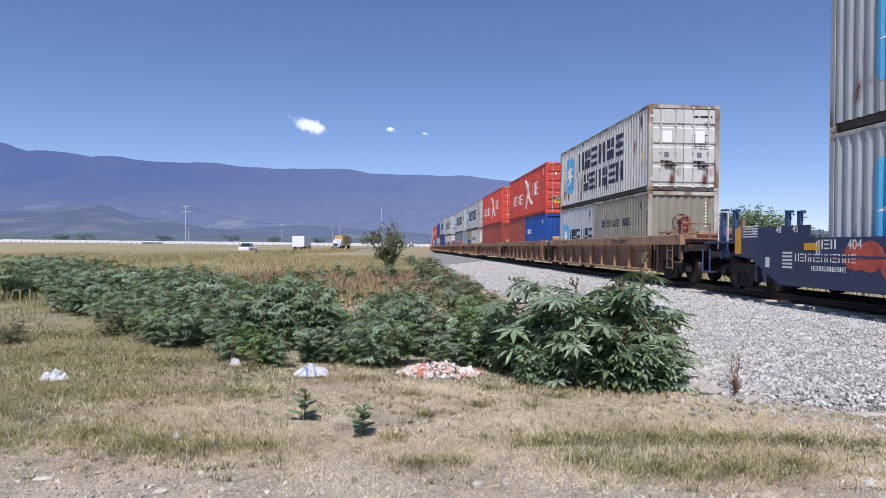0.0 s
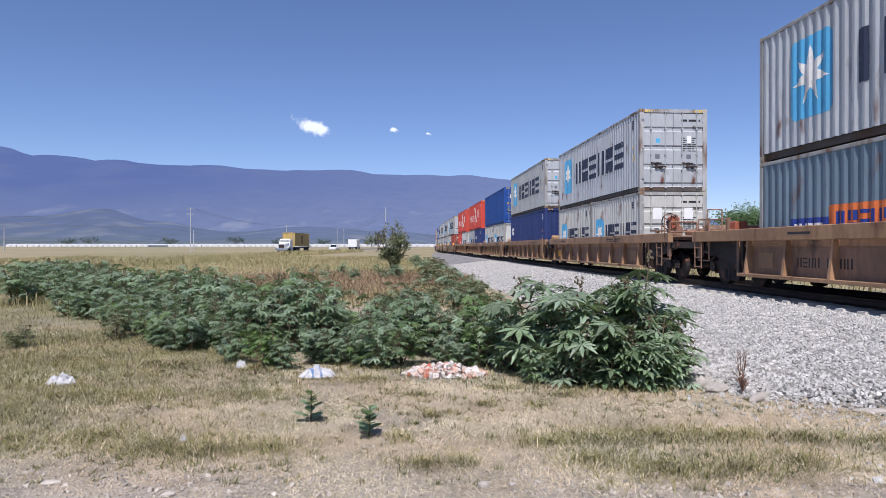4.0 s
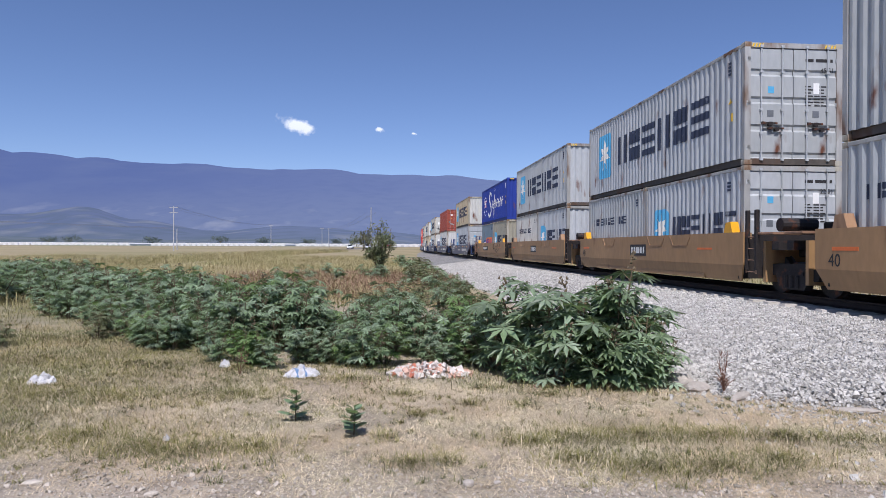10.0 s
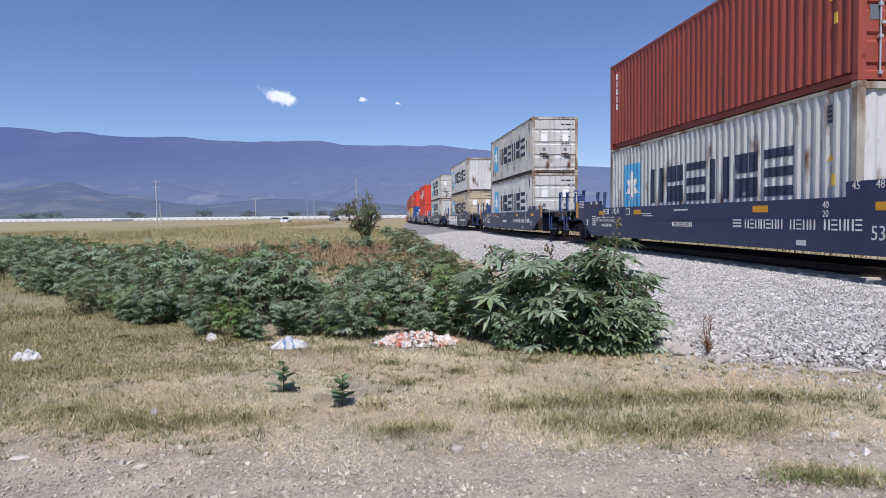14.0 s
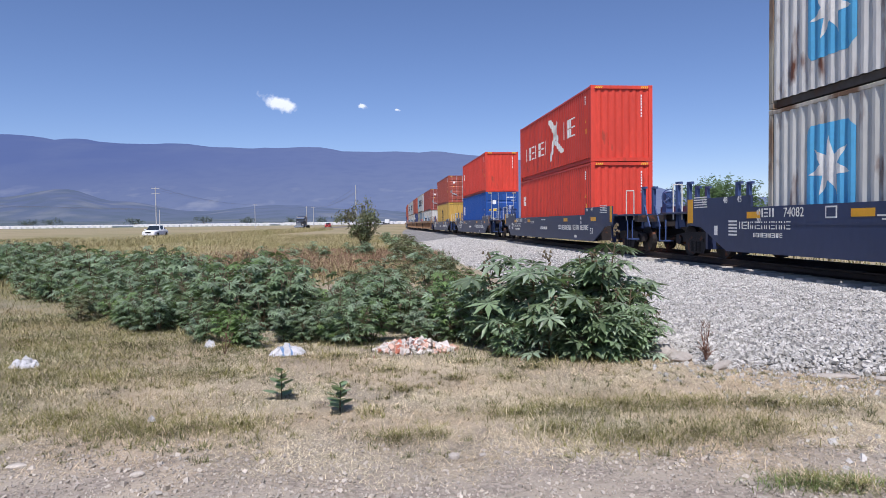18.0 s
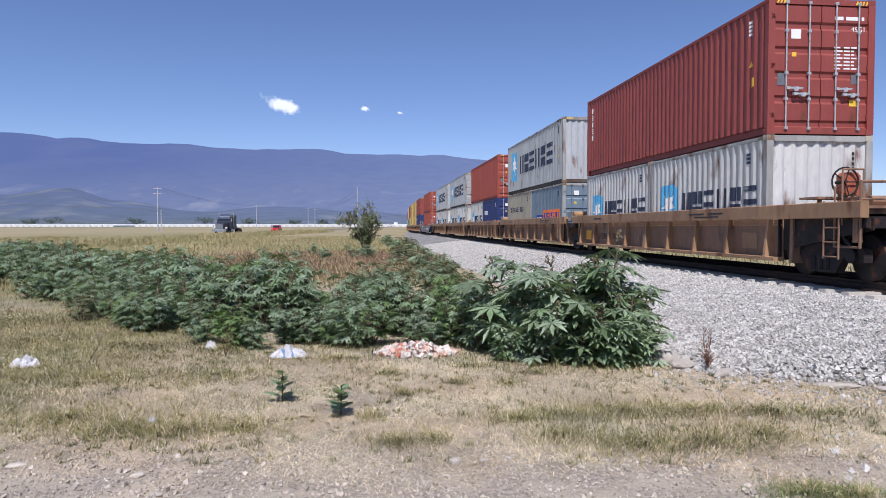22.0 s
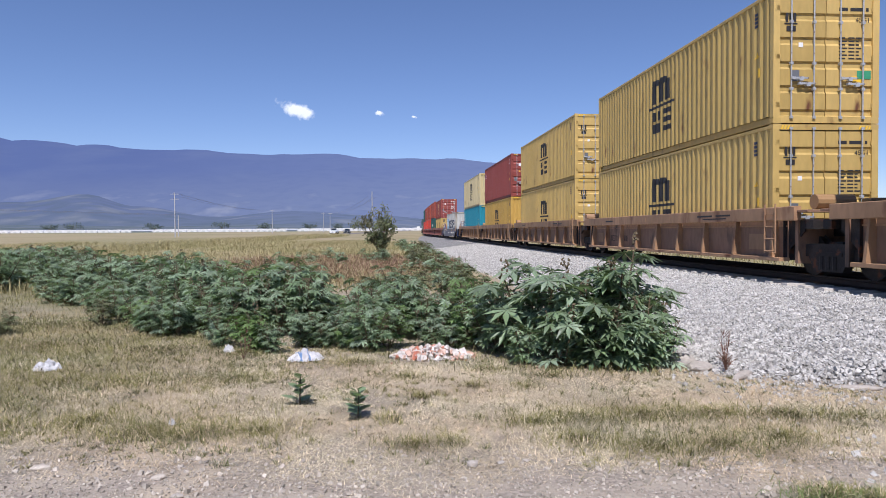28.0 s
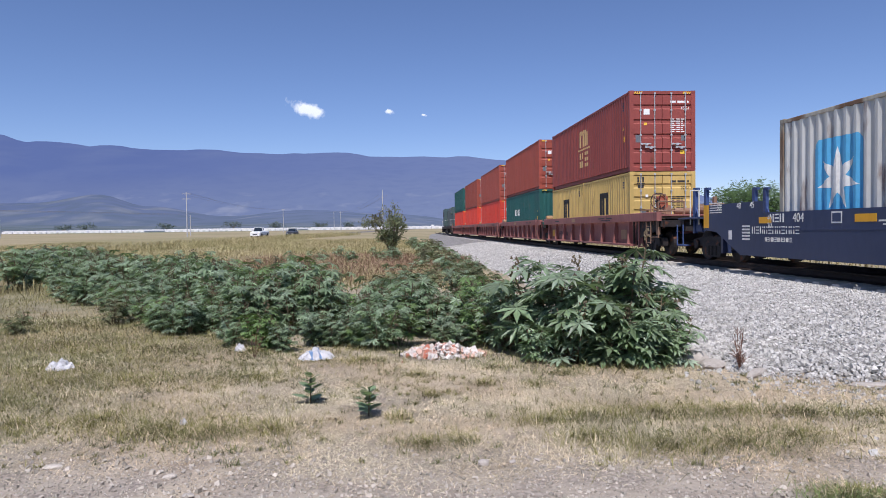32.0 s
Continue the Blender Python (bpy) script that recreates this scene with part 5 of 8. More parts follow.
# wagon style, upper box (colour, emblem, doors towards the train's head), lower boxes
TRAIN = [
    ("navy", ("grey", "star_big", 1), [("grey", "star_low", 1)], "404"),
    ("rib", ("white", "two_lines", 1), [("grey", "star_20", 0), ("khaki", "line_20", 0)], ""),
    ("rib", ("red", "bird", 1), [("rust", "none", 0), ("blue", "tab_20", 0)], ""),
    ("rib", ("red", "bird", 1), [("rust", "none", 0), ("rust", "none", 0)], ""),
    ("rib", ("grey", "star_big", 1), [("khaki", "star_20", 0), ("white", "line_20", 0)], ""),
    ("rib", ("grey", "star_big", 1), [("slate", "flag_20", 0), ("slate", "flag_20", 0)], ""),
    ("rib", ("grey", "star_big", 1), [("white", "star_20", 0), ("white", "star_20", 1)], ""),
    ("rib", ("grey", "star_big", 1), [("navy", "mark", 0)], ""),
    ("rib", ("blue", "none", 1), [("white", "star_20", 0), ("white", "star_20", 0)], ""),
    ("rib", ("red", "bird", 0), [("grey", "star_20", 0), ("navy", "tab_20", 0)], ""),
    ("rib", ("red", "bird", 1), [("red", "bird_20", 0), ("white", "star_20", 0)], ""),
    ("smooth", ("grey", "star_big", 1), [("white", "star_20", 0), ("rust", "none", 1)], ""),
    ("smooth", ("grey", "star_big", 1), [("grey", "line_20", 0), ("grey", "star_20", 0)], ""),
    ("smooth", ("grey", "star_big", 1), [("grey", "line_20", 0), ("grey", "star_20", 1)], ""),
    ("smooth", ("grey", "star_big", 0), [("white", "line_20", 0), ("grey", "star_20", 0)], ""),
    ("smooth", ("royal", "script", 0), [("slate", "flag_20", 0), ("khaki", "star_20", 0)], ""),
    ("navy", ("beige", "star_big", 0), [("grey", "star_low", 1)], "74028"),
    ("navy", ("rust", "column", 1), [("white", "star_low", 0)], "74043"),
    ("navy", ("white", "star_big", 1), [("white", "star_low", 1)], "74043"),
    ("navy", ("white", "star_big", 0), [("beige", "star_low", 1)], "74028"),
    ("navy", ("white", "two_lines", 1), [("white", "two_lines", 0)], "74082"),
    ("navy", ("orange", "bird", 0), [("orange", "mark", 0)], "74059"),
    ("navy", ("orange", "mark", 0), [("blue", "mark_low", 1)], "74054"),
    ("navy", ("rust", "corner_sign", 1), [("gold", "m_low", 0)], "74091"),
    ("rib", ("brown", "column", 1), [("white", "star_20", 0), ("white", "star_20", 0)], ""),
    ("rib", ("grey", "star_big", 0), [("khaki", "line_20", 0), ("slate", "flag_20", 1)], ""),
    ("rib", ("rust", "none", 1), [("white", "star_20", 0), ("navy", "tab_20", 1)], ""),
    ("rib", ("grey", "star_big", 1), [("white", "star_20", 0), ("white", "star_20", 0)], ""),
    ("rib", ("grey", "star_big", 1), [("white", "star_20", 0), ("white", "star_20", 0)], ""),
    ("navy", ("rust", "none", 1), [("rust", "none", 1)], "74054"),
    ("rib", ("brown", "tex", 0), [("navy", "tex", 0)], ""),
    ("rib", ("yellow", "m_sc", 1), [("yellow", "m_low", 1)], ""),
    ("rib", ("yellow", "m_sc", 1), [("yellow", "m_low", 1)], ""),
    ("rib", ("brown", "corner_sign", 1), [("gold", "m_low", 0)], ""),
    ("rib", ("cream", "m_sc", 0), [("teal", "stripe", 0)], ""),
    ("navy", None, [("white", "star_low", 0)], "404"),
    ("ribp", ("brown", "m_sc_tan", 1), [("yellow", "m_20", 0), ("yellow", "m_20", 1)], ""),
    ("ribp", ("rust", "none", 1), [("green", "cap", 0)], ""),
    ("ribp", ("rust", "none", 1), [("orange", "none", 1)], ""),
    ("ribp", ("rust", "none", 1), [("orange", "none", 1)], ""),
    ("ribp", ("green", "none", 1), [("orange", "none", 1)], ""),
]
WAGON_WORDS = dict(rib="rusty brown ribbed well wagon on the rails", ribp="plum-brown ribbed well wagon on the rails", smooth="ochre smooth-sided well wagon on the rails", navy="dark blue well wagon with white markings on the rails")
ROLLING = []  # (thing, start, along, height)
for i, (style, upper, lower, number) in enumerate(TRAIN):
    before = GAPS[i - 1] if i else 24.0
    after = GAPS[i] if i < len(GAPS) else 20.17
    art = [g < 16 for g in (before, after)]
    half = 11.9 if style == "navy" else 10.085
    near, far = (before / 2 if art[0] else half), (after / 2 if art[1] else half)
    ROLLING.append((wagon(style, near, far, art[0], art[1], WAGON_WORDS[style], number, i), START[i], 0.0, 0.0))
    base = 0.36
    tall = 0
    for k, (col, kind, doors) in enumerate(lower):
        if len(lower) == 2:
            ob = container(col, LEN20, STD, kind, doors, f"{NAMES[col]} short container with {DECOR[kind]}")
            ROLLING.append((ob, START[i], 3.067 if k == 0 else -3.067, base))
            tall = STD
        else:
            ob = container(col, LEN40, HIGH, kind, doors, f"{NAMES[col]} container with {DECOR[kind]}")
            ROLLING.append((ob, START[i], 0.0, base))
            tall = HIGH
    if upper:
        col, kind, doors = upper
        ob = container(col, LEN40, HIGH, kind, doors, f"{NAMES[col]} container with {DECOR[kind]}", "white" if col == "beige" else None)
        ROLLING.append((ob, START[i], 0.0, base + tall + 0.012))


def locomotive():
    """The pushing engine at the tail, its long hood towards the train."""
    root = thing("locomotive", "dark grey-green diesel locomotive at the train's tail", "locomotive")
    pt = mat("locomotive_paint", lin(70, 88, 88), 0.5, 0, 0.12, 1, 10, 0.1, GRIME, 0.15, 2)
    part("frame", Build().box(-1.5, 1.5, -10.5, 10.5, 1.0, 1.4, 0.04), CARP["steel"], root)
    part("long_hood", Build().box(-0.95, 0.95, -10.0, 4.2, 1.4, 4.2, 0.15), pt, root)
    part("radiator", Build().box(-1.2, 1.2, -9.2, -4.6, 3.3, 4.35, 0.1), pt, root)
    part("cab", Build().box(-1.5, 1.5, 4.2, 7.0, 1.4, 4.5, 0.2), pt, root)
    part("nose", Build().box(-1.0, 1.0, 7.0, 9.3, 1.4, 3.2, 0.15), pt, root)
    part("fuel_tank", Build().box(-1.4, 1.4, -2.6, 2.6, 0.3, 1.0, 0.2), CARP["steel"], root)
    for y in (-10.45, 10.45):
        part("end_step", Build().box(-1.5, 1.5, y - 0.08, y + 0.08, 0.35, 1.0), CARP["steel"], root)
        part("handrail", Build().path([(-1.4, y, 1.4), (-1.4, y, 2.4), (1.4, y, 2.4), (1.4, y, 1.4)], 0.025), CARP["rail_yellow"], root)
    for sx in (-1, 1):
        part("handrail", Build().path([(sx * 1.42, -10.4, 2.4), (sx * 1.42, 4.0, 2.4)], 0.022), CARP["rail_yellow"], root)
        part("cab_window", Build().box(sx * 1.5 - 0.02, sx * 1.5 + 0.02, 4.7, 6.5, 3.1, 3.9), CARP["steel"], root, "dark cab window")
    part("headlight", Build().box(-0.3, 0.3, -10.06, -10.0, 3.6, 3.85), INK["label"], root)
    bogie(root, -6.6, None)
    bogie(root, 6.6, None)
    coupler(root, -10.5, -1)
    return root


ROLLING.append((locomotive(), START[-1] + 10.085 + 11.3, 0.0, 0.0))


# ---- road, vehicles ----
ROAD_X = -35.0


def road_z(y):
    return 0.06 + 0.0045 * max(0, min(y, 600) - 18)


def road():
    ys = [-60 + 10 * i for i in range(86)]
    vs = []
    for y in ys:
        for dx, dz in ((-8, -0.9), (-4.4, 0), (4.4, 0), (8, -0.9)):
            vs.append((ROAD_X + dx, y, road_z(y) + dz))
    b = Build().add(vs, [(j * 4 + i, j * 4 + i + 1, j * 4 + i + 5, j * 4 + i + 4) for j in range(len(ys) - 1) for i in range(3)])
    tagged(part("road", b, mat("dusty_verge_and_asphalt", lin(142, 130, 108), 0.95, 0, 0.15, 0.2, 6, 0.3), None, "grey country road on a low bank", kind="structure"), category="road")
    b = Build().add([(ROAD_X + dx, y, road_z(y) + 0.012) for y in ys for dx in (-3.6, 3.6)], [(2 * j, 2 * j + 1, 2 * j + 3, 2 * j + 2) for j in range(len(ys) - 1)])
    tagged(part("road_surface", b, ASPHALT, None, "worn grey asphalt", kind="structure"), category="road")


road()
GLASS = mat("dark_window_glass", lin(40, 48, 56), 0.1, 0, 0.05, 2, 10, 0)
TYRE = mat("black_tyre_rubber", lin(34, 33, 33), 0.85, 0, 0.1, 6, 40, 0.2)
CHROME = mat("bright_metal", lin(190, 190, 192), 0.25, 0.9, 0.05, 4, 30, 0)
LAMP_GLASS = mat("pale_lamp_glass", lin(235, 232, 220), 0.15, 0, 0.03, 4, 30, 0)


def road_wheel(parent, x, y, r, w=0.25):
    n = 18
    prof = [(0.0, 0.0), (r * 0.55, 0.0), (r * 0.6, -0.04), (r * 0.92, -0.04), (r, 0.02), (r, w - 0.02), (r * 0.9, w), (0, w)]
    sx = -1 if x < 0 else 1
    vs = [(-sx * (q - 0.04), p * math.cos(2 * math.pi * i / n), p * math.sin(2 * math.pi * i / n)) for i in range(n) for p, q in prof]
    k = len(prof)
    tyre = part("wheel", Build().add(vs, [(i * k + j, i * k + j + 1, ((i + 1) % n) * k + j + 1, ((i + 1) % n) * k + j) for i in range(n) for j in range(k - 1)]), TYRE, parent, "", pose(x, y, r))
    part("rim", Build().tube((0, 0, 0), (sx * 0.03, 0, 0), r * 0.5, 14), CHROME, tyre, "", pose(0, 0, 0))


def loft(sections):
    """Closed cross sections joined one after another, with end caps."""
    k = len(sections[0])
    b = Build()
    vs = [p for s in sections for p in s]
    fs = [(j * k + i, j * k + (i + 1) % k, (j + 1) * k + (i + 1) % k, (j + 1) * k + i) for j in range(len(sections) - 1) for i in range(k)]
    return b.add(vs, fs + [tuple(range(k - 1, -1, -1)), tuple(range((len(sections) - 1) * k, len(sections) * k))])


def car(name, label, category, colour, body, roof, wheels, width=1.75):
    """body: (y, lower, shoulder); roof: (y, top) outline of the cabin; the front is towards -y."""
    root = thing(name, label, category)
    pt = mat(name + "_paint", lin(*colour), 0.3, 0, 0.04, 2, 20, 0)
    w = width / 2
    secs = []
    for y, lo, hi, k in body:
        ww = w * k
        secs.append([(-ww * 0.92, y, lo), (ww * 0.92, y, lo), (ww, y, lo + 0.2), (ww, y, hi - 0.12), (ww * 0.9, y, hi), (-ww * 0.9, y, hi), (-ww, y, hi - 0.12), (-ww, y, lo + 0.2)])
    part("body", loft(secs), pt, root)
    base = max(h for _, _, h, _ in body)
    secs = []
    for y, top, k in roof:
        secs.append([(-w * 0.88 * k, y, base - 0.25), (w * 0.88 * k, y, base - 0.25), (w * 0.72 * k, y, top), (-w * 0.72 * k, y, top)])
    part("cabin_glass", loft(secs), GLASS, root, "dark windows")
    a, c = roof[1], roof[-2]
    b = Build().box(-w * 0.73, w * 0.73, a[0] - 0.05, c[0] + 0.05, a[1] - 0.03, a[1] + 0.03, 0.02)
    part("roof_panel", b, pt, root)
    for sx in (-1, 1):
        b = Build()
        for y, top, k in roof[1:-1]:
            b.tube((sx * w * 0.885, y - 0.1, base - 0.05), (sx * w * 0.735, y, top), 0.045, 6)
        part("window_pillar", b, pt, root)
        part("headlight", Build().box(sx * w * 0.6 - 0.18, sx * w * 0.6 + 0.18, body[0][0] - 0.02, body[0][0] + 0.1, body[0][2] - 0.28, body[0][2] - 0.12, 0.03), LAMP_GLASS, root)
        part("mirror", Build().box(sx * w - 0.02 if sx > 0 else sx * w - 0.16, sx * w + 0.16 if sx > 0 else sx * w + 0.02, roof[0][0] + 0.15, roof[0][0] + 0.27, base - 0.02, base + 0.12, 0.03), pt, root)
        for y, r in wheels:
            road_wheel(root, sx * (w - 0.02), y, r)
    part("bumper", Build().box(-w * 0.9, w * 0.9, body[0][0] - 0.06, body[0][0] + 0.1, 0.28, 0.5, 0.04), pt, root)
    part("grille", Build().box(-w * 0.4, w * 0.4, body[0][0] - 0.03, body[0][0] + 0.05, 0.5, 0.68), TYRE, root)
    return root


def sedan(name, label, colour):
    return car(name, label, "car", colour, [(-2.1, 0.32, 0.68, 0.86), (-1.9, 0.24, 0.78, 0.97), (-1.0, 0.22, 0.92, 1), (0.9, 0.22, 0.95, 1), (1.9, 0.26, 0.95, 0.96), (2.1, 0.36, 0.85, 0.88)],
               [(-1.05, 0.95, 1), (-0.25, 1.47, 1), (0.9, 1.5, 1), (1.75, 1.0, 0.95)], ((-1.3, 0.31), (1.3, 0.31)))


def hatchback(name, label, colour):
    return car(name, label, "car", colour, [(-1.7, 0.32, 0.66, 0.86), (-1.5, 0.24, 0.76, 0.97), (-0.85, 0.22, 0.88, 1), (0.8, 0.22, 0.92, 1), (1.55, 0.26, 0.92, 0.96), (1.7, 0.36, 0.85, 0.88)],
               [(-0.9, 0.92, 1), (-0.2, 1.4, 1), (1.1, 1.42, 1), (1.6, 0.98, 0.95)], ((-1.1, 0.29), (1.1, 0.29)), 1.6)


def pickup(name, label, colour):
    root = car(name, label, "pickup truck", colour, [(-2.6, 0.45, 0.9, 0.9), (-2.4, 0.36, 1.0, 0.98), (-1.2, 0.34, 1.1, 1), (2.5, 0.36, 1.12, 1), (2.65, 0.42, 1.1, 0.98)],
               [(-1.25, 1.1, 1), (-0.55, 1.72, 1), (0.35, 1.75, 1), (0.75, 1.15, 1)], ((-1.65, 0.38), (1.6, 0.38)), 1.85)
    part("cargo_bed", Build().box(-0.75, 0.75, 0.9, 2.5, 1.1, 1.13), TYRE, root, "dark open cargo bed")
    return root


def truck_tractor(root, colour, dark=False, low=0.0):
    """A long-nosed truck tractor, front towards -y, origin at its front axle."""
    pt = mat("truck_paint_dark" if dark else "truck_paint_white", lin(*colour), 0.35, 0, 0.05, 2, 20, 0)
    def ring_at(y, w, lo, hi, ch=0.12):
        return [(-w, y, lo), (w, y, lo), (w, y, hi - ch), (w - ch, y, hi), (ch - w, y, hi), (-w, y, hi - ch)]

    part("hood", loft([ring_at(-1.5, 0.6, 0.8, 1.62), ring_at(-1.3, 0.7, 0.72, 1.74), ring_at(-0.3, 0.8, 0.7, 1.86), ring_at(0.75, 0.92, 0.7, 2.02)]), pt, root)
    part("cab", loft([ring_at(0.7, 1.08, 0.85, 2.08), ring_at(0.78, 1.1, 0.8, 2.16), ring_at(1.12, 1.06, 0.8, 2.86 - low), ring_at(2.3, 1.1, 0.8, 2.96 - low)]), pt, root)
    if dark:
        part("sleeper_box", loft([ring_at(2.34, 1.18, 0.8, 3.0), ring_at(2.6, 1.2, 0.8, 3.18), ring_at(3.9, 1.2, 0.8, 3.22)]), pt, root, "sleeper compartment")
    part("sun_visor", Build().add([(-1.0, 0.82, 2.72 - low), (1.0, 0.82, 2.72 - low), (1.0, 1.12, 2.86 - low), (-1.0, 1.12, 2.86 - low), (-1.0, 0.8, 2.6 - low), (1.0, 0.8, 2.6 - low)], [(0, 1, 2, 3), (4, 5, 1, 0)]), CHROME if dark else pt, root, "bright sun visor")
    if dark:
        part("roof_fairing", loft([ring_at(1.2, 0.95, 2.86, 2.98), ring_at(2.3, 1.05, 2.9, 3.42), ring_at(2.7, 1.05, 3.1, 3.46)]), CHROME, root, "silver roof fairing")
    part("windscreen", Build().prism([(0.74, 2.16), (0.76, 2.16), (1.02, 2.68 - low), (1.0, 2.68 - low)], -0.95, 0.95), GLASS, root, "dark windscreen")
    if dark:
        part("headboard", Build().box(-1.1, 1.1, 4.0, 4.06, 1.0, 2.6), CARP["steel"], root, "dark board behind the cab")
    for sx in (-1, 1):
        part("side_window", Build().box(sx * 1.1 - 0.02, sx * 1.1 + 0.02, 1.15, 2.0, 2.0, 2.65 - low), GLASS, root)
        part("exhaust_stack", Build().tube((sx * 1.2, 2.4, 1.0), (sx * 1.2, 2.4, 3.75), 0.09, 10), CHROME, root, "chrome upright exhaust")
        part("fender", Build().add([(sx * 0.75, -0.75, 0.6), (sx * 1.15, -0.75, 0.6), (sx * 1.15, -0.5, 1.12), (sx * 0.7, -0.5, 1.12), (sx * 0.7, 0.5, 1.15), (sx * 1.15, 0.5, 1.15), (sx * 1.15, 0.75, 0.7), (sx * 0.75, 0.75, 0.7)], [(0, 1, 2, 3), (3, 2, 5, 4), (4, 5, 6, 7)]), pt, root)
        part("headlight", Build().box(sx * 0.95 - 0.16, sx * 0.95 + 0.16, -0.95, -0.75, 0.95, 1.15, 0.03), LAMP_GLASS, root)
        part("fuel_tank", Build().tube((sx * 0.9, 1.0, 0.65), (sx * 0.9, 2.4, 0.65), 0.32, 14), CHROME, root, "round metal fuel tank")
        part("mirror", Build().box(sx * 1.3 - 0.08, sx * 1.3 + 0.08, 0.75, 0.8, 2.05, 2.6, 0.01), CHROME, root)
        road_wheel(root, sx * 1.05, 0, 0.5, 0.3)
        for y in (4.9, 6.2):
            road_wheel(root, sx * 1.2, y, 0.5, 0.55)
    part("bumper", Build().box(-1.15, 1.15, -1.75, -1.5, 0.42, 0.82, 0.05), CHROME, root, "broad chrome bumper")
    part("grille_frame", Build().box(-0.58, 0.58, -1.55, -1.5, 0.82, 1.6, 0.02), CHROME, root, "chrome grille surround")
    part("grille", Build().box(-0.5, 0.5, -1.58, -1.55, 0.9, 1.54), bpy.data.materials["grey_data_plate"] if dark else CARP["steel"], root, "grille mesh")
    part("chassis", Build().box(-0.45, 0.45, 0.5, 7.0, 0.75, 1.0).box(-0.6, 0.6, 4.9, 6.2, 1.0, 1.15), CARP["steel"], root)


def container_truck():
    root = thing("container_truck", "white long-nosed truck hauling a dull yellow container", "truck")
    truck_tractor(root, (232, 232, 228), False, 0.24)
    part("trailer", Build().box(-0.55, 0.55, 3.6, 15.9, 0.88, 1.08).box(-1.2, 1.2, 3.7, 3.9, 0.9, 1.1).box(-1.2, 1.2, 15.6, 15.85, 0.9, 1.1), CARP["steel"], root, "dark skeletal trailer")
    for sx in (-1, 1):
        for y in (13.3, 14.6):
            road_wheel(root, sx * 1.2, y, 0.5, 0.55)
        part("box_side", shared(("side_wall", 12.19, HIGH), lambda: corrugated(-LEN40 / 2 + 0.12, LEN40 / 2 - 0.12, 0.17, HIGH - 0.09)), M["yellow"], root, "", pose(sx * 1.215, 9.75, 1.1, 0, 0, 0 if sx < 0 else 180))
    part("box_frame", shared(("frame", 12.19, HIGH), lambda: frame_of(LEN40, HIGH)), M["yellow"], root, "", pose(0, 9.75, 1.1))
    part("box_roof", shared(("roof", 12.19, HIGH), lambda: roof_of(LEN40, HIGH)), M["yellow"], root, "", pose(0, 9.75, 1.1))
    for y, r in ((9.75 - LEN40 / 2 + 0.05, 90), (9.75 + LEN40 / 2 - 0.05, -90)):
        part("box_end", shared(("end_wall", HIGH), lambda: corrugated(-1.07, 1.07, 0.15, HIGH - 0.13)), M["yellow"], root, "", pose(0, y, 1.1, 0, 0, r))
    for ink, polys in emblem("m_sc", LEN40, HIGH)[:1]:
        part("emblem", shared(("emblem_r",), lambda: decal(polys)), INK[ink], root, "dark stacked emblem", pose(1.215, 9.75, 1.1, 0, 0, 180))
    return root


def bobtail():
    root = thing("truck_tractor", "dark grey long-nosed truck tractor without trailer", "truck")
    truck_tractor(root, (52, 56, 66), True)
    return root


def box_van():
    root = thing("box_truck", "white box truck driving away", "truck")
    pt = mat("van_white", lin(236, 236, 232), 0.5, 0, 0.05, 2, 20, 0)
    part("cargo_box", Build().box(-1.2, 1.2, 1.6, 6.6, 0.85, 2.95, 0.04), pt, root)
    part("cab", loft([[(-1, 0, 0.5), (1, 0, 0.5), (0.95, 0.0, 1.4), (-0.95, 0.0, 1.4)], [(-1, 0.5, 0.5), (1, 0.5, 0.5), (0.9, 0.75, 2.3), (-0.9, 0.75, 2.3)], [(-1, 1.5, 0.5), (1, 1.5, 0.5), (0.9, 1.5, 2.35), (-0.9, 1.5, 2.35)]]), pt, root)
    part("rear_bumper", Build().box(-1.1, 1.1, 6.6, 6.75, 0.5, 0.65), CARP["steel"], root)
    for sx in (-1, 1):
        road_wheel(root, sx * 1.0, 0.8, 0.42)
        road_wheel(root, sx * 1.05, 5.2, 0.42, 0.4)
    return root


# (thing, lane, turned, ((seconds, y), ...)): y of its front
DRIVES = [
    (container_truck(), -1.8, 0, ((0, 180), (3, 139), (6, 95), (7, 79.5), (8, 63), (9, 44), (10, 25), (12, -10), (32, -400))),
    (box_van(), 1.8, 180, ((0, 146), (1, 160), (2, 176), (3, 190), (6, 235), (9, 285), (32, 660))),
    (sedan("pale_car", "white car driving away on the road", (232, 232, 230)), 1.8, 180, ((0, 107), (1, 124), (2, 140), (3, 155), (6, 205), (9, 250), (32, 600))),
    (sedan("white_car", "white family car on the road", (236, 236, 234)), -1.8, 0, ((0, 390), (14, 151), (17, 98.8), (18, 82.6), (19, 64.3), (20, 45), (22, 8), (32, -180))),
    (bobtail(), -1.8, 0, ((0, 420), (13, 226), (14, 215), (17, 179), (20, 139), (21, 124), (22, 107), (23, 90), (24, 73), (26, 38), (28, 2), (32, -72))),
    (hatchback("red_car", "red hatchback on the road", (206, 44, 40)), -1.8, 0, ((0, 530), (23, 126), (24, 110), (26.5, 64), (27, 55), (28, 41), (30, 5), (32, -30))),
    (pickup("white_pickup", "white pickup truck on the road", (236, 236, 232)), -1.8, 0, ((0, 700), (28, 190), (31, 133), (32, 112))),
    (sedan("grey_car", "dark grey car on the road", (70, 74, 82)), -1.8, 0, ((0, 720), (28, 212), (31, 153), (32, 133))),
]


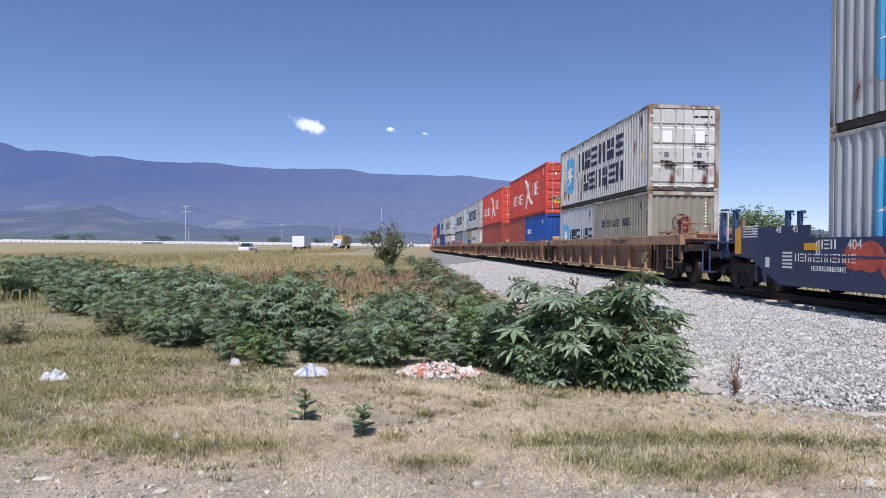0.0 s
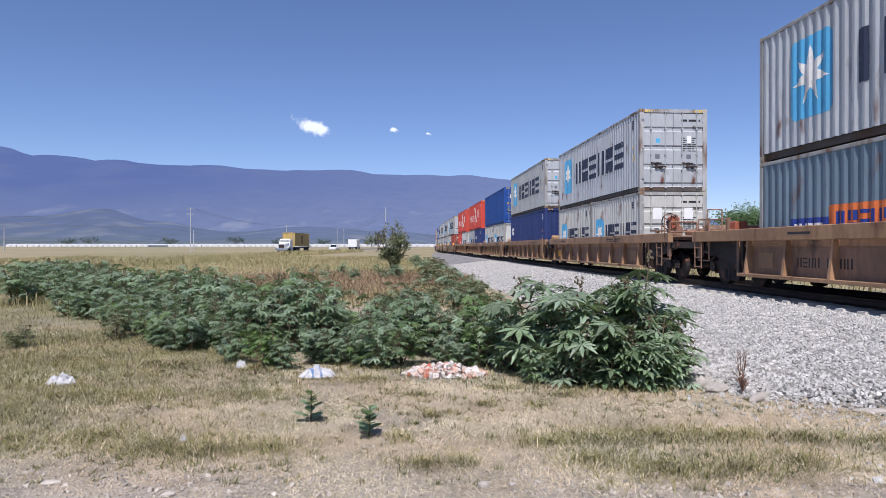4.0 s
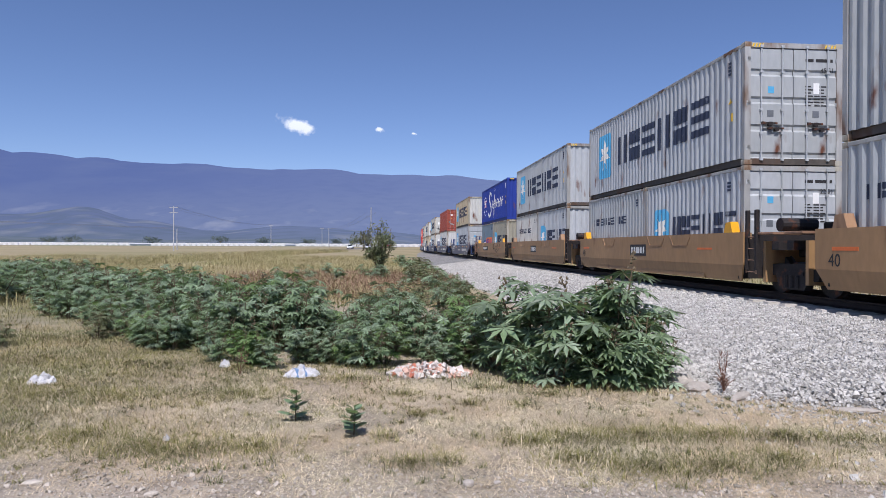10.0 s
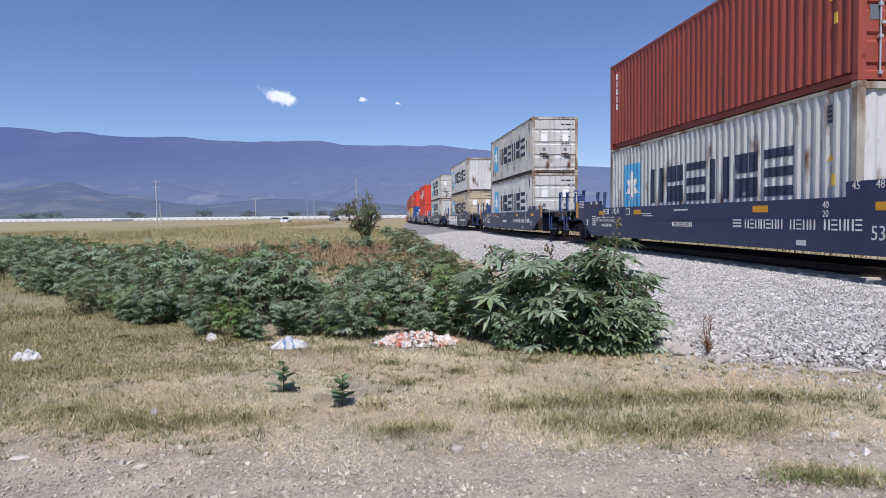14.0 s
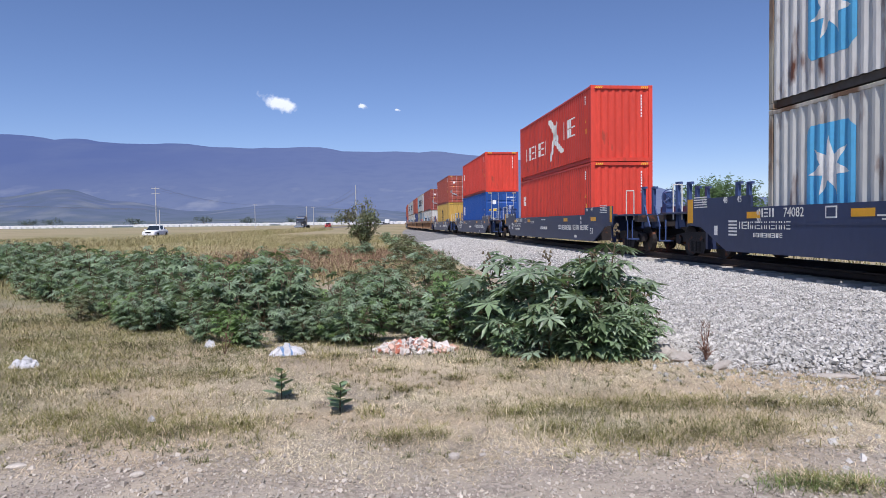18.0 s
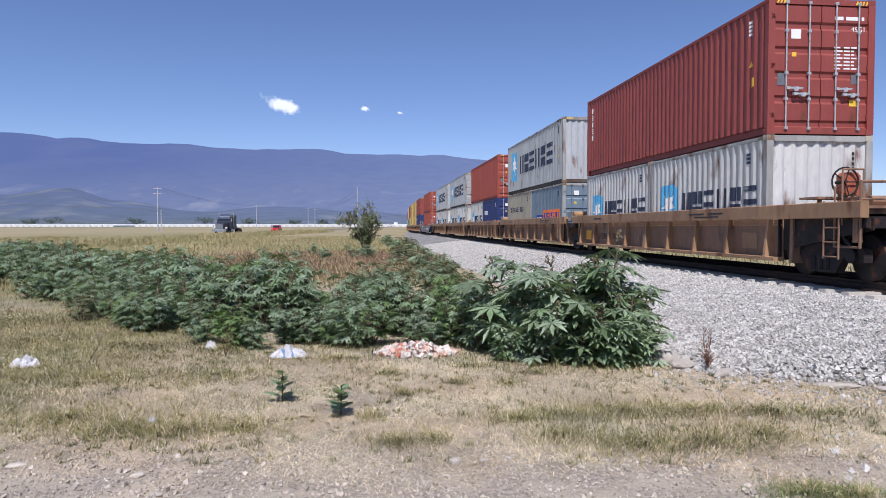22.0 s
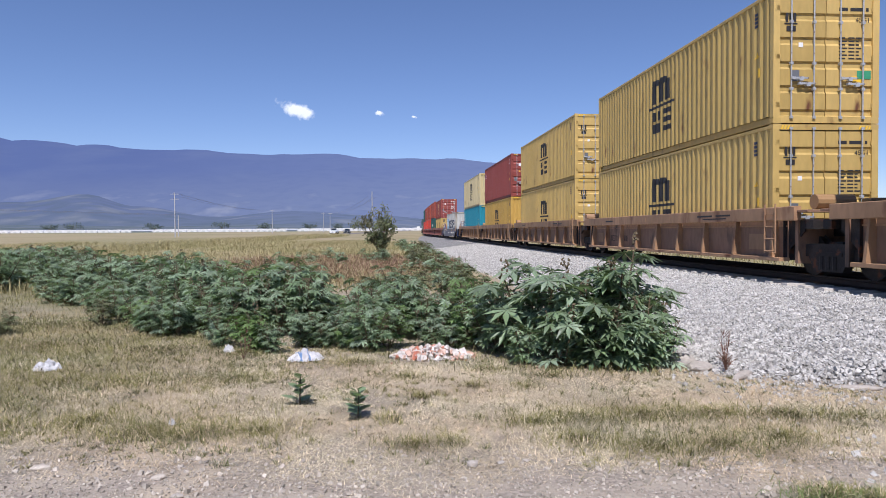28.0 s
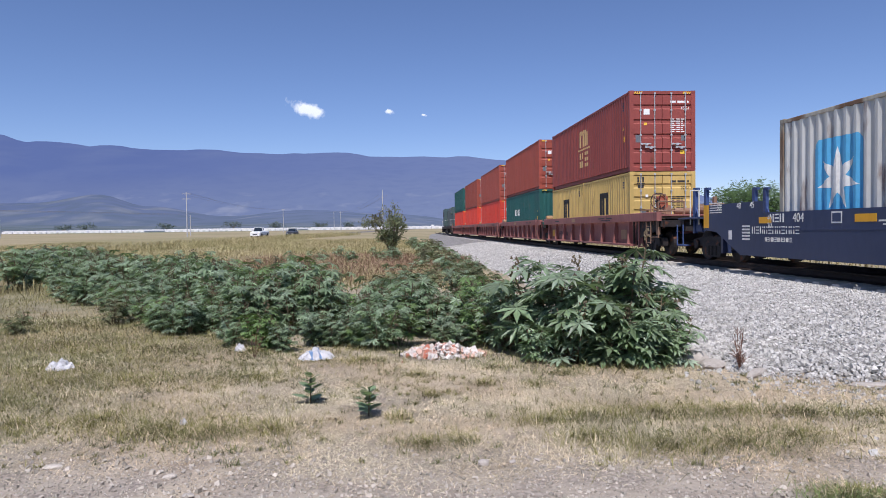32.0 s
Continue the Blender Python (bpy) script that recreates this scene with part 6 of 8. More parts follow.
# ---- mountains, sky, far things ----
def haze_glow_mat(name, low, high, patches, top, glow=0.75):
    """Far country as a plain, softly glowing backdrop: blue haze painted in, paler towards its foot."""
    m = bpy.data.materials.new(name)
    m.use_nodes = True
    nd, ln = m.node_tree.nodes, m.node_tree.links
    b = nd["Principled BSDF"]
    tc, sep = nd.new("ShaderNodeTexCoord"), nd.new("ShaderNodeSeparateXYZ")
    ln.new(tc.outputs["Object"], sep.inputs[0])
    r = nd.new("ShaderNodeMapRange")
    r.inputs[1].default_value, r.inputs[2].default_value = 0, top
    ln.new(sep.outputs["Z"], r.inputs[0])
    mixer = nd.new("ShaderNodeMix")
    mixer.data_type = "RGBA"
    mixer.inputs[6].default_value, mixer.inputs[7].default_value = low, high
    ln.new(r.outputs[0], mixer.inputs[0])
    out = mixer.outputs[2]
    # painted haze: a paler blue mixed in towards the right
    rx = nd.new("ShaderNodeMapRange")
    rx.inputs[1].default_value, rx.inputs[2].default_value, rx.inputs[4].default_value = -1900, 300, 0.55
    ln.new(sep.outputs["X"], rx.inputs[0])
    haze_veil = nd.new("ShaderNodeMix")
    haze_veil.data_type = "RGBA"
    haze_veil.inputs[7].default_value = lin(140, 154, 190)
    ln.new(rx.outputs[0], haze_veil.inputs[0])
    ln.new(out, haze_veil.inputs[6])
    out = haze_veil.outputs[2]
    for sc, lo, hi, colour, amount, *limit in patches:
        n = nd.new("ShaderNodeTexNoise")
        n.inputs["Scale"].default_value, n.inputs["Detail"].default_value = sc, 7
        mp = nd.new("ShaderNodeMapping")
        mp.inputs["Scale"].default_value = (1, 1, 2.5)
        ln.new(tc.outputs["Object"], mp.inputs[0])
        ln.new(mp.outputs[0], n.inputs["Vector"])
        q = nd.new("ShaderNodeMapRange")
        q.inputs[1].default_value, q.inputs[2].default_value, q.inputs[4].default_value = lo, hi, amount
        ln.new(n.outputs["Fac"], q.inputs[0])
        k = nd.new("ShaderNodeMix")
        k.data_type = "RGBA"
        k.inputs[7].default_value = colour
        share = q.outputs[0]
        if limit:
            f, g = nd.new("ShaderNodeMapRange"), nd.new("ShaderNodeMath")
            f.inputs[1].default_value, f.inputs[2].default_value, f.inputs[3].default_value, f.inputs[4].default_value = limit[0] * 0.6, limit[0], 1, 0
            ln.new(sep.outputs["Z"], f.inputs[0])
            g.operation = "MULTIPLY"
            ln.new(share, g.inputs[0])
            ln.new(f.outputs[0], g.inputs[1])
            share = g.outputs[0]
        ln.new(share, k.inputs[0])
        ln.new(out, k.inputs[6])
        out = k.outputs[2]
    # near-black base; the glow stands in for sunlight on the slopes
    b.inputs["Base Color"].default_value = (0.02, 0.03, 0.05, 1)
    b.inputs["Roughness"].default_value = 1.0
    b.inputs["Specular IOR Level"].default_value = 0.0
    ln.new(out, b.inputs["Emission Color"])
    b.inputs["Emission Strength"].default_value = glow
    return m


def ridge_line(a, knots):
    for (p, h), (q, k) in zip(knots, knots[1:]):
        if p <= a <= q:
            u = (a - p) / (q - p)
            u = u * u * (3 - 2 * u)
            return h + (k - h) * u
    return knots[0][1] if a < knots[0][0] else knots[-1][1]


def range_of(name, dist, depth, knots, material, label, rough, seed):
    """A mountain range as a terrain strip: angle from straight ahead (tangent) against slope of its crest."""
    n, k = 260, 16
    vs = []
    for i in range(n):
        a = -2.4 + 4.2 * i / (n - 1)
        crest = ridge_line(a, knots)
        for j in range(k):
            v = j / (k - 1)
            d = dist + depth * v
            x, y = a * d * 0.9, d
            z = 1.6 + crest * (dist + depth) * (v ** 0.75)
            z += rough * (noise.fractal((x * 0.004 + seed, y * 0.004, 0.3), 0.9, 2.1, 5)) * (0.25 + v) * (1 - 0.55 * v)
            vs.append((a * d, y, z if j else -8))
    b = Build().add(vs, [(i * k + j, (i + 1) * k + j, (i + 1) * k + j + 1, i * k + j + 1) for i in range(n - 1) for j in range(k - 1)])
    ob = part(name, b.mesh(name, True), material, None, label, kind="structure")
    tagged(ob, category="mountain")


KNOTS = [(-2.4, 0.10), (-1.2, 0.13), (-0.9, 0.17), (-0.71, 0.152), (-0.665, 0.1385), (-0.62, 0.1395), (-0.55, 0.132), (-0.45, 0.1245), (-0.38, 0.122), (-0.31, 0.1165), (-0.28, 0.1145), (-0.22, 0.117), (-0.18, 0.1155), (-0.13, 0.108), (-0.1, 0.1045), (-0.05, 0.1075), (0.0, 0.1075), (0.03, 0.102), (0.1, 0.093), (0.22, 0.072), (0.4, 0.035), (0.7, 0.02), (1.8, 0.02)]
range_of("mountain_range", 2900, 1300, KNOTS, haze_glow_mat("hazy_blue_mountain", lin(130, 141, 168), lin(96, 113, 166), ((0.0026, 0.45, 0.8, lin(122, 136, 174), 0.5), (0.0055, 0.57, 0.68, lin(170, 176, 194), 0.55, 230), (0.02, 0.5, 0.72, lin(116, 128, 156), 0.3, 200), (0.012, 0.45, 0.75, lin(96, 112, 162), 0.3)), 330, 0.76), "hazy blue wooded mountain range", 26, 3.0)
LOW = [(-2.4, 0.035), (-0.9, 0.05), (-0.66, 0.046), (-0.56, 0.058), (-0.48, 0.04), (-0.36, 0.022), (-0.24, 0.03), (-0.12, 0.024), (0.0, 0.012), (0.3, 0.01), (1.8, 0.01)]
range_of("foothills", 1700, 700, LOW, haze_glow_mat("hazy_foothill", lin(104, 114, 120), lin(104, 116, 150), ((0.005, 0.52, 0.66, lin(160, 164, 170), 0.55), (0.012, 0.44, 0.68, lin(100, 114, 128), 0.6)), 75, 0.72), "hazy foothills with pale fields", 9, 11.0)
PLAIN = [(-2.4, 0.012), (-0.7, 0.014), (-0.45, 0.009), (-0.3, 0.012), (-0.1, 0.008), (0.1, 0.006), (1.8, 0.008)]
range_of("valley_floor", 1000, 500, PLAIN, haze_glow_mat("hazy_valley", lin(132, 136, 124), lin(112, 124, 128), ((0.012, 0.46, 0.62, lin(92, 108, 98), 0.7), (0.03, 0.52, 0.64, lin(146, 146, 136), 0.5)), 20, 0.66), "hazy green and tan valley fields", 3, 5.0)


def cloud(direction, wide, tall, seed, label, lowest):
    """A small fair-weather cloud, high and far: one bulging sheet that thins out to wisps at its rim."""
    d = Vector((direction[0], 1, direction[1])).normalized() * 4300
    m = bpy.data.materials.new("cloud_white_glow")
    m.use_nodes = True
    nd, ln = m.node_tree.nodes, m.node_tree.links
    b = nd["Principled BSDF"]
    # dark base with a white glow that stands in for sunlight on the cloud
    b.inputs["Base Color"].default_value, b.inputs["Roughness"].default_value = (0.05, 0.05, 0.06, 1), 1
    b.inputs["Emission Color"].default_value, b.inputs["Emission Strength"].default_value = (0.9, 0.96, 1.0, 1), 0.95
    tc, n, q, mp, ln_, sm = (nd.new("ShaderNode" + k) for k in ("TexCoord", "TexNoise", "MapRange", "Mapping", "VectorMath", "Math"))
    n.inputs["Scale"].default_value, n.inputs["Detail"].default_value = 1.7 / tall, 7
    mp.inputs["Scale"].default_value = (2 / wide, 0, 2 / tall)
    mp.inputs["Rotation"].default_value = (0, radians(-24), 0)
    ln.new(tc.outputs["Object"], n.inputs["Vector"])
    ln.new(tc.outputs["Object"], mp.inputs[0])
    ln_.operation = "LENGTH"
    ln.new(mp.outputs[0], ln_.inputs[0])
    sm.operation = "MULTIPLY_ADD"
    sm.inputs[1].default_value = 1.9
    ln.new(n.outputs["Fac"], sm.inputs[0])
    inv = nd.new("ShaderNodeMath")
    inv.operation = "SUBTRACT"
    inv.inputs[0].default_value = 0.0
    ln.new(ln_.outputs["Value"], inv.inputs[1])
    ln.new(inv.outputs[0], sm.inputs[2])
    q.inputs[1].default_value, q.inputs[2].default_value, q.inputs[4].default_value = lowest, lowest + 0.6, 0.95
    ln.new(sm.outputs[0], q.inputs[0])
    ln.new(q.outputs[0], b.inputs["Alpha"])
    vs, fs = [], []
    for j in range(13):
        for i in range(25):
            u, v = i / 12 - 1, j / 6 - 1
            vs.append((u * wide * 0.75, -0.3 * tall * max(0, 1 - u * u - v * v), v * tall * 0.75))
    fs = [(j * 25 + i, j * 25 + i + 1, (j + 1) * 25 + i + 1, (j + 1) * 25 + i) for j in range(12) for i in range(24)]
    ob = part("cloud", Build().add(vs, fs).mesh("cloud", True), m, None, label, pose(d.x, d.y, d.z, 0, 20, 0), kind="structure")
    tagged(ob, category="cloud")


cloud((-0.237, 0.179), 240, 95, 1, "small white fair-weather cloud", -0.08)
cloud((-0.116, 0.174), 62, 44, 2, "tiny white cloud puff", 0.1)
cloud((-0.065, 0.168), 52, 26, 3, "faint thin wisp of cloud", 0.3)

# green greyed to carry the distance haze in its own colour
HAZE_GREEN = mat("far_hazed_foliage", lin(86, 98, 94), 0.9, 0, 0.25, 0.3, 3, 0)
PLASTIC = mat("white_greenhouse_plastic", lin(222, 220, 218), 0.6, 0, 0.06, 0.3, 2, 0.05)
POLE = mat("grey_concrete_pole", lin(178, 178, 180), 0.85, 0, 0.1, 2, 20, 0.1)
WIRE = mat("dark_wire", lin(108, 110, 118), 0.6, 0, 0.05, 2, 20, 0)


def tunnel_mesh():
    b = Build()
    n, L, w, h = 10, 46.0, 3.6, 2.15
    pts = [(-w, 0.0), (-w, 1.1)] + [(w * math.cos(math.pi * (1 - i / n)), 1.1 + (h - 1.1) * math.sin(math.pi * i / n)) for i in range(1, n)] + [(w, 1.1), (w, 0.0)]
    k = len(pts)
    vs = [(x, y, z) for y in (0, L) for x, z in pts]
    return b.add(vs, [(i, i + 1, k + i + 1, k + i) for i in range(k - 1)] + [tuple(range(k)), tuple(range(2 * k - 1, k - 1, -1))])


def greenhouses():
    me = tunnel_mesh().mesh("skin")
    for i in range(44):
        x = -318 + i * 7.6
        if i in (13, 14, 27):
            continue
        y = 455 - 0.10 * (x + 318) * 0 + (i % 7) * 0.6
        root = thing("greenhouse_tunnel", "long white plastic greenhouse tunnel in the fields", "greenhouse", pose(x, y, ground_z(x, y) - 0.2, 0, 0, 0), "greenhouse tunnels")
        part("plastic_skin", me, PLASTIC, root)
        part("end_door", shared(("gh_door",), lambda: Build().box(-1.0, 1.0, -0.06, 0.0, 0, 1.2)), mat("grey_plastic_door", lin(196, 196, 192), 0.7) if i == 0 else bpy.data.materials["grey_plastic_door"], root)


greenhouses()


def pole(x, y, h, label, arms=1, lamp_arm=False):
    z = ground_z(x, y)
    root = thing("utility_pole", label, "utility pole", pose(x, y, z - 0.1), "utility poles along the road")
    part("shaft", Build().tube((0, 0, 0), (0, 0, h), 0.14, 10, 0.09), POLE, root)
    for j in range(arms):
        zz = h - 0.35 - j * 1.1
        arm = part("crossarm", Build().box(-0.9, 0.9, -0.05, 0.05, zz - 0.05, zz + 0.05, 0.01), POLE, root)
        for dx in (-0.8, -0.3, 0.35, 0.8):
            part("insulator", shared(("insulator",), lambda: Build().tube((0, 0, 0), (0, 0, 0.2), 0.06, 8, 0.03)), WIRE, arm, "", pose(dx, 0, zz + 0.05))
    if lamp_arm:
        part("lamp_arm", Build().path([(0, 0, h - 0.1), (1.2, 0, h + 0.05)], 0.05), POLE, root)
    return root


POLES = [(-62, 147, 9.9, 2), (-18.5, 145, 9.7, 0), (-70, 168, 5.4, 0), (-74, 268, 9.4, 1), (-64, 320, 9.4, 1), (-57, 300, 8.8, 1), (-122, 172, 6.0, 0), (-52, 410, 9.0, 1)]
for x, y, h, arms in POLES:
    pole(x, y, h, "slim grey utility pole beside the road" if h > 7 else "short pale post in the field", arms)


def wire(p, q, sag, label="thin sagging power line"):
    pts = []
    for i in range(17):
        u = i / 16
        v = Vector(p).lerp(Vector(q), u)
        v.z -= sag * 4 * u * (1 - u)
        pts.append(v)
    tagged(part("power_line", Build().path(pts, 0.017, 4), WIRE, None, label), category="power line", group="power lines")


for dx in (-1.0, 0.45, 1.0):
    wire((-62 + dx, 147, 10.1), (-74 + dx, 268, 10.4), 1.2)
    wire((-18.5 + dx, 145, 9.0), (-57 + dx, 300, 10.0), 1.4)
    wire((-62 + dx * 0.5, 147, 5.5 + dx * 0.1), (-150 + dx * 0.5, 60, 8.6 + dx * 0.1), 0.4)


def clump_tree(name, label, x, y, h, r, leaf, seed, n=260, size=0.5, trunk=0.18, z0=None, crown_low=0.35):
    """A tapered trunk with limbs and a crown of many small leaf clumps."""
    rr = random.Random(seed)
    root = thing(name, label, "tree", pose(x, y, ground_z(x, y) - 0.05 if z0 is None else z0))
    b = Build().tube((0, 0, 0), (0, 0, h * 0.5), trunk, 10, trunk * 0.6)
    tips = []
    for i in range(9):
        a = 2 * math.pi * i / 9 + rr.uniform(-0.3, 0.3)
        p = (0, 0, h * rr.uniform(0.2, 0.5))
        q = (math.cos(a) * r * rr.uniform(0.4, 0.8), math.sin(a) * r * rr.uniform(0.4, 0.8), h * rr.uniform(0.55, 0.95))
        b.tube(p, q, trunk * 0.45, 6, trunk * 0.12)
        tips.append(q)
    part("trunk", b, STALK, root, "brown trunk and limbs")
    vs, fs = [], []
    for i in range(n):
        t = tips[rr.randrange(len(tips))] if rr.random() < 0.6 else (rr.uniform(-r, r) * 0.8, rr.uniform(-r, r) * 0.8, h * rr.uniform(crown_low, 1.0))
        c = Vector(t) + Vector((rr.gauss(0, r * 0.28), rr.gauss(0, r * 0.28), rr.gauss(0, h * 0.09)))
        for _ in range(7):
            o = c + Vector((rr.gauss(0, size * 0.5), rr.gauss(0, size * 0.5), rr.gauss(0, size * 0.4)))
            u = Vector((rr.gauss(0, 1), rr.gauss(0, 1), rr.gauss(0, 0.6))).normalized()
            w = u.orthogonal().normalized()
            s = size * rr.uniform(0.25, 0.55)
            k = len(vs)
            vs += [o - u * s, o + w * s * 0.35, o + u * s, o - w * s * 0.35]
            fs.append((k, k + 1, k + 2, k + 3))
    part("crown", Build().add(vs, fs), leaf, root, "leafy crown of small clumps")
    return root


def open_shrub(x, y, h, r, seed):
    """A thin open shrub: bare stems fanned up from the ground, sparse leaves towards their ends."""
    rr = random.Random(seed)
    root = thing("shrub_tree", "thin open grey-green shrub tree in dry grass", "tree", pose(x, y, ground_z(x, y) - 0.05))
    wood, vs, fs = Build(), [], []
    for i in range(13):
        a, lean = rr.uniform(0, 6.28), rr.uniform(0.1, 1.1)
        q = Vector((math.cos(a) * r * lean, math.sin(a) * r * lean, h * rr.uniform(0.7, 1.0) * (1 - 0.25 * lean)))
        knee = Vector((q.x * 0.35, q.y * 0.35, q.z * 0.5))
        wood.tube((rr.uniform(-0.08, 0.08), rr.uniform(-0.08, 0.08), 0), knee, 0.03, 6, 0.02).tube(knee, q, 0.02, 6, 0.008)
        for j in range(8):
            o = knee.lerp(q, rr.uniform(-0.3, 1.0))
            tip = o + Vector((rr.gauss(0, 0.3), rr.gauss(0, 0.3), rr.uniform(-0.05, 0.35)))
            wood.tube(o, tip, 0.01, 4, 0.005)
            for k in range(26):
                c = o.lerp(tip, rr.uniform(0.3, 1.1)) + Vector((rr.gauss(0, 0.1), rr.gauss(0, 0.1), rr.gauss(0, 0.1)))
                u = Vector((rr.gauss(0, 1), rr.gauss(0, 1), rr.gauss(0, 0.8))).normalized()
                w, s_, n = u.orthogonal().normalized(), rr.uniform(0.05, 0.1), len(vs)
                vs += [c - u * s_, c + w * s_ * 0.45, c + u * s_, c - w * s_ * 0.45]
                fs.append((n, n + 1, n + 2, n + 3))
    part("trunk", wood, STALK, root, "thin bare stems")
    part("crown", Build().add(vs, fs), LEAF_DULL, root, "sparse small leaves")


open_shrub(-4.4, 38.5, 3.3, 1.25, 6)
FAR_LEAF = mat("broadleaf_crown", lin(70, 96, 48), 0.7, 0, 0.2, 0.6, 6, 0, None, 0, 3, (1, 1, 1), 0.1, 0.4)
clump_tree("broadleaf_tree", "round dark green tree beyond the railway", 31, 76, 5.6, 4.0, FAR_LEAF, 8, 1500, 0.42, 0.25)
for k, (x, y, h, r) in enumerate(((-150, 520, 6, 5), (-190, 540, 7, 6), (-240, 530, 6, 6), (-120, 545, 5, 5), (-95, 530, 5, 4), (-300, 520, 7, 7), (-60, 560, 6, 5), (-330, 540, 6, 6), (60, 120, 4.5, 3.5), (75, 150, 5, 4))):
    clump_tree("field_tree", "far haze-greyed green tree at the edge of the fields", x, y, h, r, HAZE_GREEN, 20 + k, 90, 1.3, 0.2)


# ---- grass ----
TUFTGRASS = mat("olive_tuft_grass", lin(128, 123, 68), 0.8, 0, 0.2, 1.2, 6, 0, None, 0, 3, (1, 1, 1), 0, 0.5, lin(112, 110, 64), 0.8)


def strip_mesh(name, vs, fs, material, label, category):
    me = bpy.data.meshes.new(name)
    me.from_pydata(vs, [], fs)
    ob = part(name, me, material, None, label, kind="stuff")
    return tagged(ob, category=category)


def blades(name, label, places, material, lo, hi, width, lean, seed, category="grass", ground=True):
    """Grass blades; places: a list of (x, y) feet."""
    rr = np.random.RandomState(seed)
    n = len(places)
    P = np.array([(x, y, (ground_z(x, y) if ground else 0.0) - 0.005) for x, y in places])
    a = rr.uniform(0, 2 * math.pi, n)
    L = rr.uniform(lo, hi, n)
    le = np.clip(rr.normal(lean, 0.25, n), 0.02, 1.45)
    d = np.stack([np.cos(a) * np.sin(le), np.sin(a) * np.sin(le), np.cos(le)], 1)
    s = np.stack([-np.sin(a), np.cos(a), np.zeros(n)], 1) * (width * rr.uniform(0.6, 1.3, n))[:, None]
    mid = P + d * (L * 0.55)[:, None]
    tip = mid + (d * 0.8 + np.stack([np.cos(a) * 0.5, np.sin(a) * 0.5, -0.25 * np.ones(n)], 1)) * (L * 0.45)[:, None]
    tip[:, 2] = np.maximum(tip[:, 2], P[:, 2] + 0.008)
    mid[:, 2] = np.maximum(mid[:, 2], P[:, 2] + 0.012)
    V = np.stack([P - s, P + s, mid + s * 0.8, mid - s * 0.8, tip], 1).reshape(-1, 3)
    F = []
    for i in range(n):
        k = 5 * i
        F += [(k, k + 1, k + 2, k + 3), (k + 3, k + 2, k + 4)]
    return strip_mesh(name, V.tolist(), F, material, label, category)


rs = np.random.RandomState(5)


def scatter(n, x0, x1, y0, y1, keep):
    out = []
    X, Y, K = rs.uniform(x0, x1, n), rs.uniform(y0, y1, n), rs.uniform(0, 1, n)
    for x, y, k in zip(X, Y, K):
        if k < keep(x, y):
            out.append((x, y))
    return out


def gravel_here(x, y):
    return x > 2.3 and y > foot_y(x) + 0.05


def band_front(x):
    """Front edge of the belt of castor plants."""
    pts = [(-16, 21), (-12.2, 18.4), (-7.2, 13.8), (-4.6, 10.8), (-2.4, 9.2), (-0.9, 8.95), (0.0, 8.5), (0.7, 8.0), (2.0, 7.8), (2.5, 8.4), (2.9, 12)]
    for (a, p), (b, q) in zip(pts, pts[1:]):
        if a <= x <= b:
            return p + (q - p) * (x - a) / (b - a)
    return 21 if x < -16 else 99


def straw_keep(x, y):
    if gravel_here(x, y) or y > band_front(x) + 0.5:
        return 0
    n = noise.noise((x * 0.9, y * 0.9, 7)) * 0.5 + 0.5
    front = smooth(3.9, 5.0, y + 0.5 * noise.noise((x * 0.8, y * 0.8, 2)))
    return front * (0.25 + 0.9 * smooth(0.3, 0.6, n)) * (1 - 0.65 * smooth(-1.5, -4.5, x)) * (1 - 0.6 * smooth(3.0, 4.2, x) * smooth(5.9, 6.5, y))


blades("dry_straw", "flattened dry straw and short dead grass", scatter(280000, -6.5, 5, 3.9, 9.6, straw_keep), STRAW, 0.03, 0.09, 0.0023, 1.3, 1)
rt = np.random.RandomState(77)
knots, dry_knots = [], []
for x, y in scatter(5200, -8, 4.6, 4.5, 10.5, lambda x, y: 0 if gravel_here(x, y) or y > band_front(x) else 0.35 + 0.65 * smooth(0.42, 0.6, noise.noise((x * 0.7, y * 0.9, 21)) * 0.5 + 0.5)):
    r, olive = rt.uniform(0.025, 0.09), rt.rand() < 0.3 + 0.45 * smooth(-0.5, -4, x)
    for _ in range(int(10 + 260 * r)):
        a, q = rt.uniform(0, 6.28), abs(rt.normal(0, 0.6))
        (knots if olive else dry_knots).append((x + r * q * math.cos(a), y + r * q * math.sin(a)))
blades("grass_knot", "small knots of olive grass in the straw", knots, GREENGRASS, 0.03, 0.09, 0.0026, 0.8, 41)
blades("straw_knot", "small knots of dead straw", dry_knots, STRAW, 0.03, 0.08, 0.0023, 0.95, 42)
blades("dead_grass", "taller dead grass stems", scatter(7000, -8, 5, 4.4, 12, lambda x, y: straw_keep(x, y) * smooth(0.45, 0.7, noise.noise((x * 1.4, y * 1.4, 1)) * 0.5 + 0.5)), STRAW, 0.06, 0.16, 0.003, 0.8, 2)
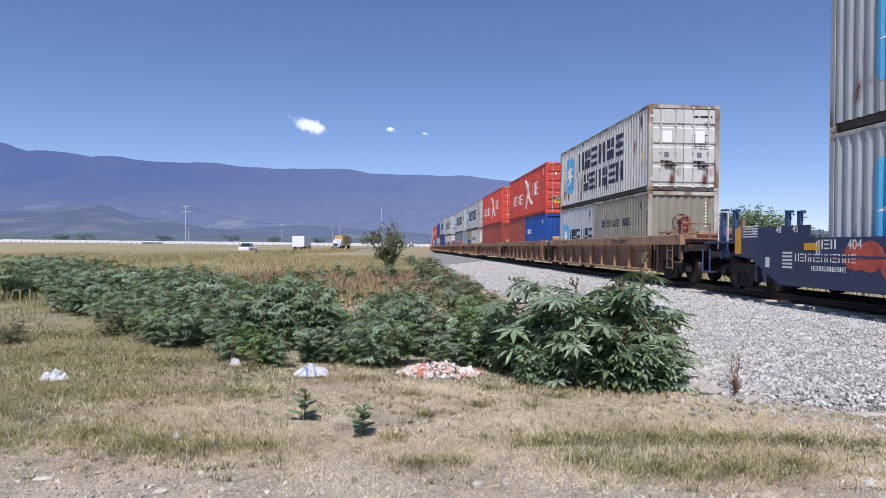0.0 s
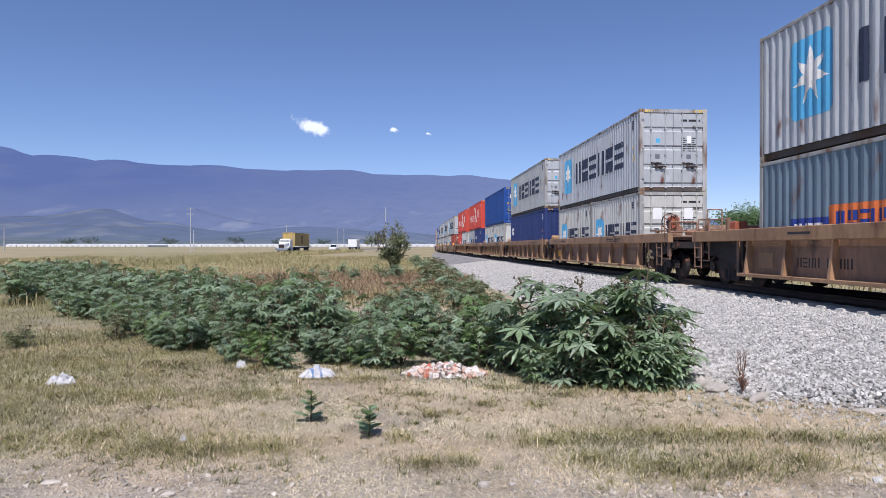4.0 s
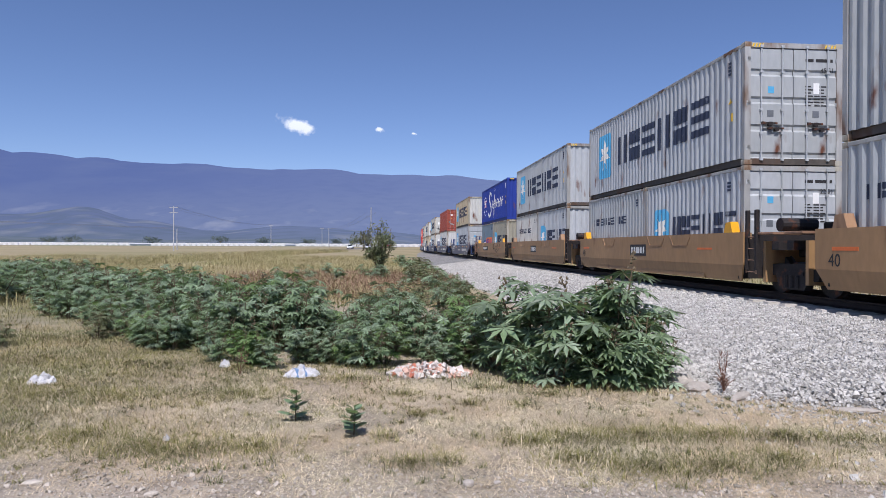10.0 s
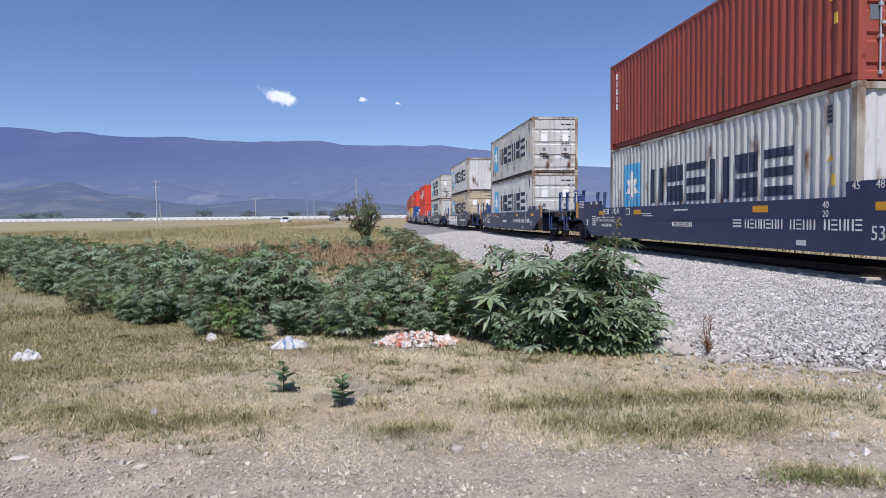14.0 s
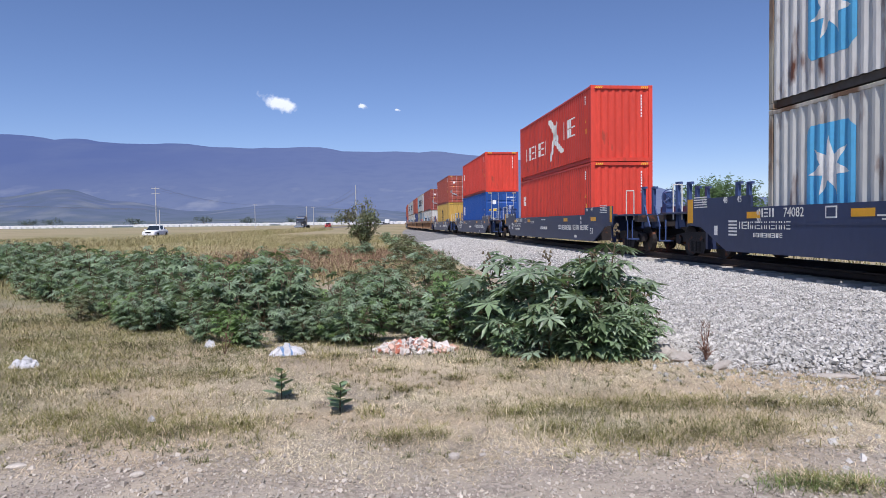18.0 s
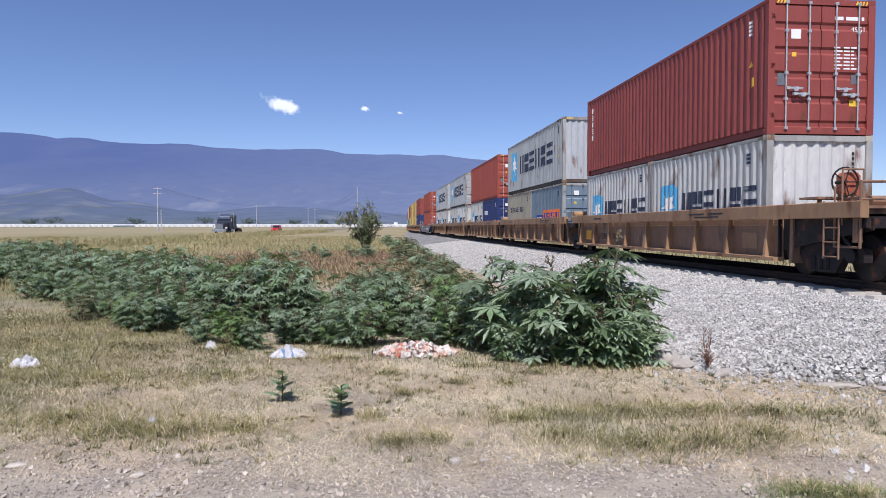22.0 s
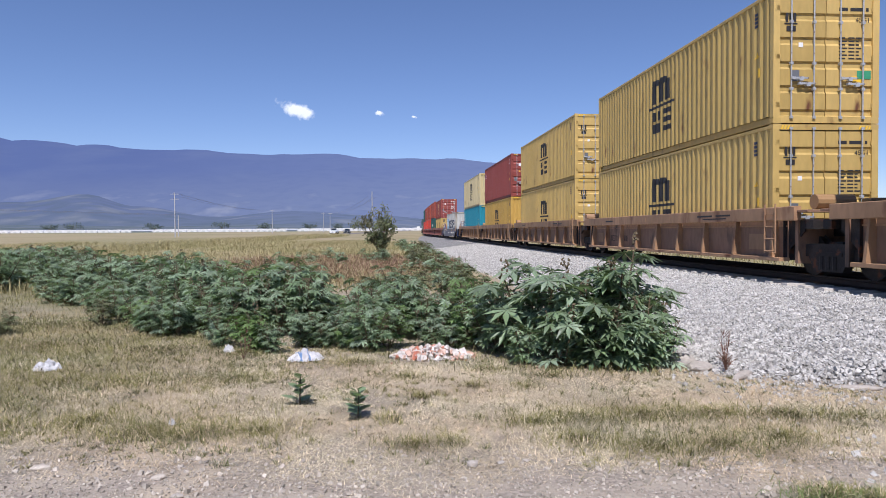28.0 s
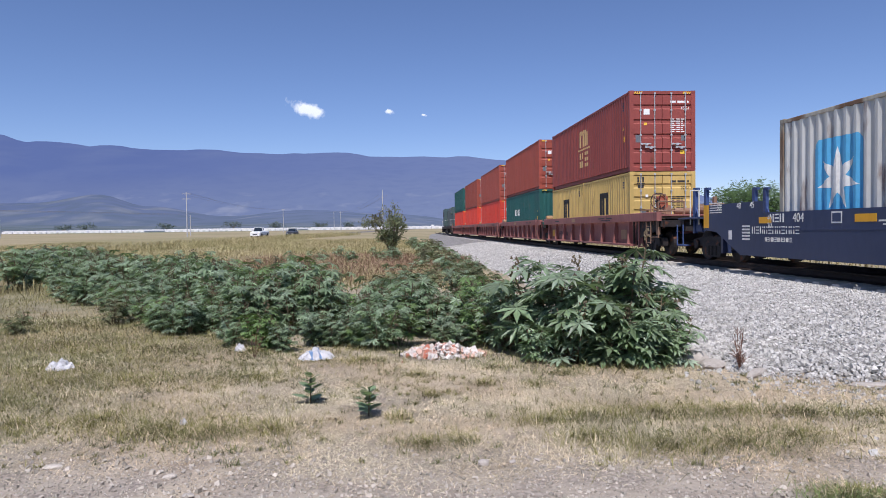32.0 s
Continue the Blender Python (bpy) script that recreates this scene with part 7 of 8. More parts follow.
TUFTS = [(-2.6, 5.35, 0.4, 0.2), (-2.1, 5.3, 0.45, 0.2), (-1.65, 5.35, 0.3, 0.14), (-3.2, 5.6, 0.5, 0.22), (-3.9, 5.5, 0.3, 0.14), (0.6, 5.6, 0.35, 0.12), (1.0, 5.75, 0.45, 0.2), (1.55, 5.85, 0.5, 0.2), (2.15, 5.85, 0.5, 0.18), (2.75, 5.75, 0.45, 0.16), (3.3, 5.7, 0.3, 0.1), (0.9, 5.15, 0.35, 0.16), (1.35, 4.95, 0.45, 0.2), (1.9, 5.0, 0.45, 0.2), (2.4, 5.15, 0.35, 0.16),
         (-0.38, 5.0, 0.25, 0.1), (-0.1, 5.05, 0.16, 0.08), (-0.63, 5.7, 0.1, 0.06), (-0.62, 7.4, 0.17, 0.1), (0.65, 7.0, 0.17, 0.1), (0.99, 7.5, 0.16, 0.1), (0.1, 7.0, 0.14, 0.08), (1.77, 7.75, 0.2, 0.1), (-0.4, 6.5, 0.1, 0.06), (-2.5, 7.3, 0.75, 0.22), (-3.6, 7.2, 0.4, 0.2), (2.2, 4.05, 0.24, 0.1), (2.45, 3.98, 0.2, 0.08),
         (-4.6, 6.2, 0.6, 0.3), (-4.3, 7.2, 0.7, 0.35), (-5.2, 8.0, 0.8, 0.4), (-6.0, 9.6, 1.0, 0.45), (-4.4, 9.2, 0.9, 0.35), (-7.4, 11.6, 1.3, 0.5), (-2.9, 8.8, 0.4, 0.2), (0.25, 7.8, 0.25, 0.1), (-1.3, 8.2, 0.35, 0.12)]
feet = []
for x, y, r, d in TUFTS:
    for _ in range(int(25000 * r * d) + 150):
        a, q = rs.uniform(0, 2 * math.pi), abs(rs.normal(0, 0.75))
        feet.append((x + r * q * math.cos(a), y + 1.6 * d * q * math.sin(a)))
blades("straw_tuft", "dead straw in the tufts of grass", feet[1::3], STRAW, 0.05, 0.16, 0.0019, 1.0, 33)
blades("grass_tuft", "half-green tufts of grass in the straw", feet[::3] + feet[2::3], TUFTGRASS, 0.05, 0.15, 0.0022, 0.95, 3)
blades("green_clump", "small clump of fresh green grass at the dirt's edge", [(2.3 + 0.2 * rt.normal(), 4.02 + 0.07 * rt.normal()) for _ in range(900)], mat("fresh_grass_green", lin(112, 130, 72), 0.7, 0, 0.2, 1.2, 6, 0, None, 0, 3, (1, 1, 1), 0, 0.4), 0.04, 0.11, 0.0024, 0.8, 61)
blades("fresh_grass", "green grass at the foot of the plants", scatter(90000, -14, 2.6, 7.4, 21, lambda x, y: smooth(1.3, 0.0, abs(y - band_front(x) - 0.1)) * (0.25 + smooth(0.35, 0.6, noise.noise((x * 1.1, y * 1.1, 9)) * 0.5 + 0.5))), GREENGRASS, 0.05, 0.2, 0.0035, 0.8, 4)
blades("low_grass", "low olive grass among the straw", scatter(170000, -9, 4.5, 4.9, 11.5, lambda x, y: 0 if gravel_here(x, y) or y > band_front(x) else smooth(0.44, 0.62, noise.noise((x * 0.75, y * 1.3, 12)) * 0.5 + 0.5 + 0.3 * smooth(-1.5, -4, x)) * (0.25 + 0.75 * smooth(0.5, -3.0, x)) * smooth(4.9, 5.6, y)), MEADOW, 0.03, 0.11, 0.0022, 0.95, 12)
blades("meadow_grass", "dry yellow-green meadow grass left of the plants", scatter(120000, -20, -3.4, 7.5, 24, lambda x, y: (0.2 + 0.9 * smooth(0.3, 0.6, noise.noise((x * 0.4, y * 0.4, 4)) * 0.5 + 0.5)) * smooth(-2.6, -5.5, x + 0.35 * (y - 8)) if y < band_front(x) + 1 or y > 22 else 0.1), MEADOW, 0.05, 0.2, 0.004, 0.85, 6)
blades("field_grass", "tall pale dry field grass", scatter(170000, -50, 1.5, 17, 85, lambda x, y: (1 if x < 9.65 - 0.1057 * y - 7.0 else 0) * (1 if abs(x + 35) > 6.5 else 0) * (0.25 + smooth(0.35, 0.6, noise.noise((x * 0.15, y * 0.15, 4)) * 0.5 + 0.5)) * smooth(-60, -30, x + 10)), FIELDGRASS, 0.2, 0.6, 0.010, 0.45, 7)
blades("road_verge_grass", "tall pale dead grass along the road", scatter(34000, -31.6, -24, 12, 150, lambda x, y: 0.5 + 0.5 * smooth(0.35, 0.6, noise.noise((x * 0.3, y * 0.3, 14)) * 0.5 + 0.5)), FIELDGRASS, 0.45, 1.05, 0.014, 0.3, 17)
blades("russet_grass", "russet patch of dead grass", scatter(34000, -13, 0, 20, 44, lambda x, y: smooth(1.15, 0.7, math.hypot((x + 5.5) / 6.5, (y - 30) / 10.5))), RUSSET, 0.2, 0.55, 0.009, 0.4, 8)
blades("far_verge_grass", "dry scrubby grass beyond the railway", scatter(18000, 9, 40, 8, 90, lambda x, y: 1 if x - (9.65 - 0.1057 * y) > 3.8 else 0), MEADOW, 0.25, 0.6, 0.02, 0.35, 9)


# ---- stones ----
def stones(name, label, items, material, seed, category="gravel"):
    """Loose broken stones; items: (x, y, z, size)."""
    rr = np.random.RandomState(seed)
    base = np.array([(-1, -1, -1), (1, -1, -1), (1, 1, -1), (-1, 1, -1), (-1, -1, 1), (1, -1, 1), (1, 1, 1), (-1, 1, 1)], float)
    fs0 = [(3, 2, 1, 0), (4, 5, 6, 7), (0, 1, 5, 4), (1, 2, 6, 5), (2, 3, 7, 6), (3, 0, 4, 7)]
    V, F = [], []
    for i, (x, y, z, s) in enumerate(items):
        p = base * rr.uniform(0.45, 1.0, (8, 3)) * (s * rr.uniform(0.6, 1.25, 3) * (1, 0.8, 0.62))
        q = Euler(rr.uniform(0, 6.3, 3)).to_matrix()
        p = p @ np.array(q) + (x, y, z)
        V += p.tolist()
        F += [tuple(8 * i + k for k in f) for f in fs0]
    return strip_mesh(name, V, F, material, label, category)


def ballast_items(n, s0, s1, d0, d1, lo, hi):
    out = []
    for _ in range(n):
        s, d = rs.uniform(s0, s1), rs.uniform(d0, d1)
        cut = ballast_cut(s, d)
        if cut < 0.12 and rs.rand() > 0.05:
            continue
        p = on_track(s, d)
        out.append((p.x, p.y, shoulder(d) * cut + 0.005, rs.uniform(lo, hi)))
    return out


stones("ballast_stones", "loose pale grey crushed stones", ballast_items(46000, 5, 20, -6.6, -1.3, 0.016, 0.036), STONE, 1)
stones("ballast_stones", "loose pale grey crushed stones further on", ballast_items(26000, 20, 60, -6.6, -1.0, 0.025, 0.05), STONE, 2)
stones("dirt_stones", "small stones on the bare dirt", [(x, y, ground_z(x, y) + 0.004, rs.uniform(0.004, 0.011) * (2.0 if rs.rand() < 0.06 else 1)) for x, y in scatter(20000, -4.5, 4.5, 3.5, 5.6, lambda x, y: smooth(5.4, 4.3, y) * 0.8 + 0.03)], SOIL_STONE, 3)
stones("path_stones", "flat pale stones trodden into the dirt", [(x, y, ground_z(x, y) + 0.004, rs.uniform(0.010, 0.026)) for x, y in scatter(1500, -4.5, 4.5, 3.5, 4.9, lambda x, y: smooth(4.9, 4.3, y) * 0.7 + 0.05)], SOIL_STONE, 13)
stones("verge_stones", "scattered stones at the foot of the ballast", [(x, y, ground_z(x, y) + 0.006, rs.uniform(0.006, 0.02)) for x, y in scatter(4200, 2.2, 7, 5.6, 8.6, lambda x, y: 0.15 + smooth(0.8, 0.1, abs(y - foot_y(x) + 0.3)))], STONE, 4)


def rock(x, y, sx, sy, sz, turn, label, material, name="stone"):
    rr = random.Random(int(x * 1000))
    bm = bmesh.new()
    bmesh.ops.create_icosphere(bm, subdivisions=2, radius=1)
    vs = [(v.co.x * sx * rr.uniform(0.85, 1.1), v.co.y * sy * rr.uniform(0.85, 1.1), v.co.z * sz * rr.uniform(0.85, 1.1)) for v in bm.verts]
    fs = [[v.index for v in f.verts] for f in bm.faces]
    bm.free()
    tagged(part(name, Build().add(vs, fs), material, None, label, pose(x, y, ground_z(x, y) + sz * 0.6, 0, 0, turn)), category="stone")


PALE = mat("pale_stone", lin(176, 168, 158), 0.9, 0, 0.12, 6, 40, 0.4)
rock(0.05, 4.55, 0.045, 0.035, 0.03, 20, "pale rounded stone on the dirt", PALE)
rock(0.25, 4.6, 0.03, 0.025, 0.015, 50, "small flat pale stone", PALE)
rock(2.72, 7.78, 0.2, 0.14, 0.06, 60, "flat grey slab of stone by the ballast", PALE)
rock(3.95, 6.8, 0.24, 0.07, 0.03, -12, "flat grey stone at the ballast's foot", PALE)
rock(-2.9, 4.5, 0.07, 0.04, 0.018, 10, "flat brown stone in the dirt", SOIL_STONE)
rock(-2.0, 4.3, 0.05, 0.03, 0.02, 40, "flat grey stone in the dirt", SOIL_STONE)
rock(-1.75, 4.0, 0.04, 0.03, 0.015, 0, "pale flat stone in the dirt", PALE)
rock(2.6, 8.0, 0.16, 0.14, 0.1, 0, "grey stone beside the castor plant", PALE)
rock(3.02, 7.32, 0.26, 0.06, 0.05, 48, "broken grey concrete slab edge at the ballast's foot", PALE)
rock(4.35, 6.66, 0.1, 0.07, 0.03, 10, "flat grey stone at the ballast's foot", PALE)


# ---- castor plants ----
def palm_leaf(vs, fs, base, out, up, size, rr, lobes=8, broad=0.145):
    """One palmate leaf: broad pointed lobes, joined to half their length, each with a raised fold."""
    out = out.normalized()
    side = out.cross(up).normalized()
    nrm = side.cross(out).normalized()
    cup = rr.uniform(0.0, 0.12)
    for i in range(lobes):
        a = radians(-150 + 300 * i / (lobes - 1)) + rr.uniform(-0.07, 0.07)
        d = out * math.cos(a) + side * math.sin(a)
        e = nrm.cross(d)
        L = size * (0.66 + 0.34 * math.cos(a * 0.6)) * rr.uniform(0.88, 1.1)
        w = L * broad
        droop = -nrm * L * rr.uniform(0.02, 0.24)
        k = len(vs)
        m = base + d * L * 0.5 - nrm * L * cup
        vs += [base, m - e * w + nrm * L * 0.05, m - nrm * L * 0.015, m + e * w + nrm * L * 0.05, base + d * L + droop - nrm * L * cup]
        fs += [(k, k + 1, k + 2), (k, k + 2, k + 3), (k + 1, k + 4, k + 2), (k + 2, k + 4, k + 3)]


def castor(h, spread, leaves, size, seed, n=6, low=0.15, broad=0.15):
    """Branching stems with leaves on long stalks, thickest towards the branch ends, and seed heads on top."""
    rr = random.Random(seed)
    stem = Build()
    vs, fs = [], []
    tops = []
    for i in range(n):
        a = 2 * math.pi * i / n + rr.uniform(-0.5, 0.5)
        far = spread * rr.uniform(0.15, 0.8)
        q = Vector((math.cos(a) * far, math.sin(a) * far, h * rr.uniform(0.55, 0.98) * (1 - 0.25 * far / spread)))
        knee = Vector((q.x * 0.45, q.y * 0.45, q.z * 0.35))
        stem.tube((0.05 * math.cos(a), 0.05 * math.sin(a), 0), knee, 0.02, 6, 0.014).tube(knee, q, 0.014, 6, 0.008)
        tops.append((knee, q))
    for i in range(leaves):
        p, q = tops[rr.randrange(n)]
        u = rr.uniform(low, 1.0) ** 0.7 if i % 4 else rr.uniform(0.04, 0.3)
        o = p.lerp(q, u * 1.35 - 0.35) if u > 0.26 else p * (u / 0.26)
        a = rr.uniform(0, 2 * math.pi)
        reach = rr.uniform(0.1, 0.3) * (1.3 - 0.5 * u) * (spread / 0.6)
        tip = o + Vector((math.cos(a) * reach, math.sin(a) * reach, reach * rr.uniform(0.0, 0.7)))
        tip.z = max(tip.z, 0.06)
        stem.tube(o, tip, 0.005, 3, 0.003)
        lean = rr.uniform(0.0, 0.75)
        up = Vector((math.cos(a) * lean + rr.gauss(0, 0.25), math.sin(a) * lean + rr.gauss(0, 0.25), 0.8)).normalized()
        palm_leaf(vs, fs, tip, Vector((math.cos(a), math.sin(a), -0.7 * lean)), up, size * rr.uniform(0.55, 1.15), rr, 8, broad)
    for i in range(0, n, 3):
        p, q = tops[i]
        for _ in range(12):
            c = q + Vector((rr.gauss(0, 0.03), rr.gauss(0, 0.03), rr.uniform(0, 0.2)))
            stem.tube(c, c + Vector((rr.gauss(0, 0.01), rr.gauss(0, 0.01), 0.03)), 0.016, 5, 0.006)
    lv = Build().add(vs, fs)
    return stem.mesh("stems"), lv.mesh("leaves")


KINDS = [castor(1.2, 0.62, 125, 0.18, 1), castor(1.3, 0.7, 130, 0.19, 2), castor(1.1, 0.65, 125, 0.17, 3), castor(1.25, 0.6, 125, 0.18, 4), castor(0.95, 0.6, 115, 0.165, 5)]
LIGHT = [castor(1.2, 0.65, 70, 0.2, 21), castor(1.05, 0.65, 70, 0.19, 22)]
BIG = [castor(1.5, 0.46, 84, 0.255, 11, 5, 0.3, 0.15), castor(1.15, 0.62, 108, 0.255, 12, 7, 0.15, 0.145), castor(0.95, 0.55, 86, 0.245, 13, 6, 0.15, 0.145)]


def plant(x, y, kind, scale, turn, leaf=LEAF, label="dark green castor oil plant with star-shaped leaves", group="belt of castor plants", z=None):
    root = thing("castor_plant", label, "plant", pose(x, y, ground_z(x, y) if z is None else z, 0, 0, turn) @ Matrix.Scale(scale, 4), group)
    part("stem", kind[0], STALK, root, "brown stem with side shoots and seed heads")
    part("foliage", kind[1], leaf, root)
    return root


rp = random.Random(9)
for x, y, k, s, t in ((1.9, 8.45, 0, 1.08, 10), (2.18, 8.2, 1, 0.8, 80), (0.95, 8.7, 1, 1.2, 200), (1.65, 8.0, 2, 0.95, 140), (1.2, 8.05, 2, 0.85, 300), (2.34, 7.95, 2, 0.6, 20), (1.5, 8.7, 1, 0.95, 120), (0.78, 8.15, 2, 0.55, 60), (2.0, 7.82, 2, 0.68, 200), (2.1, 8.75, 1, 1.0, 250)):
    plant(x, y, BIG[k], s, t, LEAF, "large castor oil plant with broad star-shaped leaves", "large castor bush by the ballast")
for i in range(150):
    x = rp.uniform(-13.5, 0.9)
    depth = rp.uniform(0.3, 4.4 if x < -3 else 3.0)
    y = band_front(x) + depth
    if x < -7.5 and rp.random() < 0.15:
        continue
    s = rp.uniform(0.75, 1.08) * (0.78 if x > -2.5 else 1.0) * (0.6 + 0.4 * smooth(0.3, 1.2, depth))
    lf = LEAF_BRIGHT if rp.random() < 0.08 else LEAF
    plant(x, y, KINDS[i % 5], s, rp.uniform(0, 360), lf, "bright green castor oil plant" if lf is LEAF_BRIGHT else "dark green castor oil plant with star-shaped leaves")
for i in range(60):
    s_ = 15 + 55 * (i / 60) ** 1.3
    p = on_track(s_, -6.6 - rp.uniform(0, 2.2) - (1.4 * smooth(22, 14, s_)))
    plant(p.x, p.y, LIGHT[i % 2] if s_ > 24 else KINDS[i % 5], rp.uniform(0.5, 0.85), rp.uniform(0, 360), LEAF_DULL if rp.random() < 0.5 else LEAF, "castor oil plant along the foot of the ballast", "castor plants beside the ballast")
for i in range(16):
    plant(rp.uniform(-9, -3.2), rp.uniform(29, 36), LIGHT[i % 2], rp.uniform(0.45, 0.7), rp.uniform(0, 360), LEAF, "low castor plant in the russet grass", "far castor plants")
for i in range(26):
    plant(rp.uniform(-26, -12), rp.uniform(20, 27), LIGHT[i % 2], rp.uniform(0.6, 1.0), rp.uniform(0, 360), LEAF, "castor oil plant at the field's edge", "belt of castor plants")
for i in range(16):
    x = rp.uniform(-17.5, -12.3)
    plant(x, -1.33 * x + rp.uniform(1.2, 5.0), KINDS[i % 5], rp.uniform(0.85, 1.15), rp.uniform(0, 360))
for i in range(44):
    x = rp.uniform(-9.5, -1.0)
    near_ = rp.uniform(0.1, 0.95) if x < -2.4 else rp.uniform(0.0, 0.3)
    plant(x, band_front(x) - near_ + 0.35, KINDS[i % 5], rp.uniform(0.38, 0.62), rp.uniform(0, 360), LEAF_BRIGHT if rp.random() < 0.12 else LEAF, "low young castor plant at the front of the belt")
plant(-6.2, 11.5, KINDS[4], 0.55, 20, LEAF_DULL, "lone small castor plant in the meadow", "lone plants")
plant(-7.3, 10.6, KINDS[2], 0.4, 100, LEAF_DULL, "lone small castor plant in the meadow", "lone plants")


def sprig(x, y, h, seed):
    rr = random.Random(seed)
    root = thing("seedling", "small leafy green seedling in the straw", "plant", pose(x, y, ground_z(x, y)), "seedlings")
    part("stem", Build().tube((0, 0, 0), (0.01, 0, h), 0.008, 6, 0.004), STALK, root)
    for i in range(13):
        a = i * 2.4 + seed
        z = h * (0.12 + 0.85 * i / 12)
        L = 0.15 * (1.15 - 0.5 * i / 12) * rr.uniform(0.85, 1.15)
        d = Vector((math.cos(a), math.sin(a), 0.35 + 0.4 * i / 10)).normalized()
        e = Vector((-math.sin(a), math.cos(a), 0))
        o = Vector((0, 0, z))
        vs = [o, o + d * L * 0.35 - e * L * 0.34, o + d * L * 0.4 + Vector((0, 0, -0.008)), o + d * L * 0.35 + e * L * 0.34, o + d * L * 0.75 - e * L * 0.27 + Vector((0, 0, -0.01)), o + d * L * 0.75 + e * L * 0.27 + Vector((0, 0, -0.01)), o + d * L + Vector((0, 0, -0.02))]
        part("leaf", Build().add(vs, [(0, 1, 2), (0, 2, 3), (1, 4, 2), (2, 5, 3), (2, 4, 6), (2, 6, 5)]), LEAF_DULL if i % 3 == 2 else LEAF, root)


sprig(-1.52, 6.2, 0.27, 1)
sprig(-0.91, 5.75, 0.25, 2)


def dry_weed(x, y, h, n, label, seed, z=None):
    rr = random.Random(seed)
    root = thing("dry_weed", label, "plant", pose(x, y, ground_z(x, y) if z is None else z))
    for i in range(n):
        a, t = rr.uniform(0, 6.3), rr.uniform(0.05, 0.4)
        q = Vector((math.cos(a) * t * h, math.sin(a) * t * h, h * rr.uniform(0.6, 1)))
        b = Build().tube((0, 0, 0), q, 0.005, 5, 0.0025)
        for j in range(4):
            u = rr.uniform(0.4, 1)
            o = q * u
            b.tube(o, o + Vector((rr.uniform(-0.08, 0.08), rr.uniform(-0.08, 0.08), rr.uniform(0, 0.1))), 0.004, 4, 0.002)
        part("twig", b, TWIG, root)


dry_weed(3.0, 7.75, 0.42, 6, "dry red-brown weed stalks on the ballast", 1, 0.03)
dry_weed(2.95, 7.6, 0.16, 14, "dry red-brown weed tuft on the ballast", 2, 0.02)
dry_weed(-2.75, 8.4, 0.35, 4, "dry brown weed stalks beside litter", 3)

# ---- litter ----
SHEET = mat("crumpled_white_plastic", lin(204, 203, 204), 0.5, 0, 0.08, 8, 40, 0.1)
BLUE_PRINT = mat("blue_print", lin(120, 150, 190), 0.5, 0, 0.08, 8, 40, 0.1)
PINK = mat("pinkish_rubble", lin(206, 172, 156), 0.9, 0, 0.2, 5, 40, 0.4, lin(198, 120, 96), 0.4, 6, (1, 1, 1), 0, 0.2)
PLASTER = mat("white_plaster_lump", lin(212, 204, 198), 0.9, 0, 0.1, 6, 40, 0.4, None, 0, 3, (1, 1, 1), 0, 0.12)


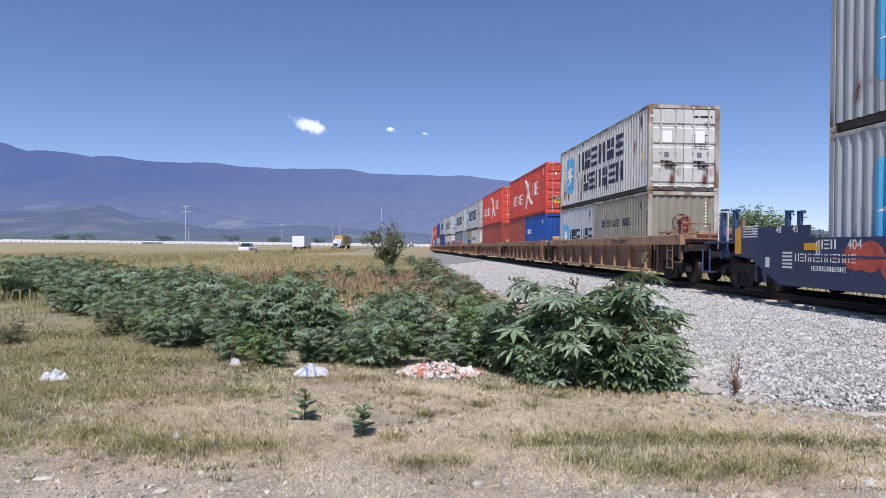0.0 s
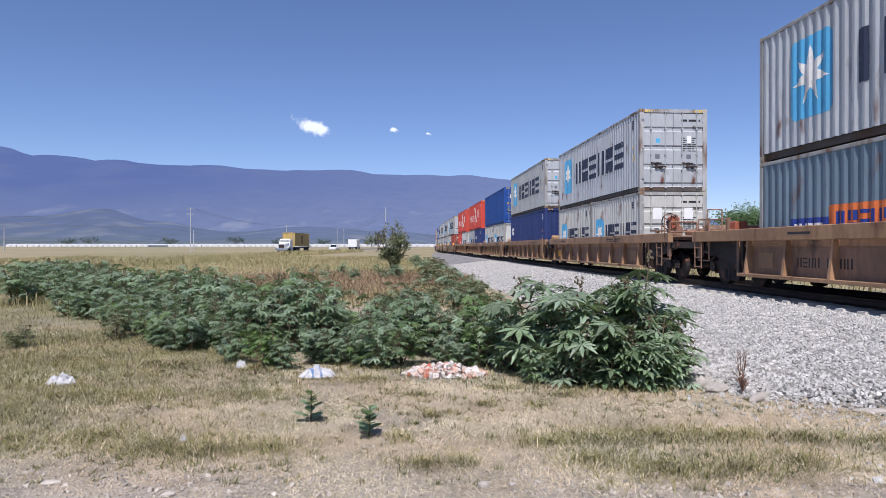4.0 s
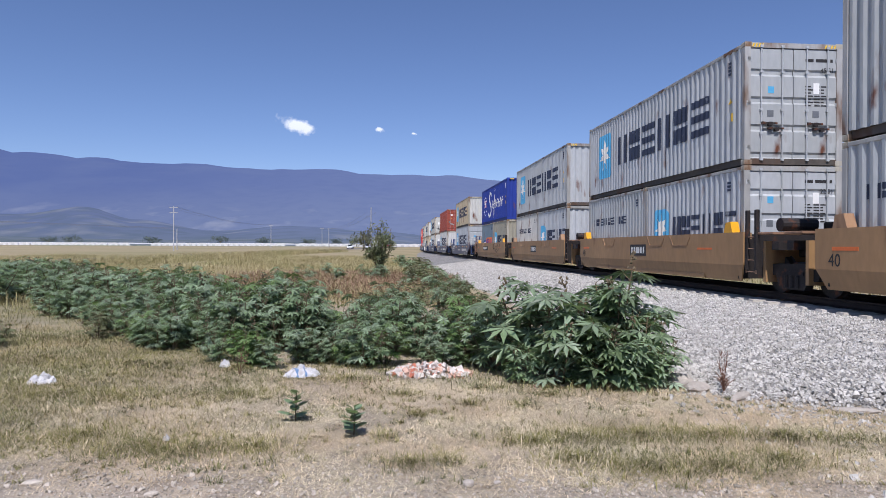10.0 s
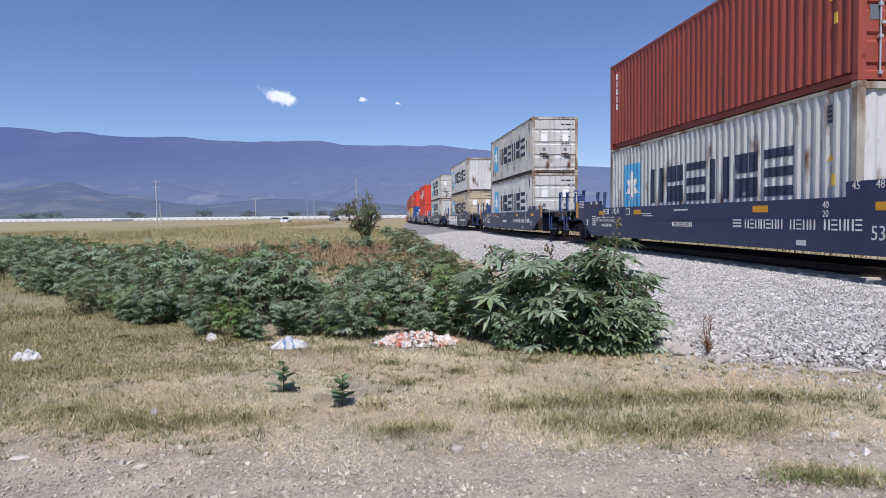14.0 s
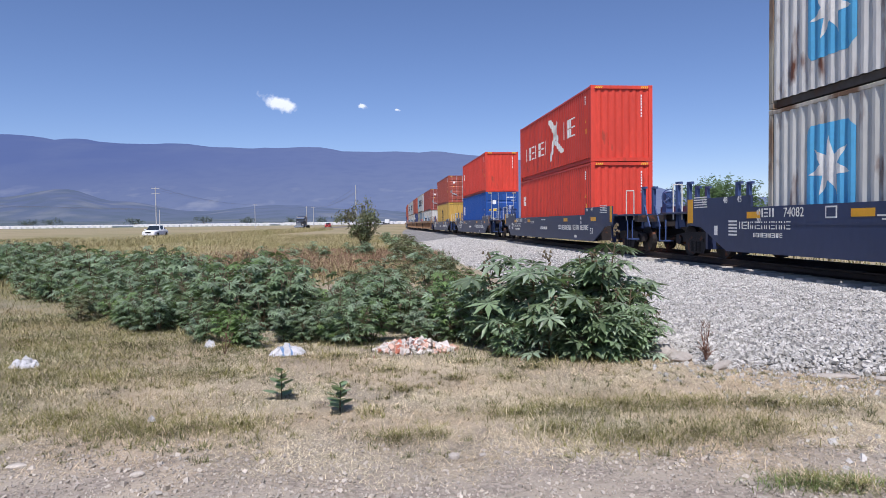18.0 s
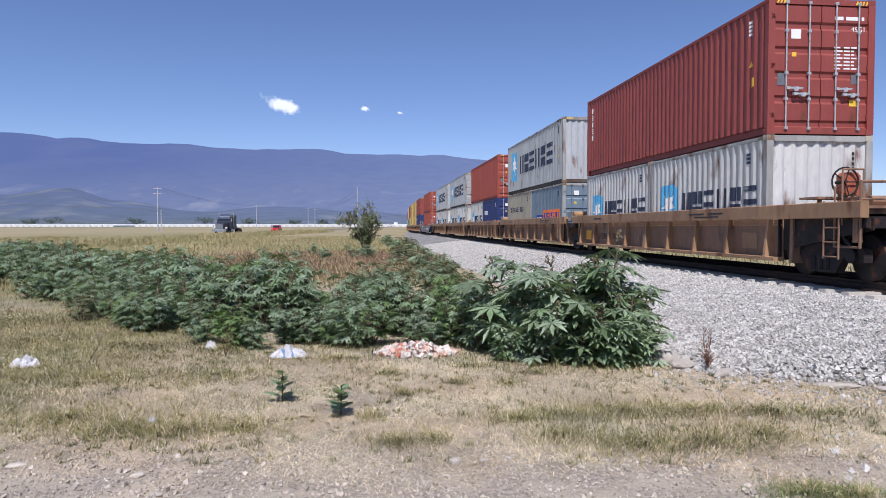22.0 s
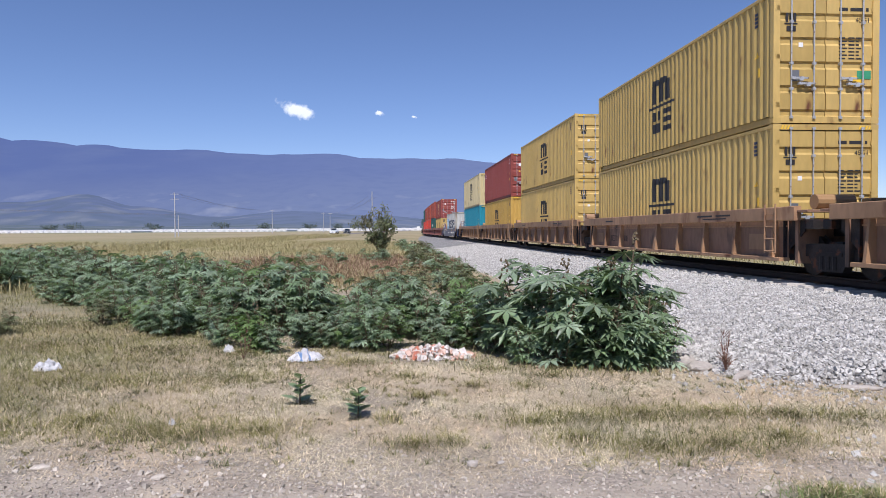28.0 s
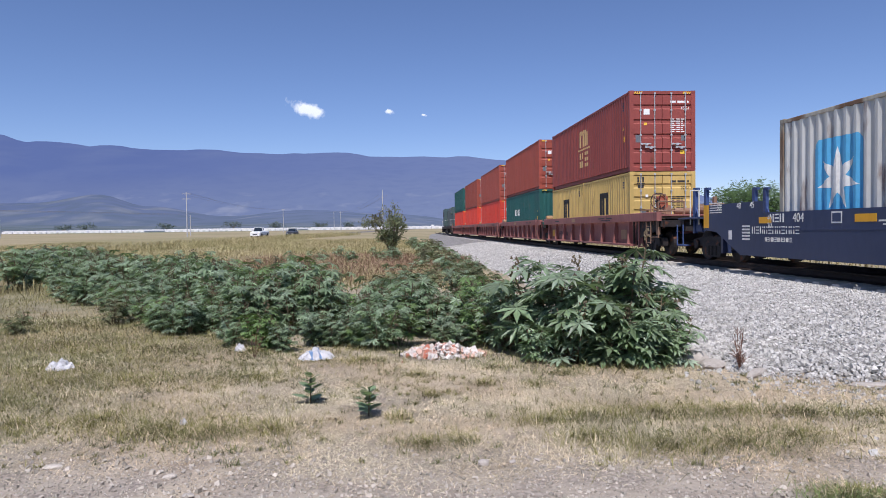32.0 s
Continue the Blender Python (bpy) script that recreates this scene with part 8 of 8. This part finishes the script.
def bag(x, y, w, d, h, seed, label, turn=0, stripes=False):
    rr = random.Random(seed)
    n = 16
    vs = []
    for j in range(n):
        for i in range(n):
            u, v = i / (n - 1) * 2 - 1, j / (n - 1) * 2 - 1
            r = math.hypot(u, v)
            sq = max(abs(u), abs(v)) / r if r > 1e-6 else 1
            fold = noise.fractal((u * 2.2 + seed, v * 2.2, seed * 1.7), 0.8, 2.1, 4)
            pull = 0.72 + 0.3 * noise.noise((u * 1.3, v * 1.3 + seed, 4.0))
            k = max(0, 1 - (r * sq) ** 2)
            vs.append((u * sq * w / 2 * (1 + 0.5 * (pull - 0.72)) + 0.10 * w * rr.uniform(-0.4, 0.4), v * sq * d / 2 * (1 + 0.5 * (pull - 0.72)) + 0.10 * d * rr.uniform(-0.4, 0.4), max(0.0, h * (0.75 * k + 0.55 * fold * (0.3 + k)))))
    fs = [(j * n + i, j * n + i + 1, (j + 1) * n + i + 1, (j + 1) * n + i) for j in range(n - 1) for i in range(n - 1)]
    root = thing("plastic_bag", label, "litter", pose(x, y, ground_z(x, y) + 0.01, 0, 0, turn))
    part("sheet", Build().add(vs, fs), SHEET, root)
    if stripes:
        for k in (4, 8):
            sv = [(vs[j * n + i][0], vs[j * n + i][1], vs[j * n + i][2] + 0.006) for j in range(n) for i in (k, k + 1)]
            part("stripe", Build().add(sv, [(2 * j, 2 * j + 1, 2 * j + 3, 2 * j + 2) for j in range(n - 1)]), BLUE_PRINT, root, "pale blue printed stripe")


bag(-1.95, 8.35, 0.46, 0.32, 0.13, 3, "crumpled white sack with pale blue stripes", 20, True)
bag(-4.85, 7.75, 0.32, 0.26, 0.13, 4, "crumpled white plastic bag on the grass", 0)
bag(-2.42, 5.5, 0.07, 0.06, 0.05, 6, "small clear plastic scrap in the grass", 30)
bag(-3.1, 8.9, 0.16, 0.12, 0.1, 7, "small bluish plastic scrap under the plants", 10)
bag(-5.0, 6.0, 0.07, 0.05, 0.03, 8, "small white paper scrap", 10)
items = []
for _ in range(300):
    a, q = rs.uniform(0, 6.28), rs.uniform(0, 1) ** 0.6
    items.append((-0.38 + 0.52 * q * math.cos(a), 8.55 + 0.28 * q * math.sin(a), 0.015 + 0.17 * (1 - q) * rs.uniform(0.3, 1), rs.uniform(0.015, 0.05) * (1.5 if rs.rand() < 0.12 else 1)))
stones("rubble_heap", "heap of white plaster and pink brick rubble", items[:190], PLASTER, 8, "rubble")
stones("rubble_heap", "pink brick fragments in the rubble heap", items[190:], PINK, 9, "rubble")
stones("brick_scraps", "scattered pink brick scraps in the straw", [(x, y, 0.02, rs.uniform(0.008, 0.02)) for x, y in scatter(22, -1.3, 1.6, 7.6, 8.4, lambda x, y: 0.6)], PINK, 10, "rubble")


# ---- everything that moves ----
def motions():
    for ob, start, along, z in ROLLING:
        rows = []
        for t in range(33):
            s = start - gone(t) + along
            rows.append((t, track_pose(s, RAIL_TOP + z)))
        walk(ob, rows)
    for ob, lane, turn, keys in DRIVES:
        rows = []
        for t, y in keys:
            x = ROAD_X + lane
            y *= x / ROAD_X
            rows.append((t, pose(x, y, road_z(y) + 0.012, 0, 0, turn)))
        walk(ob, rows)


motions()
